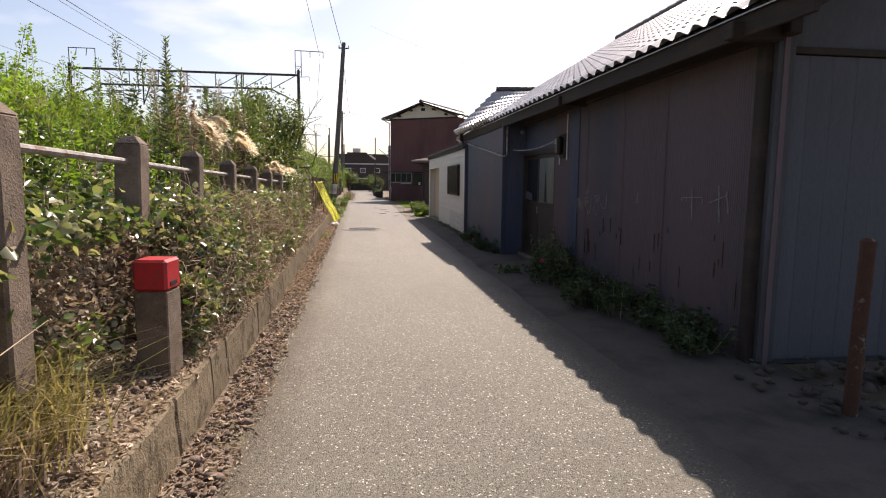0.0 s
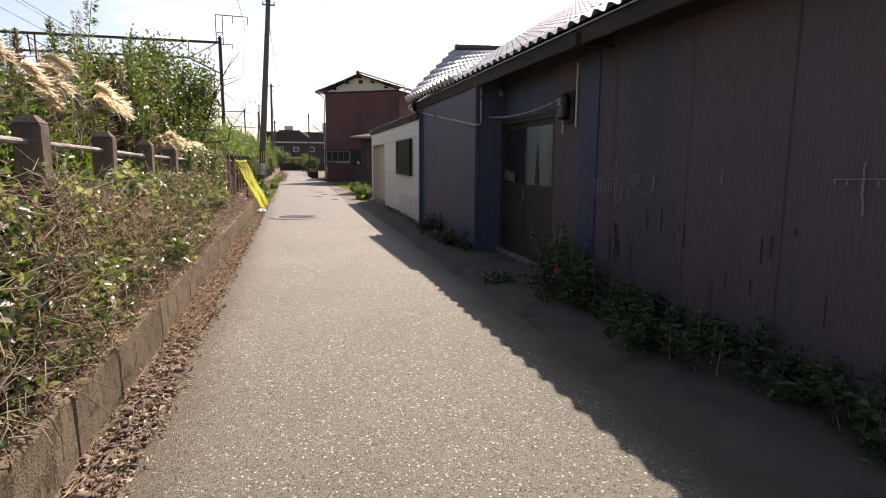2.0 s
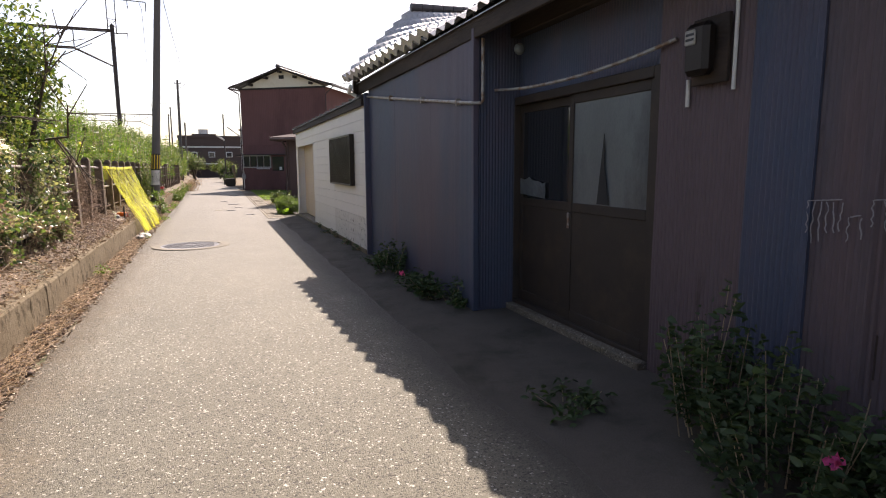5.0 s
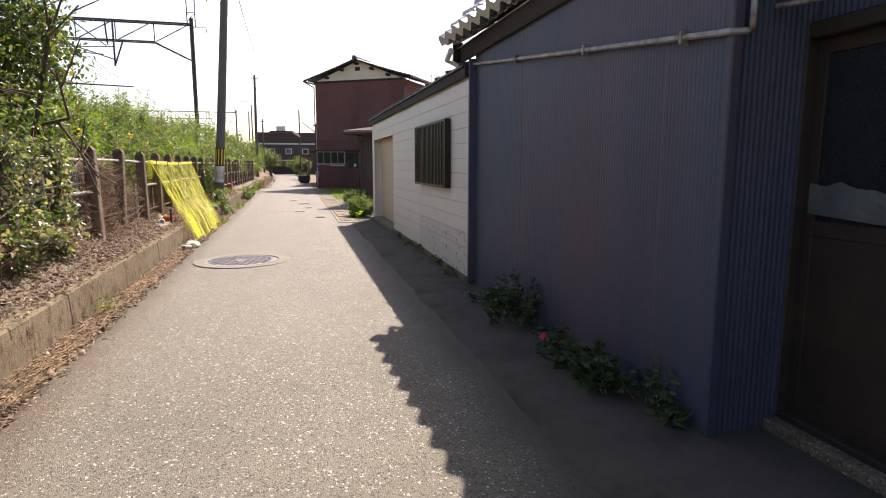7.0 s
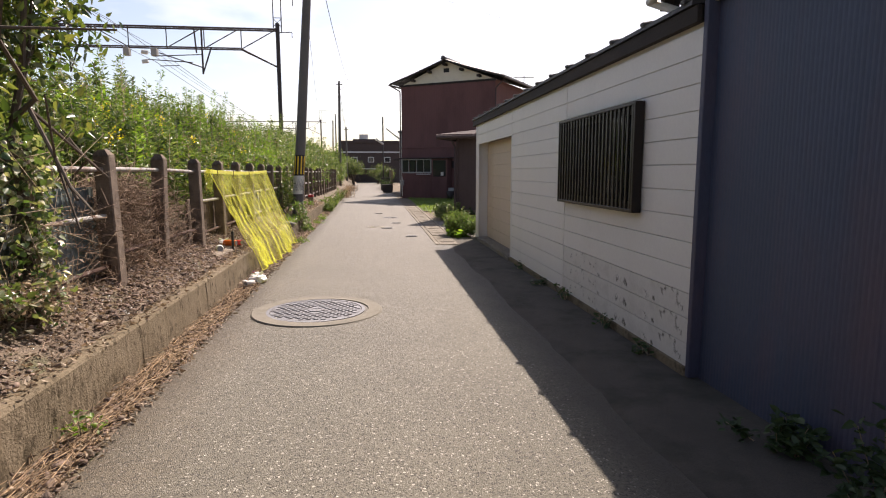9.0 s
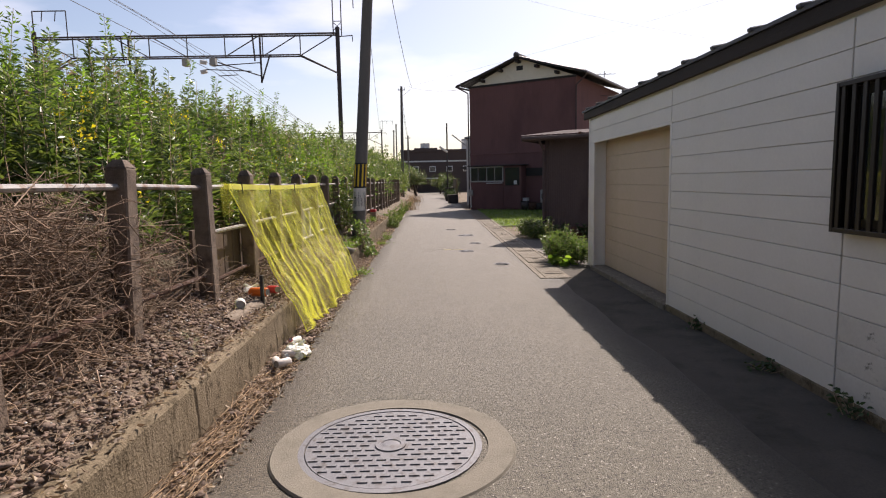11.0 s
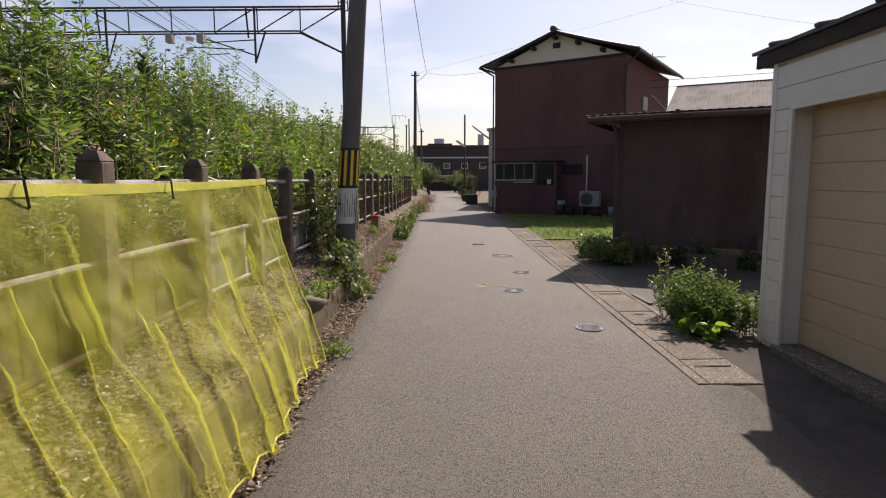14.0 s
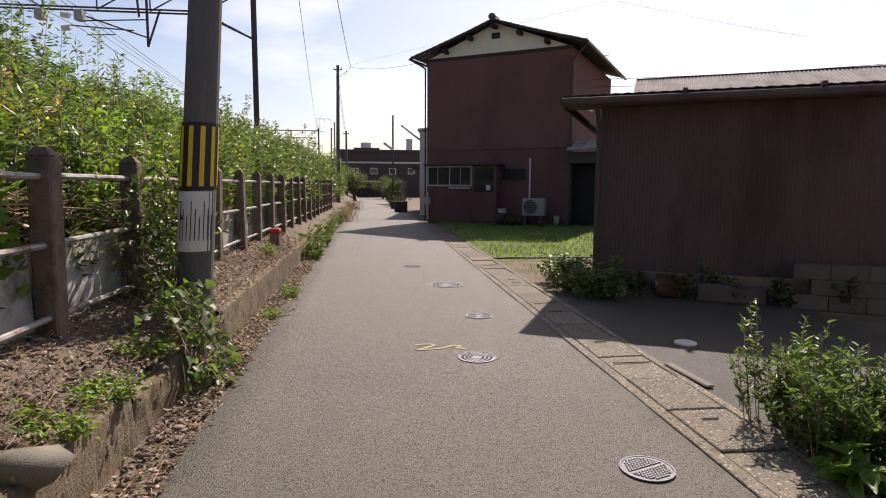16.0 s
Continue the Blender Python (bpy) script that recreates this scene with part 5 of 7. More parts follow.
def build_white_house():
    h = thing("white_house", "white plastered two-storey house beside the lane", "house", pose(2.15, 52.5, 0, 0, 0, -8))
    part("wall", boxes((0.1, 5, 0, 9, 0, 4.1), bevel=0.02), M_WHITE, h)
    part("roof", thicken(grid_mesh(2, 2, lambda u, v: (0.0 + 5 * u, -0.1 + 9.2 * v, 4.12 + 0.6 * u)), (0, 0, 0.1)), M_PALE, h)
    part("awning", boxes((-0.35, 0.1, 0.5, 8, 2.3, 2.4)), M_STEEL, h)
    part("door", boxes((0.06, 0.1, 1, 3, 0, 2.1), (0.06, 0.1, 5, 7, 0, 2.1)), M_DARK, h)
    part("pipe_arm", rods([((-0.8, 0.2, 4.4), (0.1, 0.1, 3.7), 0.05)]), M_PALE, h)
    return h


build_white_house()


def build_lane_clutter():
    s = thing("street_lamp", "thin grey street lamp post with a pale head", "street lamp", pose(1.3, 64, 0))
    part("shaft", rods([((0, 0, 0), (0, 0, 6.2), 0.06)]), M_STEEL, s)
    part("head", rods([((0, 0, 3.9), (-0.6, -0.3, 4.3), 0.09)]), M_PALE, s)
    for i, (x, y, w, hh) in enumerate(((1.5, 56.5, 0.7, 1.0), (1.35, 61, 0.6, 0.8), (1.5, 66, 0.8, 1.7))):
        b = thing("planter_box", "dark planter boxes and pots beside the lane", "planter", pose(x, y, 0), group="lane planters")
        part("tub", boxes((-w / 2, w / 2, -w / 2, w / 2, 0, hh * 0.6), bevel=0.03), M_STEEL, b)
        rng = np.random.default_rng(40 + i)
        p = rng.normal(size=(160, 3)) * (w * 0.4, w * 0.4, hh * 0.18) + (0, 0, hh * 0.75)
        leaves("foliage", p, rng.normal(size=(160, 3)) + (0, 0, 0.6), 0.10, 0.045, L_DARKLEAF, b, seed=i)["kind"] = "stuff"


build_lane_clutter()
far_wall = mesh_ob("garden_wall", boxes((1.9, 2.05, 62, 96, -0.02, 1.7), bevel=0.01), M_CONC)
tagged(far_wall, "grey garden wall along the far lane", "wall", kind="structure")


# ---- plants ----
def broad_leaves(name, pos, along, length, width, material, parent=None, seed=1, cup=0.18):
    """Larger leaves with six edge points each."""
    rng = np.random.default_rng(seed)
    pos, along = np.asarray(pos, float), np.asarray(along, float)
    n = len(pos)
    along = along / np.maximum(np.linalg.norm(along, axis=1, keepdims=True), 1e-6)
    side = np.cross(along, rng.normal(size=(n, 3)) * 0.7 + (0, 0, 0.9))
    side /= np.maximum(np.linalg.norm(side, axis=1, keepdims=True), 1e-6)
    up = np.cross(side, along)
    L = np.broadcast_to(np.asarray(length, float), (n,))[:, None]
    W = np.broadcast_to(np.asarray(width, float), (n,))[:, None]
    P = [pos, pos + along * L * 0.22 + side * W * 0.46 + up * W * cup, pos + along * L * 0.6 + side * W * 0.40 + up * W * cup * 0.8, pos + along * L - up * L * 0.12,
         pos + along * L * 0.6 - side * W * 0.40 + up * W * cup * 0.8, pos + along * L * 0.22 - side * W * 0.46 + up * W * cup]
    verts = np.stack(P, 1).reshape(-1, 3)
    idx = np.arange(n)[:, None] * 6
    tri = np.concatenate([idx + np.array([t]) for t in ([0, 1, 2], [0, 2, 3], [0, 3, 4], [0, 4, 5])], 1).reshape(-1)
    me = bpy.data.meshes.new(name)
    me.vertices.add(6 * n)
    me.vertices.foreach_set("co", verts.ravel())
    me.loops.add(12 * n)
    me.loops.foreach_set("vertex_index", tri.astype(np.int32))
    me.polygons.add(4 * n)
    me.polygons.foreach_set("loop_start", (np.arange(4 * n) * 3).astype(np.int32))
    me.polygons.foreach_set("loop_total", np.full(4 * n, 3, np.int32))
    me.update(calc_edges=True)
    me.validate()
    me.materials.append(material)
    ob = new(name, me)
    if parent:
        ob.parent = parent
    return ob


def blades(name, base, lean, length, width, material, parent=None):
    """Curved grass blades of two segments."""
    base, lean = np.asarray(base, float), np.asarray(lean, float)
    n = len(base)
    L = np.broadcast_to(np.asarray(length, float), (n,))[:, None]
    W = np.broadcast_to(np.asarray(width, float), (n,))[:, None]
    upv = np.array([0, 0, 1.0])
    mid = base + L * (0.55 * upv + 0.25 * lean)
    tip = base + L * (0.75 * upv + 0.85 * lean)
    s = np.cross(lean + np.array([1e-3, 2e-3, 0]), upv)
    s /= np.maximum(np.linalg.norm(s, axis=1, keepdims=True), 1e-6)
    verts = np.stack([base - s * W * 0.5, base + s * W * 0.5, mid + s * W * 0.45, mid - s * W * 0.45, tip], 1).reshape(-1, 3)
    idx = np.arange(n)[:, None] * 5
    tri = np.concatenate([idx + np.array([t]) for t in ([0, 1, 2], [0, 2, 3], [3, 2, 4])], 1).reshape(-1)
    me = bpy.data.meshes.new(name)
    me.vertices.add(5 * n)
    me.vertices.foreach_set("co", verts.ravel())
    me.loops.add(9 * n)
    me.loops.foreach_set("vertex_index", tri.astype(np.int32))
    me.polygons.add(3 * n)
    me.polygons.foreach_set("loop_start", (np.arange(3 * n) * 3).astype(np.int32))
    me.polygons.foreach_set("loop_total", np.full(3 * n, 3, np.int32))
    me.update(calc_edges=True)
    me.validate()
    me.materials.append(material)
    ob = new(name, me)
    if parent:
        ob.parent = parent
    return ob


def nz(x, y, k=0.0):
    return noise.noise((x, y, k))


def stuff(ob, label, category):
    return tagged(ob, label, category, kind="stuff")


def weed_field(name, n, ys, xs, top, per, leaf_len, leaf_w, material, label, seed, droop=0.1, keep=lambda x, y: True, stem=0.006, lowest=0.25):
    """Tall upright weeds: stalks with leaves all round, as one mass."""
    rng = np.random.default_rng(seed)
    P, A, S0, S1, Ls = [], [], [], [], []
    for _ in range(n):
        y, x = rng.uniform(*ys), rng.uniform(*xs)
        if not keep(x, y):
            continue
        z0 = bank_z(x, y) - 0.03
        h = top(x, y) * (rng.uniform(0.74, 1.06) if rng.random() > 0.06 else rng.uniform(1.08, 1.22)) - z0
        if h < 0.25:
            continue
        lean = rng.normal(size=2) * 0.09
        tip = np.array([x + lean[0] * h, y + lean[1] * h, z0 + h])
        b = np.array([x, y, z0])
        S0.append(b)
        S1.append(tip)
        k = int(per * min(1.6, 0.5 + h / 2.4))
        t = lowest + (1 - lowest) * rng.random(k) ** 0.75
        ang = rng.random(k) * 2 * math.pi
        d = np.stack([np.cos(ang), np.sin(ang), rng.normal(size=k) * 0.35 + 0.25 + droop * (t - 0.5)], 1)
        P.append(b + (tip - b) * t[:, None] + d * 0.02)
        A.append(d)
        Ls.append(leaf_len * rng.uniform(0.6, 1.25, k) * (1.15 - 0.55 * t))
    P, A, Ls = np.concatenate(P), np.concatenate(A), np.concatenate(Ls)
    ob = leaves(name, P, A, Ls, Ls * leaf_w, material, seed=seed)
    stuff(ob, label, "weeds")
    st = stems(name + "_stalks", S0, S1, stem, M_STEM, ob)
    tagged(st, kind="stuff")
    return ob


def top_mid(x, y):
    d = max(0.0, -x - 2.0)
    return 1.64 + 0.60 * min(d, 2.2) + 0.34 * nz(x * 0.9, y * 0.5) + 0.26 * nz(x * 2.4, y * 1.7, 5) + 0.08 * max(0, min(1, (y - 28) / 14))


def top_near(x, y):
    d = max(0.0, -x - 1.9)
    return 1.36 + 0.60 * min(d, 2.5) + 0.25 * nz(x * 0.9, y * 0.6, 2) + 0.18 * nz(x * 2.4, y * 1.7, 7)


weed_field("tall_weeds", 2200, (20.5, 36), (-5.6, -2.05), top_mid, 84, 0.145, 0.23, L_WEED, "dense green goldenrod-like weeds on the railway bank", 101)
weed_field("tall_weeds", 420, (20.5, 36), (-5.4, -2.3), lambda x, y: top_mid(x, y) + 0.22, 70, 0.12, 0.27, L_BRIGHT, "bright green weed tops on the railway bank", 102, lowest=0.55)
weed_field("far_weeds", 1500, (36, 62), (-5.8, -1.95), lambda x, y: top_mid(x, y) + 0.2 + 0.45 * max(0, min(1, (y - 38) / 8)), 46, 0.20, 0.36, L_WEED, "dense green weeds behind the far fence", 103)
weed_field("far_weeds", 900, (60, 98), (-8, -2.4), lambda x, y: 3.2 + 0.5 * nz(x, y * 0.4), 44, 0.30, 0.4, L_WEED, "far green roadside thicket", 104)
weed_field("bank_weeds", 1500, (1.0, 21), (-5.8, -2.0), top_near, 60, 0.10, 0.55, L_WEED, "mixed green weeds on the near railway bank", 105, keep=lambda x, y: not (11.5 < y < 20.6 and x > -2.8))
weed_field("bank_weeds", 900, (3.5, 11.5), (-5.5, -2.3), lambda x, y: top_near(x, y) + 0.10, 66, 0.075, 0.60, L_BRIGHT, "sunlit bright green weeds on the bank", 106, lowest=0.5)
weed_field("tall_stalks", 30, (8.6, 16), (-3.6, -2.2), lambda x, y: 2.9 + 0.6 * nz(x * 2, y), 150, 0.11, 0.22, L_DRY, "tall half-dry weed stalks behind the fence", 107, lowest=0.35, stem=0.01)
weed_field("tall_stalks", 40, (8.6, 16.5), (-3.6, -2.2), lambda x, y: 3.1 + 0.6 * nz(x * 2, y, 4), 150, 0.10, 0.25, L_WEED, "tall leafy weed stalks behind the fence", 108, lowest=0.4, stem=0.01)
weed_field("broad_weeds", 560, (25.5, 44), (-3.3, -2.0), lambda x, y: top_mid(x, y) + 0.02, 34, 0.11, 0.80, L_BRIGHT, "large bright climber leaves over the bank weeds", 113, keep=lambda x, y: y > 27 and nz(x * 0.9, y * 0.6, 41) > -0.08, lowest=0.35)
weed_field("broad_weeds", 900, (20.8, 40), (-4.6, -2.05), lambda x, y: top_mid(x, y) - 0.05, 34, 0.10, 0.50, L_SHRUB, "broad-leaved dark green climbers among the weeds", 111, keep=lambda x, y: nz(x * 0.8, y * 0.55, 31) > 0.05, lowest=0.4)
weed_field("broad_weeds", 420, (2.0, 20), (-4.6, -2.05), lambda x, y: top_near(x, y) + 0.05, 26, 0.14, 0.6, L_SHRUB, "broad-leaved climbers among the near weeds", 112, keep=lambda x, y: nz(x * 0.8, y * 0.55, 35) > 0.0, lowest=0.4)
weed_field("withered_weeds", 260, (20.8, 38), (-4.4, -2.05), lambda x, y: top_mid(x, y) - 0.1, 44, 0.13, 0.30, L_DRY, "withered brown weeds among the green ones", 115, lowest=0.2)
weed_field("withered_weeds", 240, (3.0, 18), (-4.2, -2.05), lambda x, y: top_near(x, y), 44, 0.12, 0.30, L_DRY, "withered brown weeds on the near bank", 116, lowest=0.2)
rng = np.random.default_rng(77)
fl = np.array([(x, y, top_mid(x, y) * rng.uniform(0.8, 1.0)) for x, y in zip(rng.uniform(-4.6, -2.3, 150), rng.uniform(21, 36, 150))])
fl = np.repeat(fl, 14, axis=0) + rng.normal(size=(2100, 3)) * 0.045
stuff(leaves("yellow_blossoms", fl, rng.normal(size=(2100, 3)), 0.05, 0.035, L_YELLOW), "small yellow blossom heads among the weeds", "flowers")

# bright long grass on the near bank top
n = 3600
gx, gy = rng.uniform(-5.5, -3.2, n), rng.uniform(6.0, 11, n)
gb = np.stack([gx, gy, [top_near(a, b) - 0.55 for a, b in zip(gx, gy)]], 1)
lean = rng.normal(size=(n, 3)) * (0.45, 0.45, 0.0) + (0.15, -0.1, 0)
stuff(blades("bank_grass", gb, lean, rng.uniform(0.5, 0.95, n), 0.013, L_GRASS), "long bright green grass over the bank", "grass")


def plume_grass(x, y, z, h, seed):
    """A clump of plume grass: leaves, stalks and drooping feathery heads."""
    r = np.random.default_rng(seed)
    t = thing("pampas_grass", "pale feathery pampas grass plumes leaning over the fence", "grass clump", pose(x, y, z), group="pampas clumps")
    n = 160
    blades("foliage", r.normal(size=(n, 3)) * (0.12, 0.12, 0), r.normal(size=(n, 3)) * (0.5, 0.5, 0), r.uniform(0.6, 1.0, n) * h * 0.8, 0.014, L_GRASS, t)
    for k in range(9):
        a = r.uniform(-1.5, 1.5)
        lx, ly = 0.20 * h * math.cos(a) + 0.08, 0.22 * h * math.sin(a)
        p1 = np.array([lx, ly, h * r.uniform(0.72, 1.0)])
        stems("stalk", [np.zeros(3)], [p1], 0.005, M_STEM, t)
        m = 240
        s = r.random(m)
        axis = np.array([lx, ly, 0.0]) / max(0.05, math.hypot(lx, ly)) * 0.22 + np.array([0, 0, 0.10])
        pos = p1 + axis * s[:, None] - np.array([0, 0, 0.16]) * s[:, None] ** 2 + r.normal(size=(m, 3)) * 0.006
        d = axis / np.linalg.norm(axis) * 0.9 + r.normal(size=(m, 3)) * 0.16 - np.array([0, 0, 0.75]) * s[:, None] - np.array([0, 0, 0.5]) * r.random((m, 1))
        leaves("plume", pos, d, r.uniform(0.07, 0.20, m), 0.0022, L_PLUME, t, seed=seed + k)
    return t


def leafy_stalk(x, y, top, seed, material=L_WEED, label="tall upright weed stalk with whorls of narrow leaves"):
    """A single high stalk: dense narrow leaves all round, shorter towards the tip."""
    r = np.random.default_rng(seed)
    z = bank_z(x, y)
    h = top - z
    t = thing("weed_stalk", label, "weed", pose(x, y, z), group="tall weed stalks")
    bend = r.normal(size=2) * 0.05
    q = [(bend[0] * h * (k / 6) ** 2, bend[1] * h * (k / 6) ** 2, h * k / 6) for k in range(7)]
    part("stem", tube(q, 0.009, 5), M_STEM, t)
    m = 190
    u = 0.35 + 0.65 * r.random(m) ** 0.9
    ang = r.uniform(0, 2 * math.pi, m)
    p = np.stack([bend[0] * h * u ** 2, bend[1] * h * u ** 2, h * u], 1)
    d = np.stack([np.cos(ang), np.sin(ang), 0.15 + 1.1 * (u - 0.35)], 1)
    leaves("foliage", p, d, (0.19 - 0.17 * (u - 0.35)) * r.uniform(0.6, 1.15, m), 0.022, material, t, seed=seed)["kind"] = "stuff"
    return t


for i, (x, y, top) in enumerate(((-2.6, 8.4, 3.45), (-2.65, 9.15, 3.15), (-2.75, 11.3, 3.2), (-2.5, 13.4, 3.5), (-2.6, 14.5, 3.55), (-2.55, 16.2, 3.8), (-3.1, 10.2, 3.2))):
    leafy_stalk(x, y, top, 350 + i)
for i, (x, y, top) in enumerate(((-2.7, 8.75, 2.75), (-2.55, 12.2, 2.9), (-2.7, 9.9, 2.8), (-2.45, 15.0, 3.0))):
    leafy_stalk(x, y, top, 370 + i, L_DRY, "tall withered brown weed stalk behind the fence")
for i, (x, y, top) in enumerate(((-4.2, 25.5, 3.4), (-2.9, 26.3, 2.7), (-2.7, 33.5, 2.8), (-4.4, 21.5, 3.5), (-3.9, 23.3, 3.3))):
    leafy_stalk(x, y, top, 390 + i)


for i, (x, y, h) in enumerate(((-2.65, 9.3, 1.45), (-2.5, 10.6, 1.35), (-2.25, 13.6, 0.95), (-2.15, 14.6, 0.9))):
    plume_grass(x, y, bank_z(x, y), h, 300 + i)


def build_tree(name, x, y, z, h, r, n, leaf, mat_leaf, label, seed, trunk=0.06, broad=True, squash=1.0, front=1.3, low=0.3):
    """A small tree or shrub: tapered trunk, forking limbs and leaves clustered along the twigs."""
    g = np.random.default_rng(seed)
    t = thing(name, label, "tree" if h > 2.2 else "shrub", pose(x, y, z))
    bm = bmesh.new()
    tips = []

    def grow(p, d, length, rad, depth):
        q = p + d * length
        rod(bm, p, q, rad, rad * 0.62, 6)
        if depth == 0:
            tips.append((p, q))
            return
        if depth <= 2:
            tips.append((p, q))
        for _ in range(3 if depth > 1 else 3):
            nd = (d + Vector(g.normal(size=3)) * 0.55 + Vector((0, 0, 0.12))).normalized()
            grow(p.lerp(q, g.uniform(0.55, 1.0)), nd, length * g.uniform(0.55, 0.85), rad * 0.6, depth - 1)
    for _ in range(3):
        d = Vector((g.normal() * 0.25, g.normal() * 0.25, 1)).normalized()
        grow(Vector((g.normal() * 0.08, g.normal() * 0.08, 0)), d, h * 0.34, trunk, 3)
    part("trunk", bm, M_BARK, t)
    k = max(1, n // len(tips))
    P, A = [], []
    for p, q in tips:
        s = g.random(k)
        c = np.array(p) + (np.array(q) - np.array(p)) * s[:, None]
        P.append(c + g.normal(size=(k, 3)) * r * 0.16 * (1, 1, squash))
        A.append(g.normal(size=(k, 3)) + (0, 0, -0.15))
    P, A = np.concatenate(P), np.concatenate(A)
    ok = (P[:, 2] > low * h) & (P[:, 0] < front)
    P, A = P[ok], A[ok]
    f = broad_leaves if broad else leaves
    L = g.uniform(0.7, 1.25, len(P)) * leaf
    f("crown", P, A, L, L * 0.52, mat_leaf, t, seed=seed)
    return t


build_tree("bank_tree", -2.45, 17.7, 0.9, 4.3, 1.3, 11000, 0.085, L_SHRUB, "dark leafy tree on the bank behind the fence", 401, 0.04, front=0.75, low=0.2)
build_tree("bank_tree", -2.65, 15.6, 0.9, 3.2, 1.0, 6500, 0.08, L_SHRUB, "bushy small-leaved tree by the fence", 403, 0.045, front=0.8, low=0.25)
build_tree("bank_tree", -3.0, 13.6, 1.0, 2.7, 1.0, 5500, 0.08, L_SHRUB, "bushy tree among the weeds", 404, 0.045, front=0.9, low=0.25)
build_tree("lane_tree", -1.9, 79, 0, 4.2, 1.8, 8000, 0.13, L_SHRUB, "far roadside tree by the lane", 405, 0.12)
build_tree("lane_tree", 0.9, 88, 0, 3.0, 1.5, 5000, 0.13, L_SHRUB, "far garden shrub by the lane", 406, 0.08)
build_tree("lane_tree", 1.6, 70, 0, 2.4, 1.1, 4500, 0.11, L_SHRUB, "garden shrub beside the lane wall", 407, 0.06)


# ivy and dry creepers that cover the bank below the fence
def creeper_cover(y, s):
    """A point on the creeper cover: s from the kerb (0) up over the rails (1)."""
    fx = fence_x(y)
    kx = kerb_x(y) - 0.16
    height = 1.02 + 0.16 * nz(y * 0.7, 3.0) - 0.035 * max(0.0, y - 9) - 0.05 * max(0, y - 13)
    x = kx + (fx + 0.10 - kx) * s ** 0.8 + 0.10 * nz(y * 1.3, s * 2.2, 1) + 0.12 * math.sin(math.pi * s)
    z = 0.33 + height * s ** 1.15 + 0.13 * nz(y * 1.6, s * 3, 8)
    return x, z


MARK_X, MARK_Y = -1.28, 3.8
rng = np.random.default_rng(12)
n = 68000
yy = rng.uniform(-0.5, 17.2, n)
ss = rng.random(n) ** 0.8
gap = np.array([nz(a * 1.1, b * 2.5, 14) for a, b in zip(yy, ss)])
keep = ~((yy < 2.8) & (yy > 1.7) & (ss < 0.5)) & (gap > -0.10 - 0.15 * (ss > 0.6)) & ((yy < 11.8) | ((ss > 0.75) & (rng.random(n) < 0.5))) & ((ss > 0.28) | (gap > 0.18))
yy, ss = yy[keep], ss[keep]
q = np.array([creeper_cover(a, b) for a, b in zip(yy, ss)])
P = np.stack([q[:, 0], yy, q[:, 1]], 1) + rng.normal(size=(len(yy), 3)) * (0.05, 0.03, 0.05)
extra2 = np.stack([rng.uniform(-1.75, -1.38, 2600), rng.uniform(2.9, 4.6, 2600), rng.uniform(0.62, 1.28, 2600)], 1)
P = np.concatenate([P, extra2])
P = P[~((P[:, 1] > 1.5) & (P[:, 1] < MARK_Y + 0.35) & (P[:, 0] > MARK_X - 0.13))]
extra = np.stack([rng.uniform(-1.82, -1.5, 7500), rng.uniform(0.3, 6.5, 7500), rng.uniform(0.55, 1.0, 7500) + 0.55 * rng.random(7500)], 1)
P = np.concatenate([P, extra])
A = rng.normal(size=P.shape) * 0.8 + (0.7, -0.25, 0.1)
green = np.array([nz(a[1] * 0.9, a[2] * 1.5, 20) for a in P]) + rng.normal(size=len(P)) * 0.25 > -0.14 + np.clip((P[:, 1] - 10) * 0.12, 0, 0.3)
L = rng.uniform(0.03, 0.078, len(P))
stuff(broad_leaves("ivy", P[green], A[green], L[green], L[green] * 0.85, L_VINE, seed=5), "glossy ivy and creepers covering the bank below the fence", "ivy")
stuff(leaves("dry_creeper", P[~green], A[~green], L[~green] * 0.75, L[~green] * 0.4, L_DRY, seed=6), "withered brown creeper leaves below the fence", "creeper")
n = 4000
y0 = rng.uniform(-0.5, 12.2, n)
y0 = np.where((y0 > 1.5) & (y0 < MARK_Y + 0.45), y0 + 4, y0)
s0 = rng.random(n)
a = np.array([(creeper_cover(u, v)[0] + 0.05, u, creeper_cover(u, v)[1] + 0.02) for u, v in zip(y0, s0)])
b = a + rng.normal(size=(n, 3)) * (0.10, 0.22, 0.13)
mid = (a + b) / 2 + rng.normal(size=(n, 3)) * 0.03 + (0.03, 0, 0.02)
stuff(stems("creeper_stems", np.concatenate([a, mid]), np.concatenate([mid, b]), rng.uniform(0.0015, 0.0045, 2 * n), M_STEM), "tangled dry brown creeper stems", "creeper")
# creepers hanging on the rails further on
n = 4000
yy = np.concatenate([rng.normal(c, s, n // 5) for c, s in ((14.45, 0.12), (15.75, 0.10), (16.35, 0.45), (17.05, 0.09), (13.1, 0.18))])
P = np.stack([[fence_x(v) + 0.05 for v in yy] + rng.normal(size=len(yy)) * 0.07, yy, 0.42 + 1.32 * rng.random(len(yy)) ** 0.75], 1)
stuff(broad_leaves("fence_creeper", P, rng.normal(size=P.shape) + (0.5, 0, -0.4), rng.uniform(0.03, 0.065, len(P)), rng.uniform(0.025, 0.055, len(P)), L_VINE, seed=8), "ivy creeper hanging on the fence posts", "ivy")
n = 450
y0 = rng.uniform(13.5, 17.6, n)
a = np.stack([[fence_x(v) + 0.08 for v in y0] + rng.normal(size=n) * 0.06, y0, rng.uniform(0.5, 1.7, n)], 1)
b = a + rng.normal(size=(n, 3)) * (0.10, 0.3, 0.25)
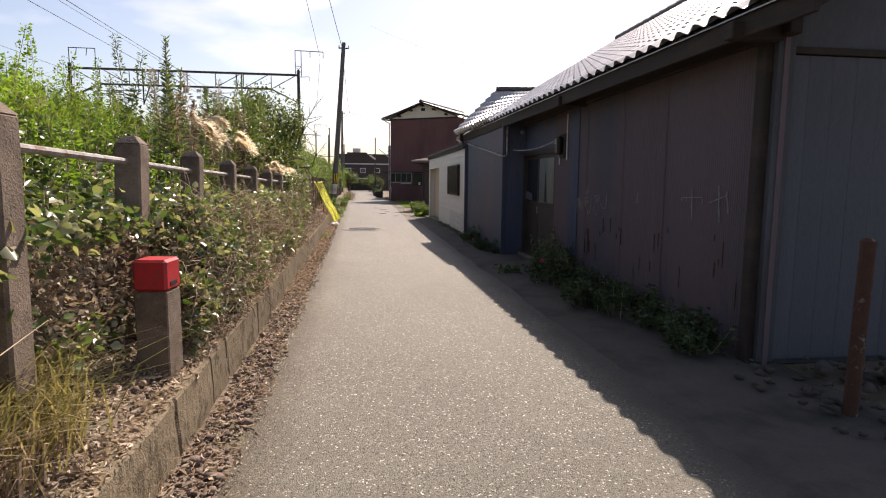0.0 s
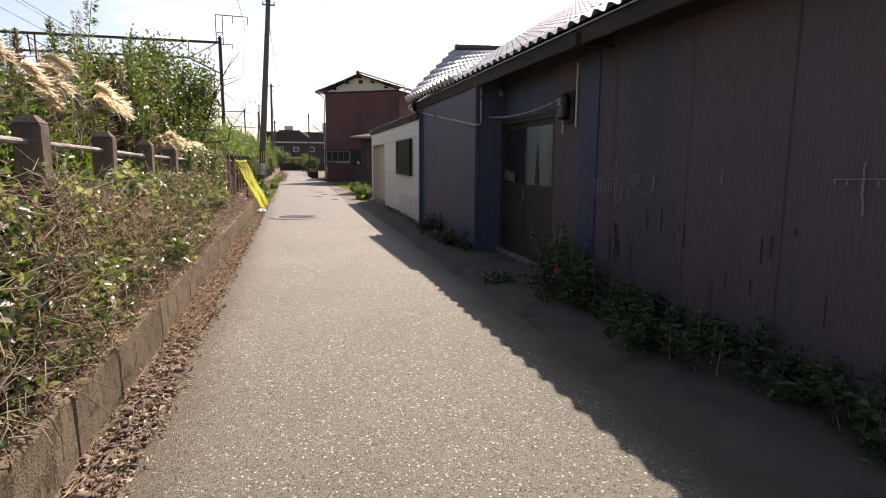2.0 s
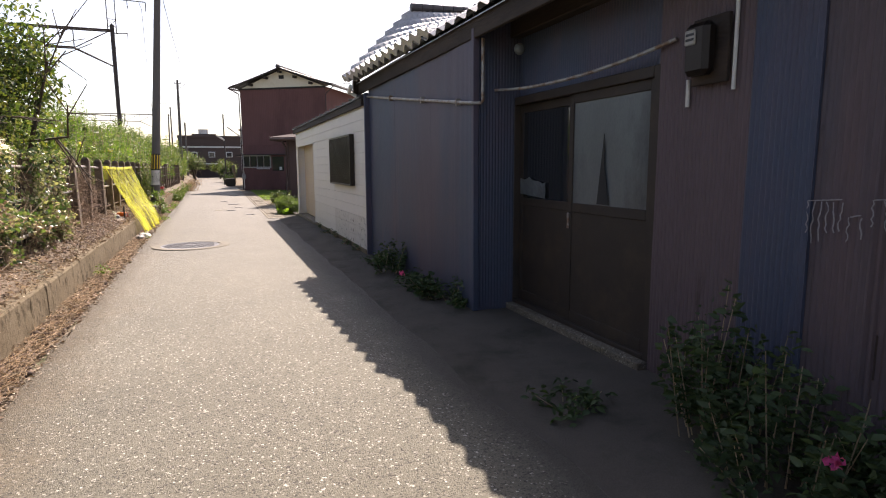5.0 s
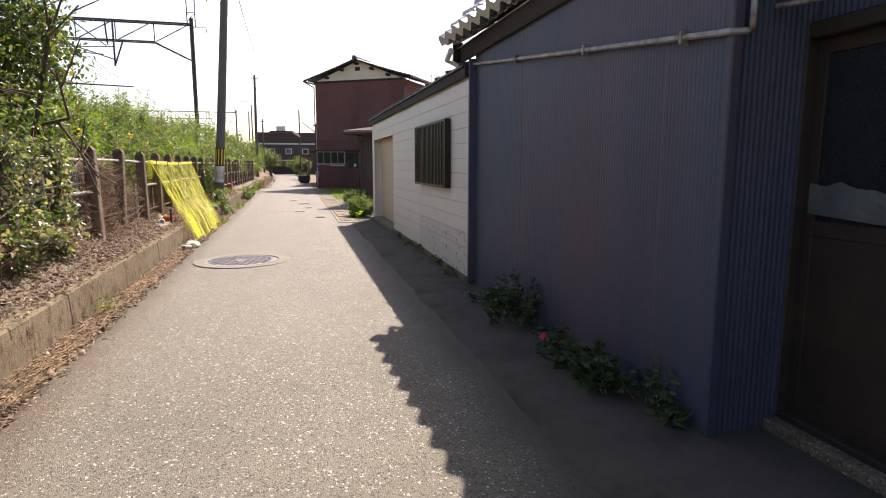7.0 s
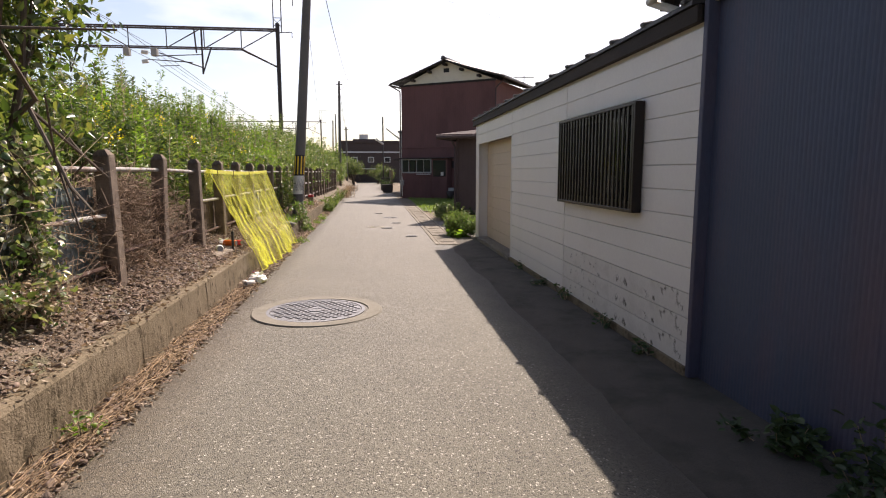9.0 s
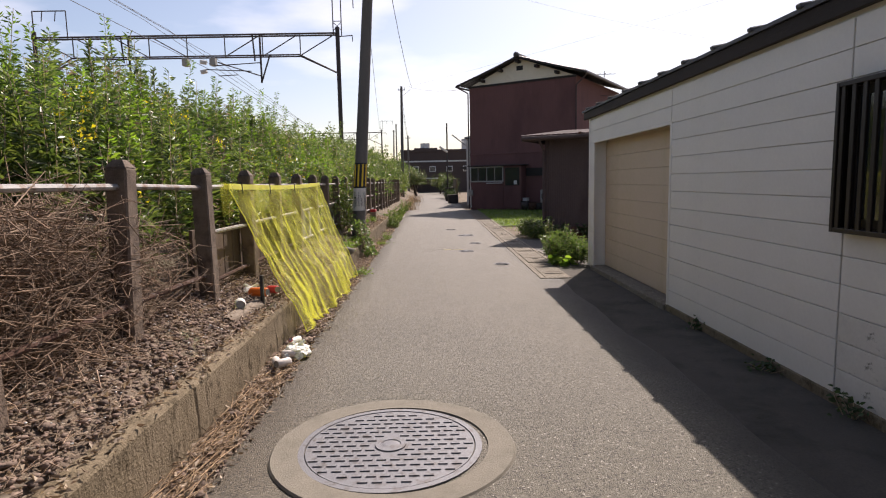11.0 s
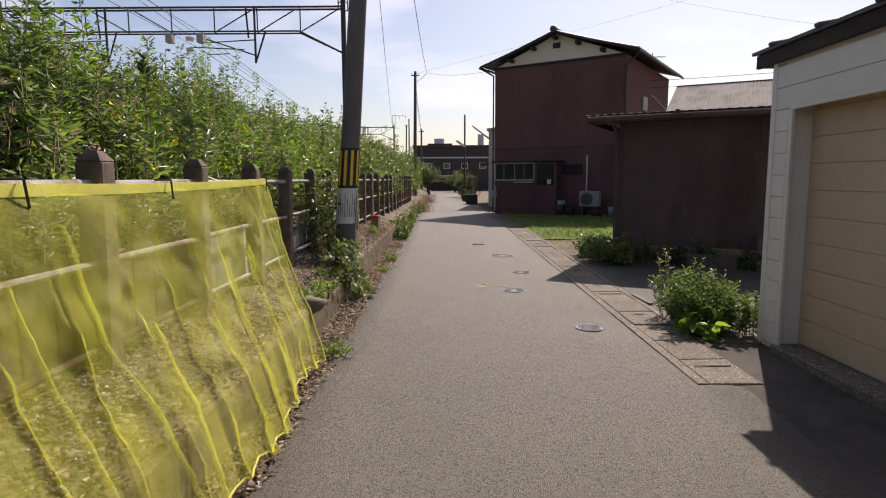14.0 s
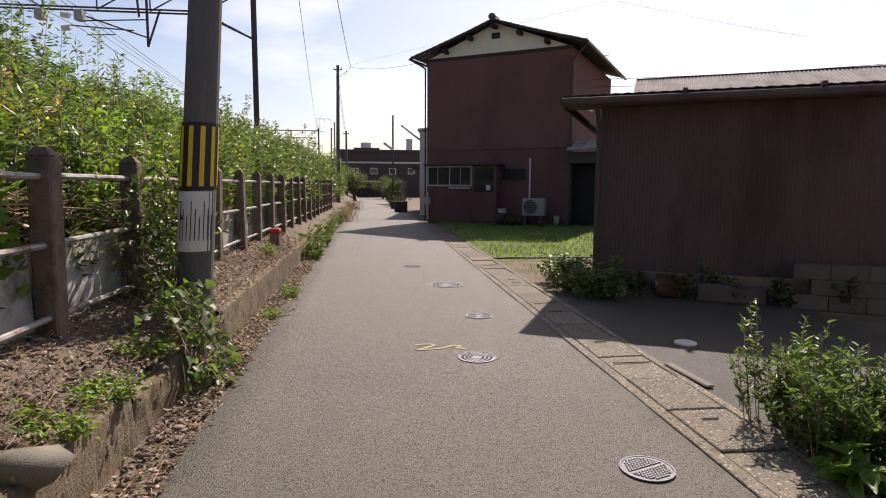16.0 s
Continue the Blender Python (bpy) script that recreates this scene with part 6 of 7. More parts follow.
stuff(stems("fence_twigs", a, b, rng.uniform(0.0015, 0.005, n), M_STEM), "dry twigs caught in the fence", "twigs")

n = 7000
y0 = rng.normal(19.1, 0.8, n)
a = np.stack([rng.uniform(-2.3, -1.74, n), y0, rng.uniform(0.45, 1.45, n) - 0.2 * np.abs(y0 - 19.1)], 1)
b = a + rng.normal(size=(n, 3)) * (0.10, 0.15, 0.08)
c = b + rng.normal(size=(n, 3)) * (0.08, 0.12, 0.07)
stuff(stems("brushwood", np.concatenate([a, b]), np.concatenate([b, c]), rng.uniform(0.0015, 0.0045, 2 * n), M_TWIG), "heap of dry brown brushwood behind the fence", "brushwood")

n = 1300
y0 = rng.uniform(25.6, 29.5, n)
a = np.stack([rng.uniform(-2.5, -2.05, n), y0, rng.uniform(1.0, 1.4, n)], 1)
b = a + rng.normal(size=(n, 3)) * (0.12, 0.35, 0.07)
stuff(stems("brushwood", a, b, rng.uniform(0.002, 0.007, n), M_LITTER), "dry sticks and straw behind the slab panels", "brushwood")
y0 = rng.uniform(24.6, 30.5, 2400)
P = np.stack([rng.uniform(-2.6, -2.02, 2400), y0, rng.uniform(1.02, 1.28, 2400)], 1)
stuff(leaves("straw_litter", P, rng.normal(size=P.shape) * (1, 1, 0.2), rng.uniform(0.05, 0.14, 2400), 0.03, L_DRY, seed=19), "fallen dry leaves heaped behind the slabs", "litter")

# tufts of half-dry grass on the bank edge
for i, (x, y, h, mtl) in enumerate(((-1.45, 2.5, 0.48, L_STRAW), (-1.55, 2.1, 0.5, L_STRAW), (-1.6, 2.75, 0.45, L_STRAW), (-1.45, 2.2, 0.36, L_DRY), (-1.4, 48, 0.6, L_DRY), (-1.5, 53, 0.7, L_DRY), (-1.5, 60, 0.8, L_DRY))):
    r = np.random.default_rng(500 + i)
    t = thing("grass_tuft", "tuft of half-dry grass on the bank edge", "grass tuft", pose(x, y, max(0.0, bank_z(x, y)) - 0.02), group="grass tufts")
    m = 420 if y < 30 else 300
    spread = 0.13 if y < 20 else 0.22 if y < 30 else 0.3
    blades("blade_tuft", r.normal(size=(m, 3)) * (spread, spread * 1.2, 0), r.normal(size=(m, 3)) * (0.55, 0.55, 0) + (0.25, -0.1, 0), r.uniform(0.5, 1.1, m) * h, 0.008 if y < 30 else 0.016, mtl, t)["kind"] = "stuff"


# ---- litter in the channel and on the bank ----
def pebbles(name, pos, size, material, label, seed):
    bm = bmesh.new()
    bmesh.ops.create_icosphere(bm, subdivisions=1, radius=1.0)
    base = np.array([v.co for v in bm.verts])
    tri = np.array([[v.index for v in f.verts] for f in bm.faces])
    bm.free()
    r = np.random.default_rng(seed)
    n, k = len(pos), len(base)
    V = base[None] * (1 + 0.25 * r.normal(size=(n, k, 1)))
    V = V * (r.uniform(0.6, 1.3, (n, 1, 3)) * (1, 1, 0.65)) * np.asarray(size)[:, None, None] + np.asarray(pos)[:, None]
    T = (tri[None] + (np.arange(n) * k)[:, None, None]).reshape(-1)
    me = bpy.data.meshes.new(name)
    me.vertices.add(n * k)
    me.vertices.foreach_set("co", V.ravel())
    me.loops.add(len(T))
    me.loops.foreach_set("vertex_index", T.astype(np.int32))
    me.polygons.add(len(T) // 3)
    me.polygons.foreach_set("loop_start", (np.arange(len(T) // 3) * 3).astype(np.int32))
    me.polygons.foreach_set("loop_total", np.full(len(T) // 3, 3, np.int32))
    me.update(calc_edges=True)
    me.validate()
    me.materials.append(material)
    return stuff(new(name, me), label, "stones")


rng = np.random.default_rng(31)
n = 11000
yy = rng.uniform(0.5, 36, n) ** 1.0
u = rng.random(n)
xx = np.array([kerb_x(v) + 0.02 + (road_left(v) - kerb_x(v) + 0.05) * w for v, w in zip(yy, u)])
P = np.stack([xx, yy, rng.uniform(-0.025, 0.02, n)], 1)
A = rng.normal(size=(n, 3)) * (1, 1.4, 0.22)
L = rng.uniform(0.02, 0.075, n)
stuff(leaves("channel_litter", P, A, L, L * rng.uniform(0.12, 0.5, n), L_DRY, seed=3), "dry leaves and chaff in the channel by the kerb", "litter")
n = 4200
yy = np.concatenate([rng.uniform(8, 20.5, 3000), rng.uniform(0.5, 36, 1200)])
xx = np.array([kerb_x(v) + 0.03 + 0.24 * w for v, w in zip(yy, rng.random(n))])
a = np.stack([xx, yy, rng.uniform(-0.01, 0.03, n)], 1)
b = a + np.stack([rng.normal(size=n) * 0.05, rng.normal(size=n) * 0.16, rng.normal(size=n) * 0.015], 1)
stuff(stems("channel_straw", a, b, rng.uniform(0.0015, 0.004, n), M_LITTER), "pale dry straw and twigs in the channel", "litter")
n = 6500
yy = rng.uniform(0.8, 36, n)
xx = np.array([kerb_x(v) + 0.03 + 0.26 * w for v, w in zip(yy, rng.random(n))])
pebbles("channel_pebbles", np.stack([xx, yy, np.full(n, -0.015)], 1), rng.uniform(0.006, 0.022, n) * (1 + 1.1 * (rng.random(n) > 0.90)), M_STONE, "small brown pebbles in the channel", 9)
n = 4500
yy = rng.uniform(11, 34, n)
xx = np.array([kerb_x(v) - 0.12 - 0.6 * w for v, w in zip(yy, rng.random(n))])
a = np.stack([xx, yy, [max(bank_z(p, q), 0.325) + 0.03 for p, q in zip(xx, yy)] + rng.uniform(0, 0.03, n)], 1)
b = a + rng.normal(size=(n, 3)) * (0.06, 0.09, 0.012)
stuff(stems("bank_twigs", a, b, rng.uniform(0.001, 0.0035, n), M_TWIG), "small dead twigs strewn over the bank", "twigs")
n = 38000
yy = np.concatenate([rng.uniform(0.5, 36, 28000), rng.uniform(0.5, 11, n - 28000)])
u = rng.random(n)
xx = np.array([kerb_x(v) - 0.02 - 0.73 * w for v, w in zip(yy, u)])
zz = np.maximum(np.array([bank_z(a, b) for a, b in zip(xx, yy)]), 0.325) + rng.uniform(-0.01, 0.04, n)
L = rng.uniform(0.015, 0.06, n)
stuff(leaves("bank_litter", np.stack([xx, yy, zz], 1), rng.normal(size=(n, 3)) * (1, 1, 0.3), L, L * rng.uniform(0.2, 0.6, n), L_DRY, seed=13), "fallen brown leaves on the bank", "litter")
n = 5000
yy = np.concatenate([rng.uniform(15, 36, 4000), rng.uniform(0.5, 6, 1000)])
xx = np.array([kerb_x(v) - 0.14 - 0.55 * w for v, w in zip(yy, rng.random(n))])
zz = np.array([bank_z(a, b) for a, b in zip(xx, yy)]) + 0.012
pebbles("bank_stones", np.stack([xx, yy, zz], 1), 0.006 + 0.022 * rng.random(n) ** 2.5, M_STONE, "brown stones and ballast on the bank", 10)
n = 2600
yy = rng.uniform(17.5, 24.2, n)
xx = np.array([kerb_x(v) - 0.15 - 0.55 * w for v, w in zip(yy, rng.random(n))])
zz = np.maximum(np.array([bank_z(a, b) for a, b in zip(xx, yy)]), 0.32) + 0.022
chips = rng.uniform(16, 33, 700)
chip_x = np.array([kerb_x(v) - 0.14 - 0.55 * w for v, w in zip(chips, rng.random(700))])
pebbles("pale_chips", np.stack([chip_x, chips, np.maximum([bank_z(a, b) for a, b in zip(chip_x, chips)], 0.32) + 0.03], 1), rng.uniform(0.003, 0.011, 700), M_PALE, "small pale stone chips scattered on the bank", 18)
pebbles("bank_ballast", np.stack([xx, yy, zz], 1), 0.007 + 0.019 * rng.random(n) ** 1.8, M_STONE, "loose reddish brown ballast stones on the bank", 17)
n = 170
yy = rng.uniform(-0.6, 4.6, n)
pebbles("rubble", np.stack([3.0 + rng.random(n) * 1.6, 2.4 + rng.random(n) * 2.1, rng.uniform(0.0, 0.06, n)], 1), rng.uniform(0.015, 0.06, n), M_DIRTYSHADE, "grey rubble beside the shed's end wall", 11)
for i, (x, y, s) in enumerate(((4.1, 3.75, 0.2), (4.5, 3.4, 0.25), (3.75, 4.2, 0.13))):
    ob = pebbles("rubble_block", np.array([[x, y, s * 0.5]]), np.array([s]), M_BLOCK, "dumped lump of concrete rubble", 60 + i)
    ob["kind"] = "thing"
rock = pebbles("rock", np.array([[-1.32, 26.1, 0.33]]), np.array([0.17]), M_COLLAR, "rough grey rock on the broken kerb", 66)
rock["kind"] = "thing"


# weeds in the shade along the sheds, and the bushes of the forecourt
def bush(x, y, w, h, n, leaf, material, label, seed, spiky=False, group=""):
    g = np.random.default_rng(seed)
    t = thing("weed_clump", label, "weeds", pose(x, y, 0.0), group=group)
    S0, S1, P, A = [], [], [], []
    k = max(8, n // 45)
    for _ in range(k):
        a, rr = g.uniform(0, 6.28), w * math.sqrt(g.random()) * 0.6
        b = np.array([rr * math.cos(a), rr * math.sin(a), 0])
        tip = b * g.uniform(1.2, 1.9) + (g.normal() * 0.06, g.normal() * 0.06, h * g.uniform(0.45, 1.05) * (1 - 0.4 * rr / w))
        S0.append(b)
        S1.append(tip)
        m = n // k
        s = g.uniform(0.15, 1.0, m)
        P.append(b + (tip - b) * s[:, None] + g.normal(size=(m, 3)) * (0.012 if spiky else 0.03))
        ang = g.uniform(0, 6.28, m)
        A.append(np.stack([np.cos(ang), np.sin(ang), g.normal(size=m) * 0.3 + (0.6 if spiky else 0.2)], 1))
    stems("stalk_mass", S0, S1, 0.005, M_STEM, t)["kind"] = "stuff"
    P, A = np.concatenate(P), np.concatenate(A)
    L = g.uniform(0.6, 1.2, len(P)) * leaf
    broad_leaves("foliage", P, A, L, L * (0.3 if spiky else 0.55), material, t, seed=seed)
    return t


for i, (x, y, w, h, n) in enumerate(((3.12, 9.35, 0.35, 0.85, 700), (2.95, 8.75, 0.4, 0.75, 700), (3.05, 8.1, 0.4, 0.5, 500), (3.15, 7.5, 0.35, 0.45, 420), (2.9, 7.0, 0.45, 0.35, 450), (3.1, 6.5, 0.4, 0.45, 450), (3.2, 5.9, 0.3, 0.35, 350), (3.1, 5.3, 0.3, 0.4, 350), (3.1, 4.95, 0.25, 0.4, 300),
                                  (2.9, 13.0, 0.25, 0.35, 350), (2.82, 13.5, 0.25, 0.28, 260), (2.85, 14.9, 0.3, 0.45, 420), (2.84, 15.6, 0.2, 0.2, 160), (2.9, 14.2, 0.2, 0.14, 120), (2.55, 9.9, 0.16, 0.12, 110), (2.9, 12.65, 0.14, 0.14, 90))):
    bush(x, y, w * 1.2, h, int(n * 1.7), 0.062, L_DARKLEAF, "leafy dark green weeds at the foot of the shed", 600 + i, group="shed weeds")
g = np.random.default_rng(5)
pk = np.concatenate([np.array(c) + g.normal(size=(26, 3)) * 0.012 for c in ((2.62, 13.75, 0.2), (2.62, 8.3, 0.42))])
stuff(leaves("pink_blossoms", pk, g.normal(size=pk.shape), 0.03, 0.025, L_PINK), "small pink blossoms among the weeds", "flowers")
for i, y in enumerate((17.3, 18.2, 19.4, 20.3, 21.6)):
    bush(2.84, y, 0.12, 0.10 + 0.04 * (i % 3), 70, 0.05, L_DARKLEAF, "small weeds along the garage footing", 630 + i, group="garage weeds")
bush(2.62, 26.55, 0.44, 0.66, 4200, 0.065, L_FORE, "dull green leafy weed bush on the forecourt", 640, True)
bush(2.50, 26.95, 0.25, 0.85, 700, 0.05, L_WEED, "silvery green mugwort stalks on the forecourt", 641, True)
bush(2.48, 26.15, 0.16, 0.16, 90, 0.16, L_BRIGHT, "low rosette of broad green leaves", 642)
bush(2.95, 26.2, 0.3, 0.5, 900, 0.07, L_FORE, "green weeds by the garage corner", 643, True)
for i, (x, y, w, h, n) in enumerate(((2.95, 31.0, 0.4, 0.5, 900), (2.8, 31.6, 0.4, 0.5, 900), (2.95, 32.3, 0.4, 0.5, 900), (3.15, 31.0, 0.3, 0.6, 600))):
    bush(x, y, w, h, n, 0.075, L_WEED, "green shrub and weeds by the brown shed's corner", 650 + i, group="corner weeds")
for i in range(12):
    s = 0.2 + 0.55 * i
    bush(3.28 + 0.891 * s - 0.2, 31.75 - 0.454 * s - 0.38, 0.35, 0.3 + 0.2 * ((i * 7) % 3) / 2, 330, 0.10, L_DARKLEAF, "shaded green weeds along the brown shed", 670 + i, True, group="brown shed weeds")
for i, (x, y, w, h, n) in enumerate(((-1.42, 27.0, 0.22, 0.10, 420), (-1.5, 27.7, 0.25, 0.12, 420), (-1.45, 26.5, 0.2, 0.08, 300), (-1.02, 31.5, 0.16, 0.2, 300), (-1.6, 33.0, 0.2, 0.2, 300), (-1.05, 30.3, 0.12, 0.12, 140), (-1.2, 35.5, 0.3, 0.4, 500), (-1.3, 36.7, 0.35, 0.5, 600),
                                  (-1.3, 38.2, 0.4, 0.55, 600), (-1.35, 40.0, 0.4, 0.6, 600), (-1.4, 42.5, 0.45, 0.6, 600), (-1.4, 45.0, 0.5, 0.7, 600), (-0.98, 25.6, 0.14, 0.16, 160), (-1.05, 16.2, 0.1, 0.2, 60))):
    b = bush(x, y, w, h, n, 0.04 if y < 34 else 0.10, L_BRIGHT if y < 34 else L_WEED, "low green weeds along the kerb", 700 + i, y > 34, group="kerb weeds")
    b.location.z = max(0.0, bank_z(x, y)) - 0.01
# broad creeper by the pole's foot
r = np.random.default_rng(90)
kz = thing("kudzu", "broad-leaved green creeper at the foot of the pole", "creeper", pose(-1.2, 28.2, 0))
n = 300
s = r.random(n)
P = np.stack([-0.16 + 0.22 * (1 - s) + r.normal(size=n) * 0.07, r.normal(size=n) * 0.2 - 0.15 * s, 0.02 + 0.72 * s], 1)
broad_leaves("foliage", P, r.normal(size=(n, 3)) + (0.8, -0.6, -0.3), r.uniform(0.04, 0.10, n), r.uniform(0.04, 0.09, n), L_FORE, kz, seed=4)
stems("runner", P[:-1:3], P[1::3], 0.004, M_STEM, kz)
kz2 = thing("fence_bush", "leafy dark green shrub against the fence by the pole", "shrub", pose(-1.72, 28.9, 0.5))
n = 1500
P = r.normal(size=(n, 3)) * (0.16, 0.32, 0.32) + (0, 0, 0.5)
broad_leaves("foliage", P, r.normal(size=(n, 3)) + (0.4, -0.3, 0.1), r.uniform(0.04, 0.09, n), r.uniform(0.02, 0.045, n), L_SHRUB, kz2, seed=14)
stems("stem", np.tile([[0, 0, -0.05]], (14, 1)), P[:14] * (1, 1, 1.2), 0.006, M_BARK, kz2)

# lawn between the sheds and the red house
lawn = mesh_ob("lawn", grid_mesh(30, 40, lambda u, v: (2.45 + (5.4 + 5 * v) * u, 35.4 + 12.8 * v, -0.004 + 0.02 * noise.noise((u * 7, v * 9, 3)))), M_LAWN, smooth=True)
tagged(lawn, "short bright green lawn before the maroon house", "lawn", kind="structure")
n = 17000
u, v = r.random(n), r.random(n) * 0.9
P = np.stack([2.48 + (4.3 + 6 * v) * u, 32.4 + 16 * v, np.zeros(n)], 1)
P = P[(P[:, 1] > 35.4) | (r.random(n) < 0.12)]
stuff(blades("lawn_grass", P, r.normal(size=P.shape) * (0.5, 0.5, 0), r.uniform(0.05, 0.12, len(P)), 0.014, L_GRASS), "short green lawn blades", "grass")


# ---- the netting and the rubbish under it ----
M_NETFOLD = net_mat("doubled_netting", (0.88, 0.88, 0.12), 0.16, 0.36)


def build_net():
    t = thing("rubbish_net", "bright yellow rubbish net draped from the fence rail to the kerb", "net")
    NU, NV = 240, 56

    def f(u, v):
        top = Vector((fence_x(21.6 + 4.9 * u) + 0.06, 21.58 + 4.85 * u, 1.53 - 0.03 * math.sin(math.pi * u)))
        bot = Vector((-1.05 - 0.05 * math.sin(u * 9), 21.62 + 3.7 * u, 0.05 + 0.03 * math.sin(u * 17)))
        if u < 0.08:
            bot.z += 0.0
        p = top.lerp(bot, v)
        belly = math.sin(math.pi * v)
        p.x += -0.03 * belly + 0.035 * math.exp(-((v - 0.8) / 0.15) ** 2) + 0.02 * belly * noise.noise((u * 5, v * 2, 1))
        fold = (0.35 + 0.65 * v) * min(1.0, v * 6)
        ph = 2 * math.pi * (u * 11.0 + 1.1 * noise.noise((u * 3.1, v * 0.2, 2)) + 0.30 * noise.noise((u * 9.1, v * 0.5, 5)))
        fold *= 0.5 + 1.1 * abs(noise.noise((u * 4.3, 0.2, 8)))
        p.x += 0.045 * fold * (1 + math.sin(ph)) + 0.010 * fold * math.sin(ph * 3.3 + 4 * v) + 0.02 * noise.noise((u * 30, v * 4, 4)) * fold
        p.y += 0.085 * fold * math.cos(ph + 0.6) + 0.03 * fold * noise.noise((u * 20, v * 3, 9))
        p.x += 0.022 * noise.noise((u * 26, v * 9, 12)) * min(1.0, v * 4) + 0.012 * noise.noise((u * 55, v * 21, 15)) * min(1.0, v * 4)
        p.z += 0.03 * belly * noise.noise((u * 9, v * 5, 6))
        return p
    bm = grid_mesh(NU, NV, f)
    uv = bm.loops.layers.uv.new("UVMap")
    bm.verts.index_update()
    for face in bm.faces:
        for lp in face.loops:
            i = lp.vert.index
            lp[uv].uv = (5.0 * (i // NV) / NU, 1.7 * (i % NV) / NV)
    part("netting", bm, M_NET, t, smooth=True)
    part("bottom_hem", tube([f(a / 60, 1.0) for a in range(61)], 0.006, 5), M_NETHEM, t)
    for u0 in (0.0, 1.0):
        part("side_hem", tube([f(u0, k / 24) for k in range(25)], 0.006, 5), M_NETHEM, t)
    part("top_hem", thicken(grid_mesh(60, 3, lambda u, v: f(u, 0.0) + Vector((0.02 + 0.008 * math.sin(u * 50), 0, 0.012 - 0.055 * v))), (-0.05, 0, 0)), M_NETHEM, t, "folded yellow top edge over the rail")
    for u0 in (0.06, 0.28, 0.55, 0.97):
        p = f(u0, 0.0)
        part("cable_tie", rods([(p + Vector((-0.06, 0, 0.03)), p + Vector((0.05, 0.01, 0.03)), 0.006), (p + Vector((0.05, 0.01, 0.03)), p + Vector((0.05, 0.03, -0.09)), 0.006)], 5), M_BLACK, t)
    # gathered folds where the netting lies double
    rr = random.Random(8)
    for k in range(9):
        u0 = 0.01 + 0.11 * k + rr.uniform(-0.035, 0.035)
        u1 = u0 + rr.uniform(-0.025, 0.025)
        w = rr.uniform(0.002, 0.009)
        v0 = rr.uniform(0.0, 0.5)

        def g(a, b, u0=u0, u1=u1, w=w, v0=v0):
            v = v0 + (1 - v0) * b
            uu = min(max(u0 + (u1 - u0) * v + w * (a - 0.5) * (0.6 + 0.8 * v), 0.0), 1.0)
            return f(uu, v) + Vector((0.012 + 0.02 * math.sin(math.pi * a), 0, 0))
        bm = grid_mesh(5, 24, g)
        uvl = bm.loops.layers.uv.new("UVMap")
        bm.verts.index_update()
        for face in bm.faces:
            for lp in face.loops:
                i = lp.vert.index
                lp[uvl].uv = (0.1 * (i // 24) / 5 + k, 1.7 * (i % 24) / 24)
        part("fold", bm, M_NETFOLD, t, smooth=True)
    # gathered bunch at the near end
    rr = np.random.default_rng(3)
    part("gathered_end", grid_mesh(16, 10, lambda u, v: (fence_x(21.5) + 0.07 + 0.06 * math.cos(u * 2 * math.pi) * (1 - 0.3 * v), 21.53 + 0.07 * math.sin(u * 2 * math.pi), 1.54 - 0.30 * v + 0.02 * math.sin(u * 19))), M_NET, t, smooth=True)
    return t


build_net()


def lathe(profile, n=14):
    return grid_mesh(n + 1, len(profile), lambda u, v: (profile[round(v * (len(profile) - 1))][0] * math.cos(2 * math.pi * u), profile[round(v * (len(profile) - 1))][0] * math.sin(2 * math.pi * u), profile[round(v * (len(profile) - 1))][1]))


M_ORANGE = mat("orange_print", (0.75, 0.16, 0.02), 0.35, vary=0.15, scale=12, bump=0.0, second=(0.75, 0.7, 0.6), patch=14, spot=(0.62, 0.66))
M_WHITEPL = mat("white_plastic", (0.78, 0.77, 0.74), 0.4, vary=0.08, bump=0.1, translucent=0.25)
M_REDPL = mat("red_print", (0.6, 0.06, 0.05), 0.4, vary=0.1, bump=0.0)


def bottle(x, y, z, rz, tilt, material, label, r=0.033, h=0.13, group="litter containers"):
    t = thing("drink_can", label, "can", pose(x, y, z, tilt, 0, rz), group=group)
    part("body", lathe([(0.001, 0), (r * 0.85, 0), (r, 0.012), (r, h - 0.015), (r * 0.8, h - 0.002), (r * 0.78, h)]), material, t, smooth=True)
    part("lid", lathe([(r * 0.78, h), (r * 0.7, h - 0.004), (0.001, h - 0.004)]), M_RAIL, t)
    return t


def bag(x, y, z, s, label, seed, material):
    t = thing("plastic_bag", label, "bag", pose(x, y, z), group="plastic bags")
    bm = bmesh.new()
    bmesh.ops.create_icosphere(bm, subdivisions=4, radius=s)
    for v in bm.verts:
        c = v.co * (1 / s)
        d = 1 + 0.28 * noise.noise(c * 1.6 + Vector((seed, 0, 0))) + 0.16 * abs(noise.noise(c * 4.2 + Vector((0, seed, 0)))) + 0.06 * noise.noise(c * 11)
        v.co = Vector((v.co.x * d, v.co.y * d * 1.25, max(v.co.z * d * 0.62, -0.3 * s) + 0.3 * s))
    part("sheet", bm, material, t, smooth=False)
    for k in (-1, 1):
        knot = rods([((0.02 * k, 0.01, s * 0.85), (0.07 * k, 0.03, s * 1.15), 0.018)], 6)
        part("knot", knot, material, t)
    return t


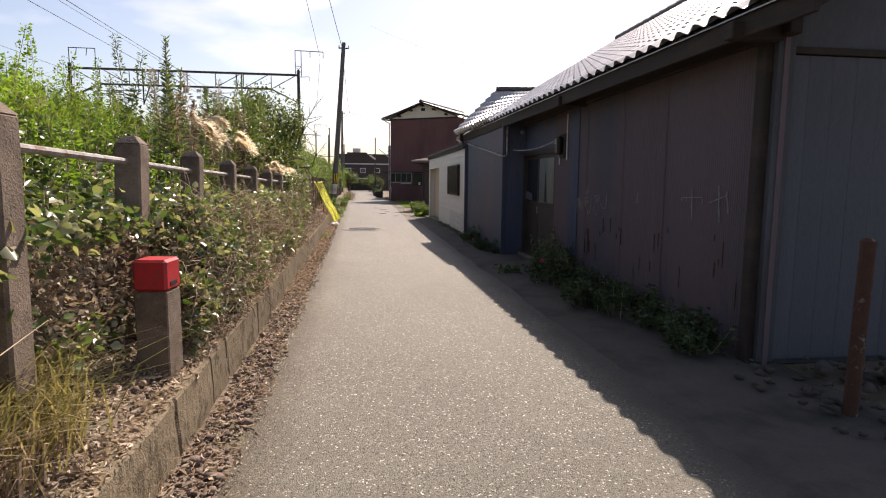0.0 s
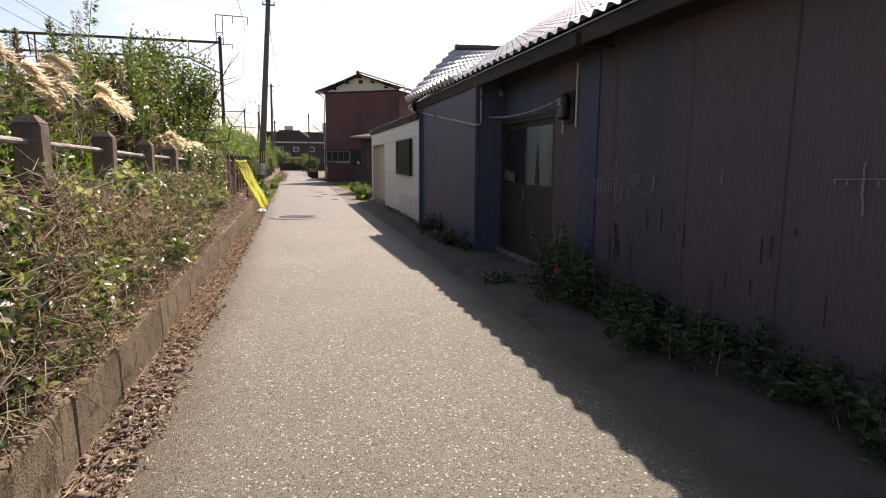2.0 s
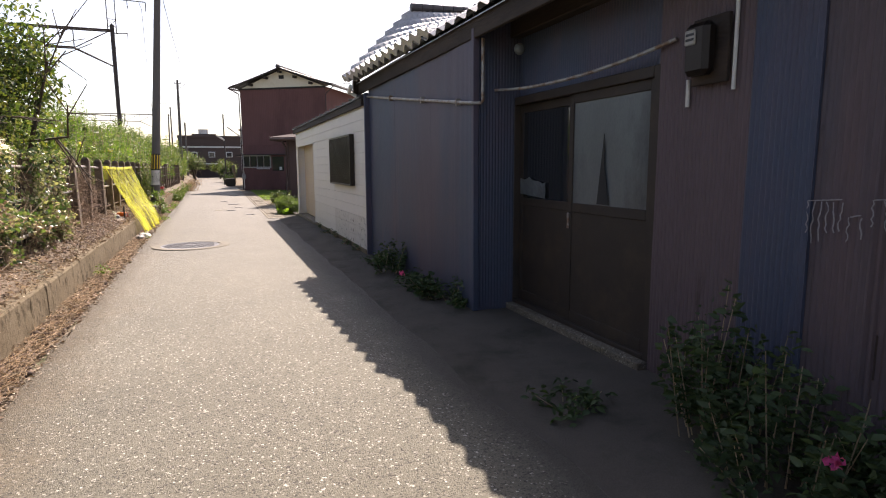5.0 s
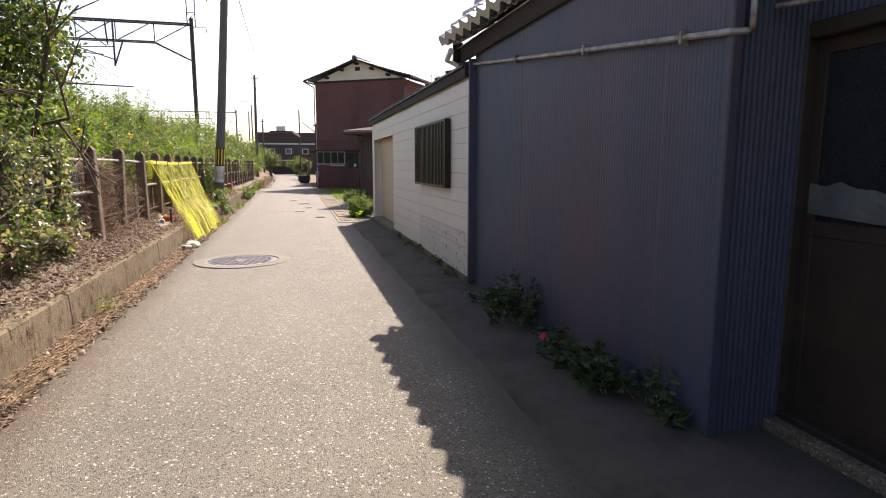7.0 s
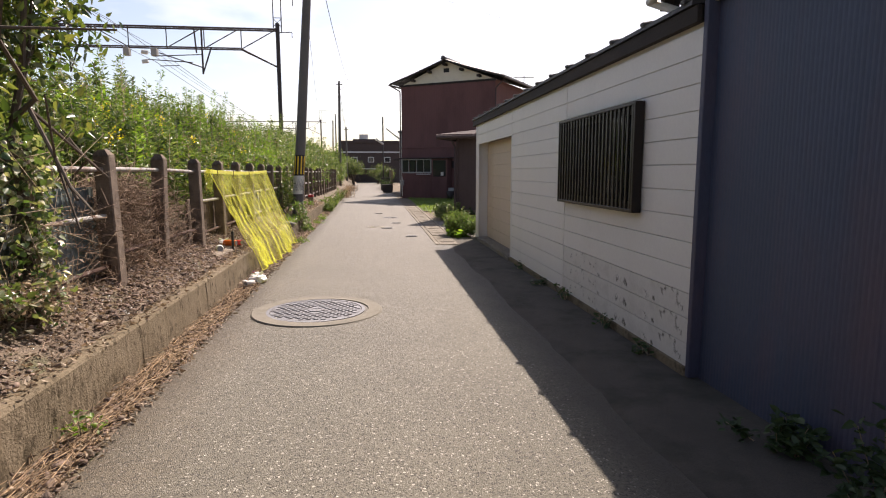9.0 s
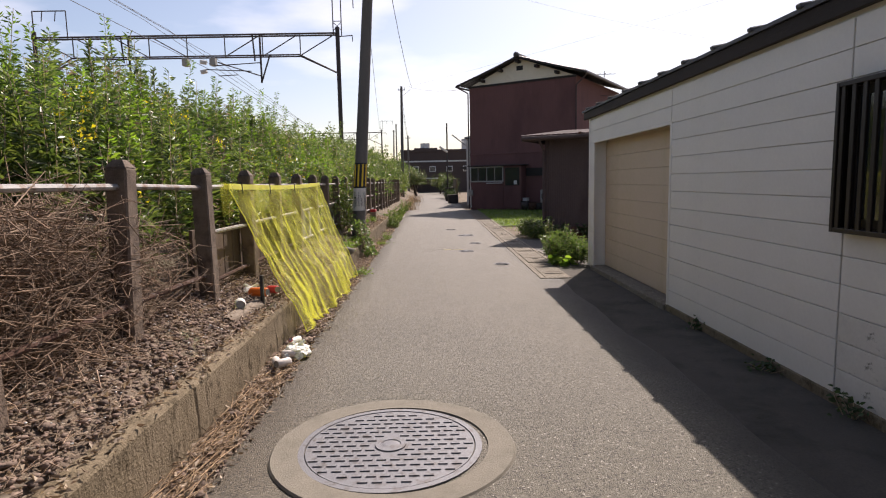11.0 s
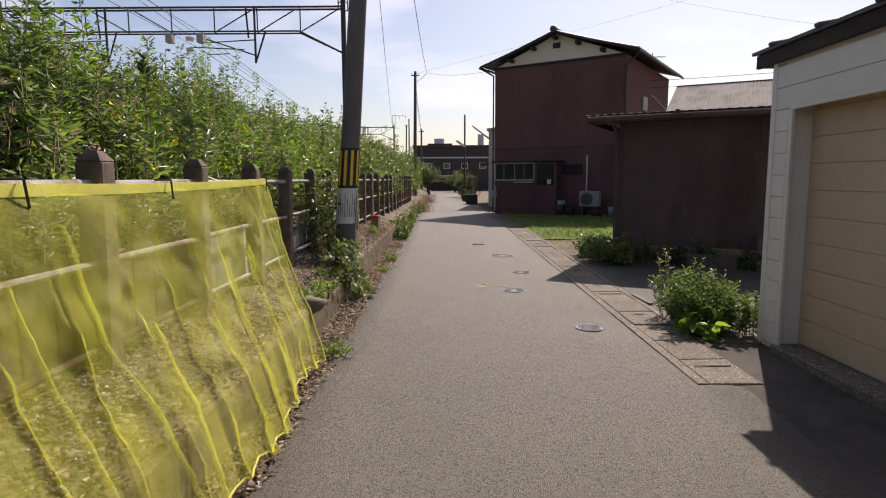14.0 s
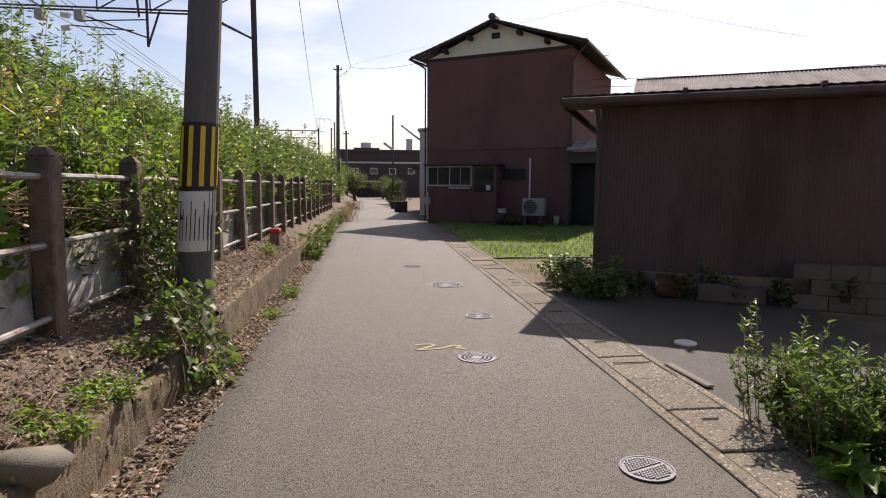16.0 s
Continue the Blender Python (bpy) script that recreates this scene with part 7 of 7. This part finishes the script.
bag(-1.0, 21.0, 0.0, 0.115, "crumpled white plastic rubbish bag by the kerb", 2, M_WHITEPL)
M_DIRTYPL = mat("soiled_white_plastic", (0.62, 0.56, 0.50), 0.5, vary=0.2, scale=14, bump=0.1, second=(0.33, 0.17, 0.12), patch=11, spot=(0.55, 0.68))
bottle(-1.12, 20.75, 0.04, 20, 87, M_DIRTYPL, "soiled white drink can lying by the kerb", 0.036, 0.13)
bottle(-0.99, 20.71, 0.04, -40, 87, M_DIRTYPL, "soiled white drink can lying by the kerb", 0.036, 0.13)
bottle(-1.1, 20.92, 0.04, 75, 87, M_DIRTYPL, "soiled white drink can lying by the kerb", 0.036, 0.13)
bag(-1.62, 21.75, 0.43, 0.08, "crumpled clear and white wrapper", 9, M_WHITEPL)
bottle(-1.58, 21.62, 0.472, 70, 88, M_ORANGE, "orange printed snack can lying on the bank", 0.045, 0.2)
bottle(-1.54, 21.18, 0.452, 20, 86, M_WHITEPL, "white plastic bottle lying on the bank", 0.05, 0.14)
bottle(-1.5, 21.95, 0.435, 50, 85, M_REDPL, "red and white drink carton on the bank", 0.04, 0.16)
bottle(-1.06, 21.05, 0.12, 10, 60, M_REDPL, "red bottle cap sticking from the bag", 0.02, 0.05)
bottle(-1.08, 21.45, 0.03, -15, 86, M_WHITEPL, "dirty white plastic bottle by the kerb", 0.035, 0.16)

stake = mesh_ob("iron_stake", boxes((-1.435, -1.405, 21.45, 21.49, 0.2, 0.66), bevel=0.004), M_BLACK)
tagged(stake, "short black iron stake in the bank", "stake")
M_TIMBER = mat("grey_weathered_timber", (0.23, 0.185, 0.14), 0.95, vary=0.35, scale=7, fine=80, fine_amp=0.4, bump=0.8, second=(0.12, 0.09, 0.065), patch=4, stretch=(1, 0.15, 1))
tm = grid_mesh(13, 15, lambda u, v: (0.065 * math.cos(2 * math.pi * u) * (1.1 if abs(math.cos(2 * math.pi * u)) > 0.7 else 1.0) * (1 - 0.35 * max(0.0, v - 0.85) / 0.15), -0.45 + 0.9 * v + 0.05 * noise.noise((u * 9, v * 3, 2)) * (v > 0.9 or v < 0.1), 0.06 * math.sin(2 * math.pi * u) + 0.012 * noise.noise((u * 8, v * 9, 5))))
plank = mesh_ob("timber_beam", tm, M_TIMBER)
plank.matrix_basis = pose(-1.49, 21.17, 0.37, 0, 4, -3)
tagged(plank, "old grey broken timber beam lying on the bank", "timber")
plank2 = mesh_ob("plank", boxes((-0.05, 0.05, -0.4, 0.4, -0.02, 0.02), bevel=0.006), M_CONC)
plank2.matrix_basis = pose(-1.72, 1.75, 0.55, -6, 10, 24)
tagged(plank2, "grey board lying in the grass", "plank")


# ---- old boards and sheets behind the fence ----
def build_panels():
    rng = random.Random(15)
    M_OLDSHEET = mat("old_green_sheet", (0.10, 0.125, 0.115), 0.7, vary=0.3, scale=4, bump=0.2, second=(0.2, 0.2, 0.19), patch=2, stretch=(1, 1, 0.4), per_piece=0.3)
    M_OLDSLAB = mat("pale_old_slab", (0.36, 0.34, 0.30), 0.9, vary=0.3, scale=4, bump=0.4, second=(0.16, 0.14, 0.12), patch=3, per_piece=0.15)
    M_OLDBOARD = mat("old_brown_board", (0.11, 0.075, 0.055), 0.9, vary=0.35, scale=5, bump=0.4, second=(0.19, 0.15, 0.12), patch=3, stretch=(1, 1, 0.3), per_piece=0.3)
    for i, y in enumerate(POST_Y):
        if y < 12.5 or y > 36:
            continue
        y1 = POST_Y[i + 1] if i + 1 < len(POST_Y) else y + 1.27
        x = fence_x(y) - 0.13
        if 17.5 < y < 20.5:
            continue
        if y < 20.5:
            t = thing("sheet_panel", "rusty grey-green corrugated sheet behind the fence", "sheet panel", pose(x, y1, 0.42, rng.uniform(-2, 2), 0, -90), group="bank panels")
            part("sheet", ribbed_wall(y1 - y - 0.03, rng.uniform(0.85, 1.0), 0.076, 0.016, 0.02, seed=i), M_OLDSHEET, t)
        elif y < 24:
            t = thing("board_panel", "old upright brown boards behind the fence", "board panel", pose(x, y, 0.4), group="bank panels")
            k = 5
            for j in range(k):
                w = (y1 - y) / k
                h = rng.uniform(0.62, 0.75)
                part("board", boxes((-0.015, 0.015, j * w + 0.006, (j + 1) * w - 0.006, 0, h), bevel=0.004), M_OLDBOARD, t)
        else:
            t = thing("slab_panel", "pale worn concrete slab behind the fence", "slab panel", pose(x, y, 0.38, 0, rng.uniform(-2, 2), 0), group="bank panels")
            bm = boxes((-0.03, 0.03, 0.04, y1 - y - 0.04, 0, rng.uniform(0.66, 0.74)), bevel=0.012)
            part("slab", bm, M_OLDSLAB, t)


build_panels()


# ---- marker posts, covers, marks ----
def marker(x, y, z0, top, w):
    t = thing("marker_post", "short concrete boundary post with a red painted top", "marker post", pose(x, y, z0, 0, 0, -6), group="boundary posts")
    h = top - z0
    part("shaft", boxes((-w / 2, w / 2, -w / 2, w / 2, -0.1, h * 0.76), bevel=0.008), M_POST, t)
    part("cap", boxes((-w / 2 - 0.003, w / 2 + 0.003, -w / 2 - 0.003, w / 2 + 0.003, h * 0.762, h), bevel=0.016), M_REDPAINT, t, "red painted top")
    part("notch", boxes((w / 2 + 0.001, w / 2 + 0.006, -0.05, 0.04, h * 0.80, h * 0.83)), M_BLACK, t)


marker(-1.28, 3.80, 0.27, 1.08, 0.20)
marker(-1.68, 34.2, 0.35, 0.70, 0.17)

rust = thing("iron_post", "rusty iron pipe post leaning beside the shed", "post", pose(3.32, 3.45, 0, -1, 2, 0))
part("shaft", rods([((0, 0, -0.05), (0, 0, 1.2), 0.048)], 14), M_RUST, rust)
part("cap", lathe([(0.001, 1.225), (0.03, 1.22), (0.05, 1.20), (0.052, 1.17)]), M_RUST, rust)


def cover(x, y, r, label, style, turn=0):
    t = thing("manhole_cover", label, "manhole cover", pose(x, y, 0.004, 0, 0, turn), group="manhole covers")
    part("rim", lathe([(r * 1.0, 0.0), (r * 1.0, 0.006), (r * 0.93, 0.006), (r * 0.925, 0.001)], 40), M_IRON, t)
    part("plate", lathe([(r * 0.915, -0.002), (r * 0.915, 0.003), (0.001, 0.003)], 40), M_IRON, t)
    bm = bmesh.new()
    if style == "big":
        s = 0.075
        k = int(r / s)
        for i in range(-k, k + 1):
            for j in range(-k, k + 1):
                cx, cy = i * s + (0.5 * s if j % 2 else 0), j * s * 0.8
                if 0.12 < math.hypot(cx, cy) < r * 0.86:
                    box(bm, cx - 0.026, cx + 0.026, cy - 0.010, cy + 0.010, 0.003, 0.010, m=Matrix.Identity(4))
                    box(bm, cx - 0.008, cx + 0.008, cy + 0.008, cy + 0.032, 0.003, 0.010)
        part("pattern", bm, M_IRON, t, "raised pattern of small ribs")
        part("emblem", lathe([(0.09, 0.003), (0.09, 0.011), (0.06, 0.011), (0.055, 0.006), (0.03, 0.010), (0.001, 0.010)], 20), M_IRON, t)
    elif style == "dots":
        for i in range(-7, 8):
            for j in range(-7, 8):
                cx, cy = i * r / 7.5 + (r / 15 if j % 2 else 0), j * r / 8
                if math.hypot(cx, cy) < r * 0.82 and abs(cy) > r * 0.1:
                    box(bm, cx - r * 0.045, cx + r * 0.045, cy - r * 0.045, cy + r * 0.045, 0.003, 0.009)
        part("pattern", bm, M_IRON, t, "raised dots")
    else:
        for k in range(3):
            for a in range(14 + 6 * k):
                an = 2 * math.pi * a / (14 + 6 * k)
                q = r * (0.35 + 0.2 * k)
                box(bm, q - r * 0.06, q + r * 0.06, -r * 0.03, r * 0.03, 0.003, 0.008, m=Matrix.Rotation(an, 4, "Z"))
        part("pattern", bm, M_IRON, t, "raised spokes")
    return t


collar = mesh_ob("manhole_collar", lathe([(0.70, 0.001), (0.69, 0.0135), (0.545, 0.0135), (0.54, -0.02)], 56), M_COLLAR)
for v in collar.data.vertices:
    rr = math.hypot(v.co.x, v.co.y)
    if rr > 0.67:
        v.co *= 1 + 0.02 * noise.noise((math.atan2(v.co.y, v.co.x) * 2, 1, 1))
collar.matrix_basis = pose(-0.0, 19.14, 0.002)
tagged(collar, "pale concrete collar round the large manhole", "manhole collar", kind="structure")
cover(-0.02, 19.14, 0.53, "large round cast iron manhole cover in a concrete collar", "big").location.z = 0.008
cover(0.92, 28.49, 0.165, "small round pale iron cover in the lane", "spokes")
cover(1.46, 26.45, 0.14, "small round iron cover with raised dots", "dots", 20)
cover(1.22, 30.07, 0.155, "small round iron cover in the lane", "spokes", 30)
cover(1.10, 32.16, 0.24, "round dark iron cover in the lane", "spokes", 50)
cover(0.73, 34.2, 0.16, "small round iron cover in the lane", "spokes", 10)
lid = mesh_ob("lid", lathe([(0.10, 0.0), (0.10, 0.015), (0.08, 0.022), (0.001, 0.022)], 24), M_PALE, smooth=False)
lid.matrix_basis = pose(2.95, 28.75, 0.0)
tagged(lid, "pale round plastic lid on the forecourt", "lid")
bar = mesh_ob("broken_slab", boxes((-0.035, 0.035, -0.28, 0.28, 0.0, 0.02), bevel=0.008), M_COLLAR)
bar.matrix_basis = pose(2.47, 27.85, 0.004, 0, 0, 4)
tagged(bar, "pale broken strip of concrete on the forecourt", "slab")

M_YCHALK = mat("worn_yellow_paint", (0.42, 0.36, 0.22), 0.9, vary=0.5, scale=25, bump=0.0)
mark = bmesh.new()
pts = [(-0.20, 0.10), (-0.06, 0.11), (-0.02, 0.06), (-0.12, -0.02), (-0.20, -0.07), (-0.02, -0.06), (0.06, -0.02), (0.14, 0.04), (0.22, 0.03), (0.16, -0.04), (0.24, -0.08)]
for (x0, y0), (x1, y1) in zip(pts, pts[1:]):
    d = Vector((x1 - x0, y1 - y0, 0))
    box(mark, 0, d.length, -0.012, 0.012, 0.0, 0.003, m=Matrix.Translation((x0, y0, 0)) @ Matrix.Rotation(math.atan2(d.y, d.x), 4, "Z"))
mk = mesh_ob("survey_mark", mark, M_YCHALK)
mk.matrix_basis = pose(0.62, 28.83, 0.006)
tagged(mk, "worn yellow paint scrawl on the asphalt", "road marking", kind="structure")


# ---- by the brown shed ----
def build_block_wall():
    t = thing("block_wall", "low wall of grey concrete blocks before the brown shed", "wall", pose(3.28, 31.75, 0, 0, 0, SKEW))
    bm = boxes((0, 0.385, -0.06, 0.06, 0, 0.185), bevel=0.006)
    me = bpy.data.meshes.new("block")
    bm.to_mesh(me)
    bm.free()
    me.materials.append(M_BLOCK)
    for r_ in range(3):
        for c in range(9):
            piece("block", me, t, pose(2.35 + 0.39 * c + (0.195 if r_ % 2 else 0), -0.5, -0.02 + 0.19 * r_, 0, 0, 0))
    return t


build_block_wall()
t = thing("clay_drainpipe", "short brown clay pipe lying by the shed", "pipe", pose(4.0, 31.0, 0.14, 90, 0, 60))
part("pipe", lathe([(0.16, -0.2), (0.17, 0.2), (0.13, 0.2), (0.13, -0.2)], 18), M_RUST, t, smooth=False)
t = thing("kerb_stone", "long grey concrete kerb stone by the shed", "kerb stone", pose(4.55, 30.55, 0, 0, 0, SKEW))
part("stone", boxes((-0.4, 0.4, -0.08, 0.08, 0, 0.22), bevel=0.015), M_BLOCK, t)


# ---- by the maroon house ----
HM = pose(2.2, 47.75, 0, 0, 0, HOUSE_SKEW)


def build_ac():
    t = thing("air_conditioner", "cream outdoor air-conditioner unit on a stand", "air conditioner", HM @ pose(4.72, -0.45, 0.36))
    part("case", boxes((-0.42, 0.42, -0.15, 0.15, 0.02, 0.66), bevel=0.015), M_GREYPL, t)
    part("fan_grille", rods([((-0.1, -0.152, 0.34), (-0.1, -0.17, 0.34), 0.26)], 24), M_STEEL, t)
    for i in range(6):
        part("grille_bar", boxes((-0.36, 0.16, -0.178, -0.172, 0.12 + 0.085 * i, 0.135 + 0.085 * i)), M_GREYPL, t)
    for x in (-0.3, 0.3):
        part("foot", boxes((x - 0.05, x + 0.05, -0.16, 0.16, -0.36, 0.02)), M_BLOCK, t)
    return t


build_ac()


def build_tub(x, y, r, h, material, label):
    t = thing("bucket", label, "bucket", HM @ pose(x, y, 0), group="buckets by the house")
    part("tub", lathe([(0.001, 0), (r * 0.8, 0), (r, h), (r * 0.92, h), (r * 0.74, 0.03), (0.001, 0.03)], 16), material, t, smooth=True)
    part("rim", lathe([(r, h - 0.02), (r + 0.012, h), (r, h + 0.006)], 16), material, t)


build_tub(3.45, -0.55, 0.22, 0.45, M_STEEL, "dark plastic tub by the house wall")
build_tub(3.9, -0.6, 0.2, 0.4, M_RUST, "dull red bucket by the house wall")
build_tub(3.5, -0.55, 0.17, 0.62, M_GREYPL, "white basin stacked on the tub")
build_tub(4.2, -0.5, 0.16, 0.35, M_STEEL, "dark flower pot by the house wall")
build_tub(5.55, -0.35, 0.11, 0.38, M_GREYPL, "white plastic canister by the house wall")
build_tub(5.1, -0.75, 0.14, 0.3, M_RUST, "small red tub before the air conditioner")
gasm = thing("gas_meter", "small white gas meter on the porch wall", "meter", HM @ pose(0.35, -0.6, 0.72))
part("case", boxes((-0.12, 0.12, -0.09, 0.05, 0, 0.3), bevel=0.03), M_GREYPL, gasm)
part("pipe", rods([((0.0, 0, 0.0), (0.0, 0, -0.6), 0.02), ((0.0, 0, 0.3), (0.0, 0.0, 0.5), 0.02)]), M_PALE, gasm)
ant = thing("tv_antenna", "thin television antenna above the roofs", "antenna", pose(10.2, 50.5, 4.5))
part("mast", rods([((0, 0, 0), (0, 0, 3.2), 0.025)]), M_STEEL, ant)
part("boom", rods([((-0.7, 0, 3.0), (0.7, 0.2, 3.05), 0.02)]), M_STEEL, ant)
for i in range(5):
    part("rod", rods([((-0.6 + 0.3 * i, -0.3, 3.0), (-0.6 + 0.3 * i, 0.35, 3.05), 0.012)], 5), M_STEEL, ant)
